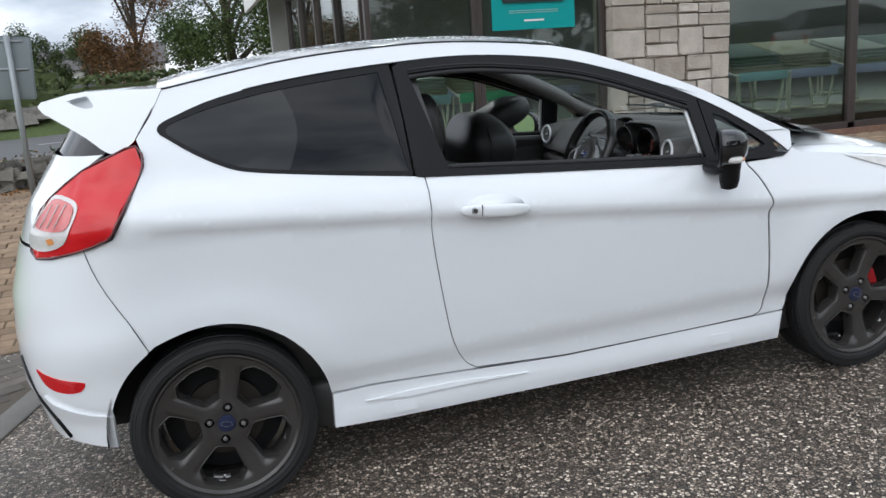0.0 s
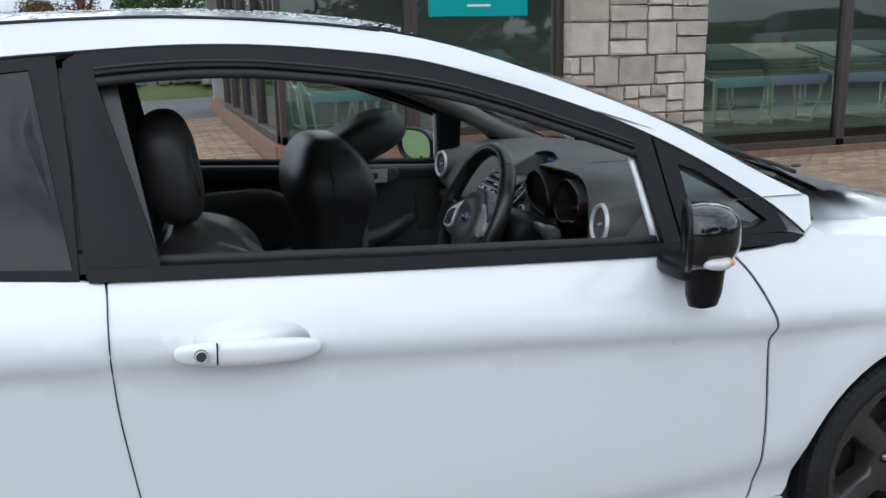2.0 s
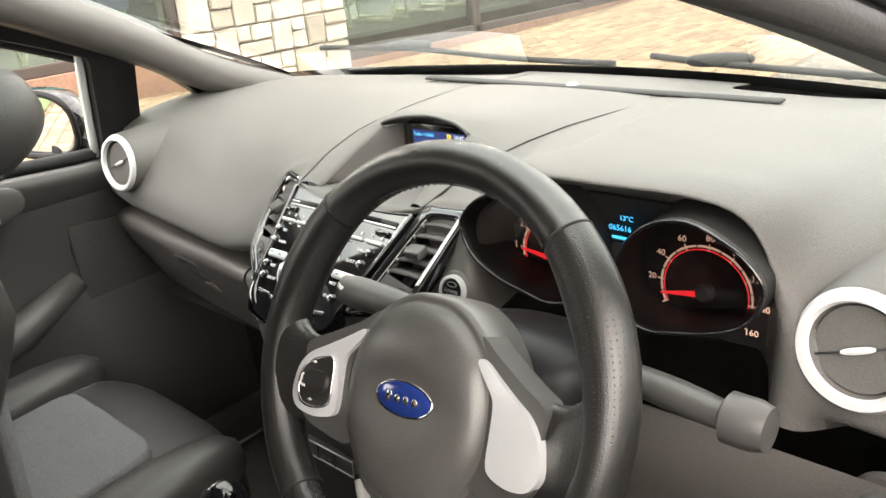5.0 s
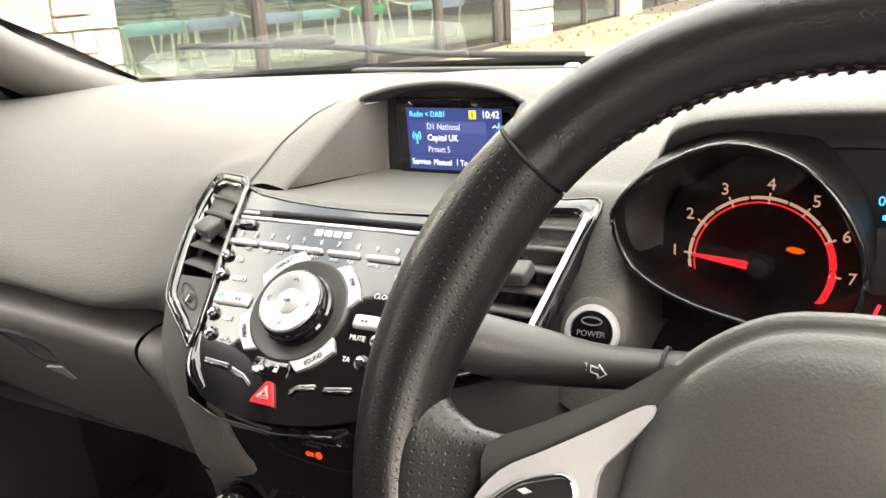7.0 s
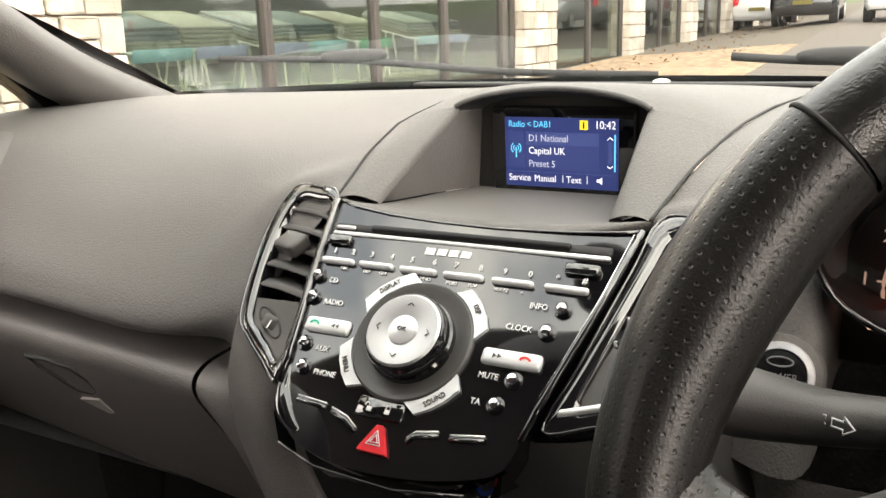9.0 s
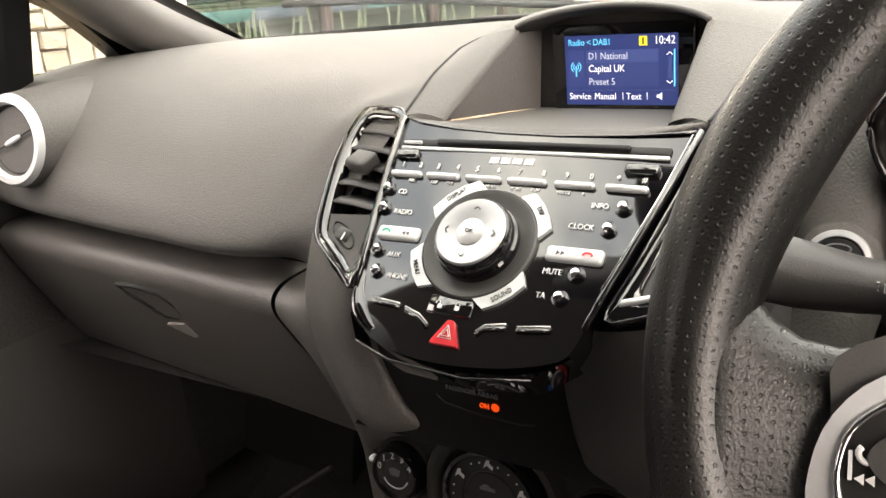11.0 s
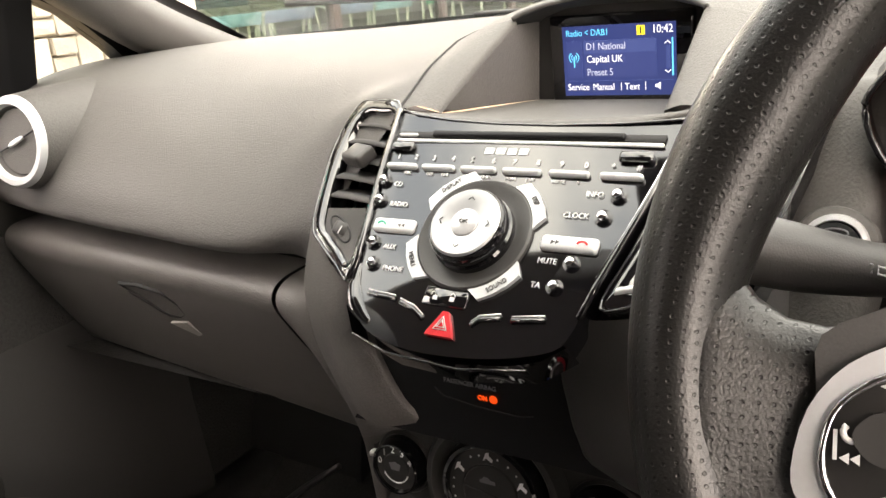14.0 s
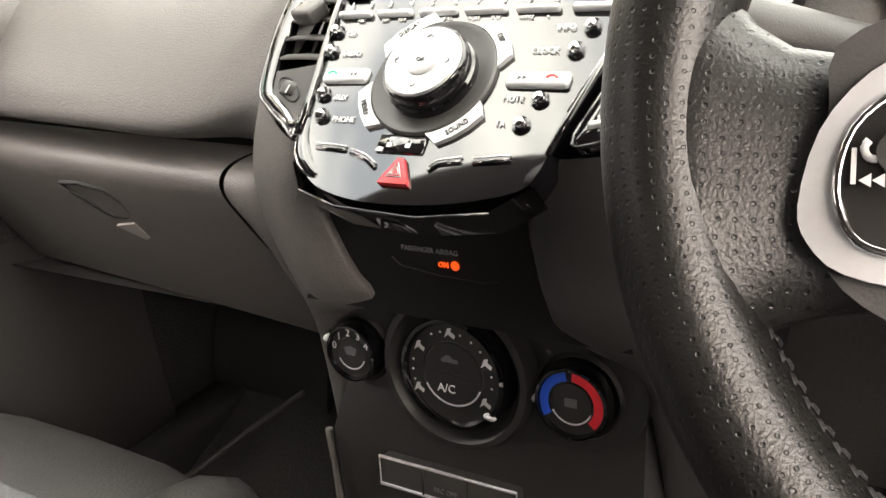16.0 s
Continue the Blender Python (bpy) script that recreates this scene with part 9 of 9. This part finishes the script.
# low rubble wall with weeds by the paving, and the stony bank beyond the road
def rubble(label, n, p0, p1, spread, low, high, sizes, seed):
    root = thing("rubble_wall", label, "wall")
    rn = random.Random(seed)
    v, f = [], []
    for i in range(n):
        t = rn.random()
        x, y = p0[0] + (p1[0] - p0[0]) * t, p0[1] + (p1[1] - p0[1]) * t + rn.uniform(-spread, spread)
        z = ground_z(x, y) + rn.uniform(low, high)
        s_ = rn.uniform(*sizes)
        k = len(v)
        for dx, dy, dz in ((-1, -1, -1), (1, -1, -1), (1, 1, -1), (-1, 1, -1), (-1, -1, 1), (1, -1, 1), (1, 1, 1), (-1, 1, 1)):
            v.append((x + dx * s_ * rn.uniform(0.6, 1.2), y + dy * s_ * rn.uniform(0.5, 1), z + dz * s_ * 0.7 * rn.uniform(0.5, 1.1)))
        f += [tuple(k + q for q in g) for g in ((0, 3, 2, 1), (4, 5, 6, 7), (0, 1, 5, 4), (1, 2, 6, 5), (2, 3, 7, 6), (3, 0, 4, 7))]
    part("wall_stones", raw(v, f), "rubble", root, smooth=False)["kind"] = "stuff"
    return root


rw = rubble("low grey rubble wall with dry weeds", 700, (-5.0, 6.2), (-1.15, 6.9), 0.22, 0.0, 0.30, (0.04, 0.10), 21)
wr_ = random.Random(22)
leaf_cloud("weeds", [(Vector((-4.8 + 0.26 * i, 6.25 + 0.05 * i, ground_z(-4.8 + 0.26 * i, 6.3) + 0.22)), wr_.uniform(0.10, 0.24)) for i in range(14)], 110, 0.022, "leaf_hedge", rw, 9)
leaf_cloud("dry_weeds", [(Vector((-4.7 + 0.3 * i, 6.2 + 0.05 * i, ground_z(-4.7 + 0.3 * i, 6.3) + 0.25)), wr_.uniform(0.08, 0.2)) for i in range(12)], 60, 0.020, "leaf_autumn", rw, 19)
rubble("stony foot of the bank beyond the road", 900, (-40, 20.1), (4, 20.1), 0.20, 0.35, 0.62, (0.10, 0.24), 23)
tagged(part("verge", loft([[Vector((x, y, ground_z(x, y) + h_ + 0.05 * math.sin(x * 1.7) * (h_ > 0.1))) for x in np.linspace(-60, 12, 90)] for y, h_ in ((19.45, 0.0), (19.6, 0.10), (19.95, 0.28), (20.2, 0.45), (20.5, 0.66), (22.5, 0.70))]), "grass", None), "grassy bank beside the road", "verge", kind="structure")
fl = leaf_cloud("fallen_leaves", [(Vector((-3.5 + 0.22 * i, 5.9 + 0.05 * i, ground_z(-3.5 + 0.22 * i, 5.9) + 0.03)), 0.25) for i in range(11)], 30, 0.022, "leaf_fall", None, 10, 0.05)
tagged(fl, "fallen orange leaves along the wall", "leaves", kind="stuff")
fl2 = leaf_cloud("fallen_leaves", [(Vector((12 + 1.6 * i, 4.2 - 0.35 * (i % 5), ground_z(12 + 1.6 * i, 4.2 - 0.35 * (i % 5)) + 0.03)), 1.1) for i in range(24)], 16, 0.040, "leaf_fall", None, 12, 0.03)
tagged(fl2, "fallen leaves along the shop front", "leaves", kind="stuff")

# road sign seen from behind
sg = thing("road_sign", "grey back of a road sign on a steel post", "road sign", at=pose(-1.60, 6.0, ground_z(-1.6, 6)))
part("post", tube([(0, 0, -0.1), (0.02, 0, 0.8), (0.045, 0, 1.60)], 0.030, 12), "galv", sg)
part("sign_plate", box_bm(0.52, 0.012, 0.62, 0.02, 2, pose(-0.03, 0.045, 1.29, 0, 5, 0)), "signback", sg)
for zz in (1.27, 1.545):
    part("sign_rail", box_bm(0.30, 0.012, 0.022, 0.004, 1, pose(0.03, 0.03, zz, 0, 5, 0)), "galv", sg)
# far lamp posts
for x, y in ((-17.0, 58), (-14.2, 60)):
    lp = thing("street_lamp", "tall grey street lamp far off", "street lamp", "street lamps", at=Matrix.Translation((x, y, 0.4)))
    part("post", tube([(0, 0, 0), (0, 0, 6.2)], 0.09, 8), "galv", lp)
    part("lamp_head", box_bm(1.3, 0.2, 0.12, 0.03, 2, pose(0.1, 0, 6.2)), "galv", lp)


def house(x, y, w_, d, h, label):
    r_ = thing("house", label, "house", "houses beyond the road", at=Matrix.Translation((x, y, ground_z(x, y))))
    part("wall", box_bm(w_, d, h, 0.02, 1, pose(0, 0, h / 2)), "render_w", r_)
    part("roof", raw([(-w_ / 2 - 0.3, -d / 2 - 0.3, h), (w_ / 2 + 0.3, -d / 2 - 0.3, h), (w_ / 2 + 0.3, d / 2 + 0.3, h), (-w_ / 2 - 0.3, d / 2 + 0.3, h), (-w_ / 2 - 0.3, 0, h + 1.5), (w_ / 2 + 0.3, 0, h + 1.5)], [(0, 1, 5, 4), (2, 3, 4, 5), (0, 4, 3), (1, 2, 5), (0, 3, 2, 1)]), "roof_t", r_, smooth=False)
    for k in range(3):
        wn_ = part("window", box_bm(1.2, 0.06, 1.0, 0.02, 1, pose(-w_ / 3 + k * w_ / 3, -d / 2 - 0.01, h * 0.6)), "fascia_w", r_)
        part("pane", box_bm(1.0, 0.03, 0.8, 0, 1, pose(-w_ / 3 + k * w_ / 3, -d / 2 - 0.04, h * 0.6)), "gloss", wn_, smooth=False)


house(-7, 62, 12, 6, 2.4, "low pale building with dark roof beyond the trees")


def parked_car(x, y, turn, paint, label, tall=1.5):
    """A plain parked car: lofted shell, window band, wheels, lamps."""
    z0 = ground_z(x, y)
    root = thing("parked_car", label, "car", "parked cars", at=pose(x, y, z0, 0, 0, turn))
    prof = ((-2.1, 0.45, 0.75), (-2.05, 0.35, 0.95), (-1.95, 0.30, tall * 0.66), (-1.5, 0.28, tall * 0.70), (1.0, 0.28, tall * 0.64), (1.7, 0.30, tall * 0.58), (2.05, 0.35, 0.72), (2.1, 0.45, 0.62))
    rows = []
    for px_, zl, zh in prof:
        w_ = 0.86 if abs(px_) < 2.0 else 0.74
        rows.append([Vector((px_, w_ * sx, zl + (zh - zl) * t)) for sx, t in ((-0.9, 0), (-1, 0.25), (-1.0, 0.7), (-0.93, 1), (0.93, 1), (1.0, 0.7), (1, 0.25), (0.9, 0))])
    b_ = part("body", loft(rows, True, True, 50), paint, root)
    cab = []
    for px_, zz, w_ in ((-1.85, tall * 0.68, 0.76), (-1.5, tall * 0.97, 0.62), (-0.6, tall, 0.62), (0.3, tall * 0.97, 0.62), (1.05, tall * 0.64, 0.76)):
        cab.append([Vector((px_, w_ * sx, zz if k else tall * 0.6)) for sx, k in ((-1.1, 0), (-1, 1), (1, 1), (1.1, 0))])
    part("cabin_glass", loft(cab), "gloss", root)
    part("roof", box_bm(1.6, 1.22, 0.05, 0.02, 2, pose(-0.55, 0, tall)), paint, root)
    for wx in (-1.3, 1.3):
        for sy in (-1, 1):
            wv_ = part("wheel", lathe([(0.0, 0.0), (0.20, 0.01), (0.21, 0.0), (0.32, 0.0), (0.33, -0.03), (0.33, -0.20)], 28, pose(wx, sy * 0.86, 0.33, 90 * sy * -1, 0, 0)), "tyre", root)
            part("rim", lathe([(0.0, 0.012), (0.19, 0.018), (0.205, 0.01)], 24, pose(wx, sy * 0.862, 0.33, 90 * sy * -1, 0, 0)), "silver", wv_)
    for sy in (-1, 1):
        part("tail_lamp", box_bm(0.06, 0.18, 0.26, 0.02, 1, pose(-2.06, sy * 0.66, 0.88)), "red_lens", root)
        part("head_lamp", box_bm(0.10, 0.26, 0.14, 0.03, 1, pose(2.02, sy * 0.60, 0.70)), "clear_lens", root)
    # yellow rear plate given a faint glow of its own
    part("number_bar", box_bm(0.02, 0.50, 0.11, 0, 1, pose(-2.12, 0, 0.66)), lit("plate_glow_%d" % int(x), (0.5, 0.40, 0.05), 0.02), root, smooth=False)
    part("number_bar", box_bm(0.02, 0.50, 0.11, 0, 1, pose(2.12, 0, 0.50)), "print", root, smooth=False)


M["paint_dark"] = mat("dark_grey_paint", (0.018, 0.019, 0.022), 0.2, coat=1.0, tone=0.05)
M["paint_light"] = mat("silver_white_paint", (0.60, 0.61, 0.62), 0.25, coat=1.0, tone=0.05)
M["paint_blue"] = mat("dark_blue_paint", (0.02, 0.03, 0.07), 0.2, coat=1.0, tone=0.05)
parked_car(29.5, 2.4, 0, "paint_dark", "dark grey parked car seen from behind", 1.7)
parked_car(29.0, 0.0, 180, "paint_light", "silver white parked car facing the lane", 1.5)
parked_car(33.0, 4.1, 0, "paint_light", "white parked van by the shop", 1.9)
parked_car(12.0, -7.5, 0, "paint_blue", "dark blue parked car across the forecourt", 1.6)
parked_car(18.5, -7.0, 0, "paint_light", "silver estate car parked across the forecourt", 1.65)
parked_car(24.0, -7.2, 0, "paint_dark", "dark grey parked car across the forecourt", 1.6)
parked_car(-4.0, 47, 10, "paint_light", "pale parked car far beyond the road", 1.5)
parked_car(-8.5, 46, -5, "paint_light", "pale parked car far beyond the road", 1.5)
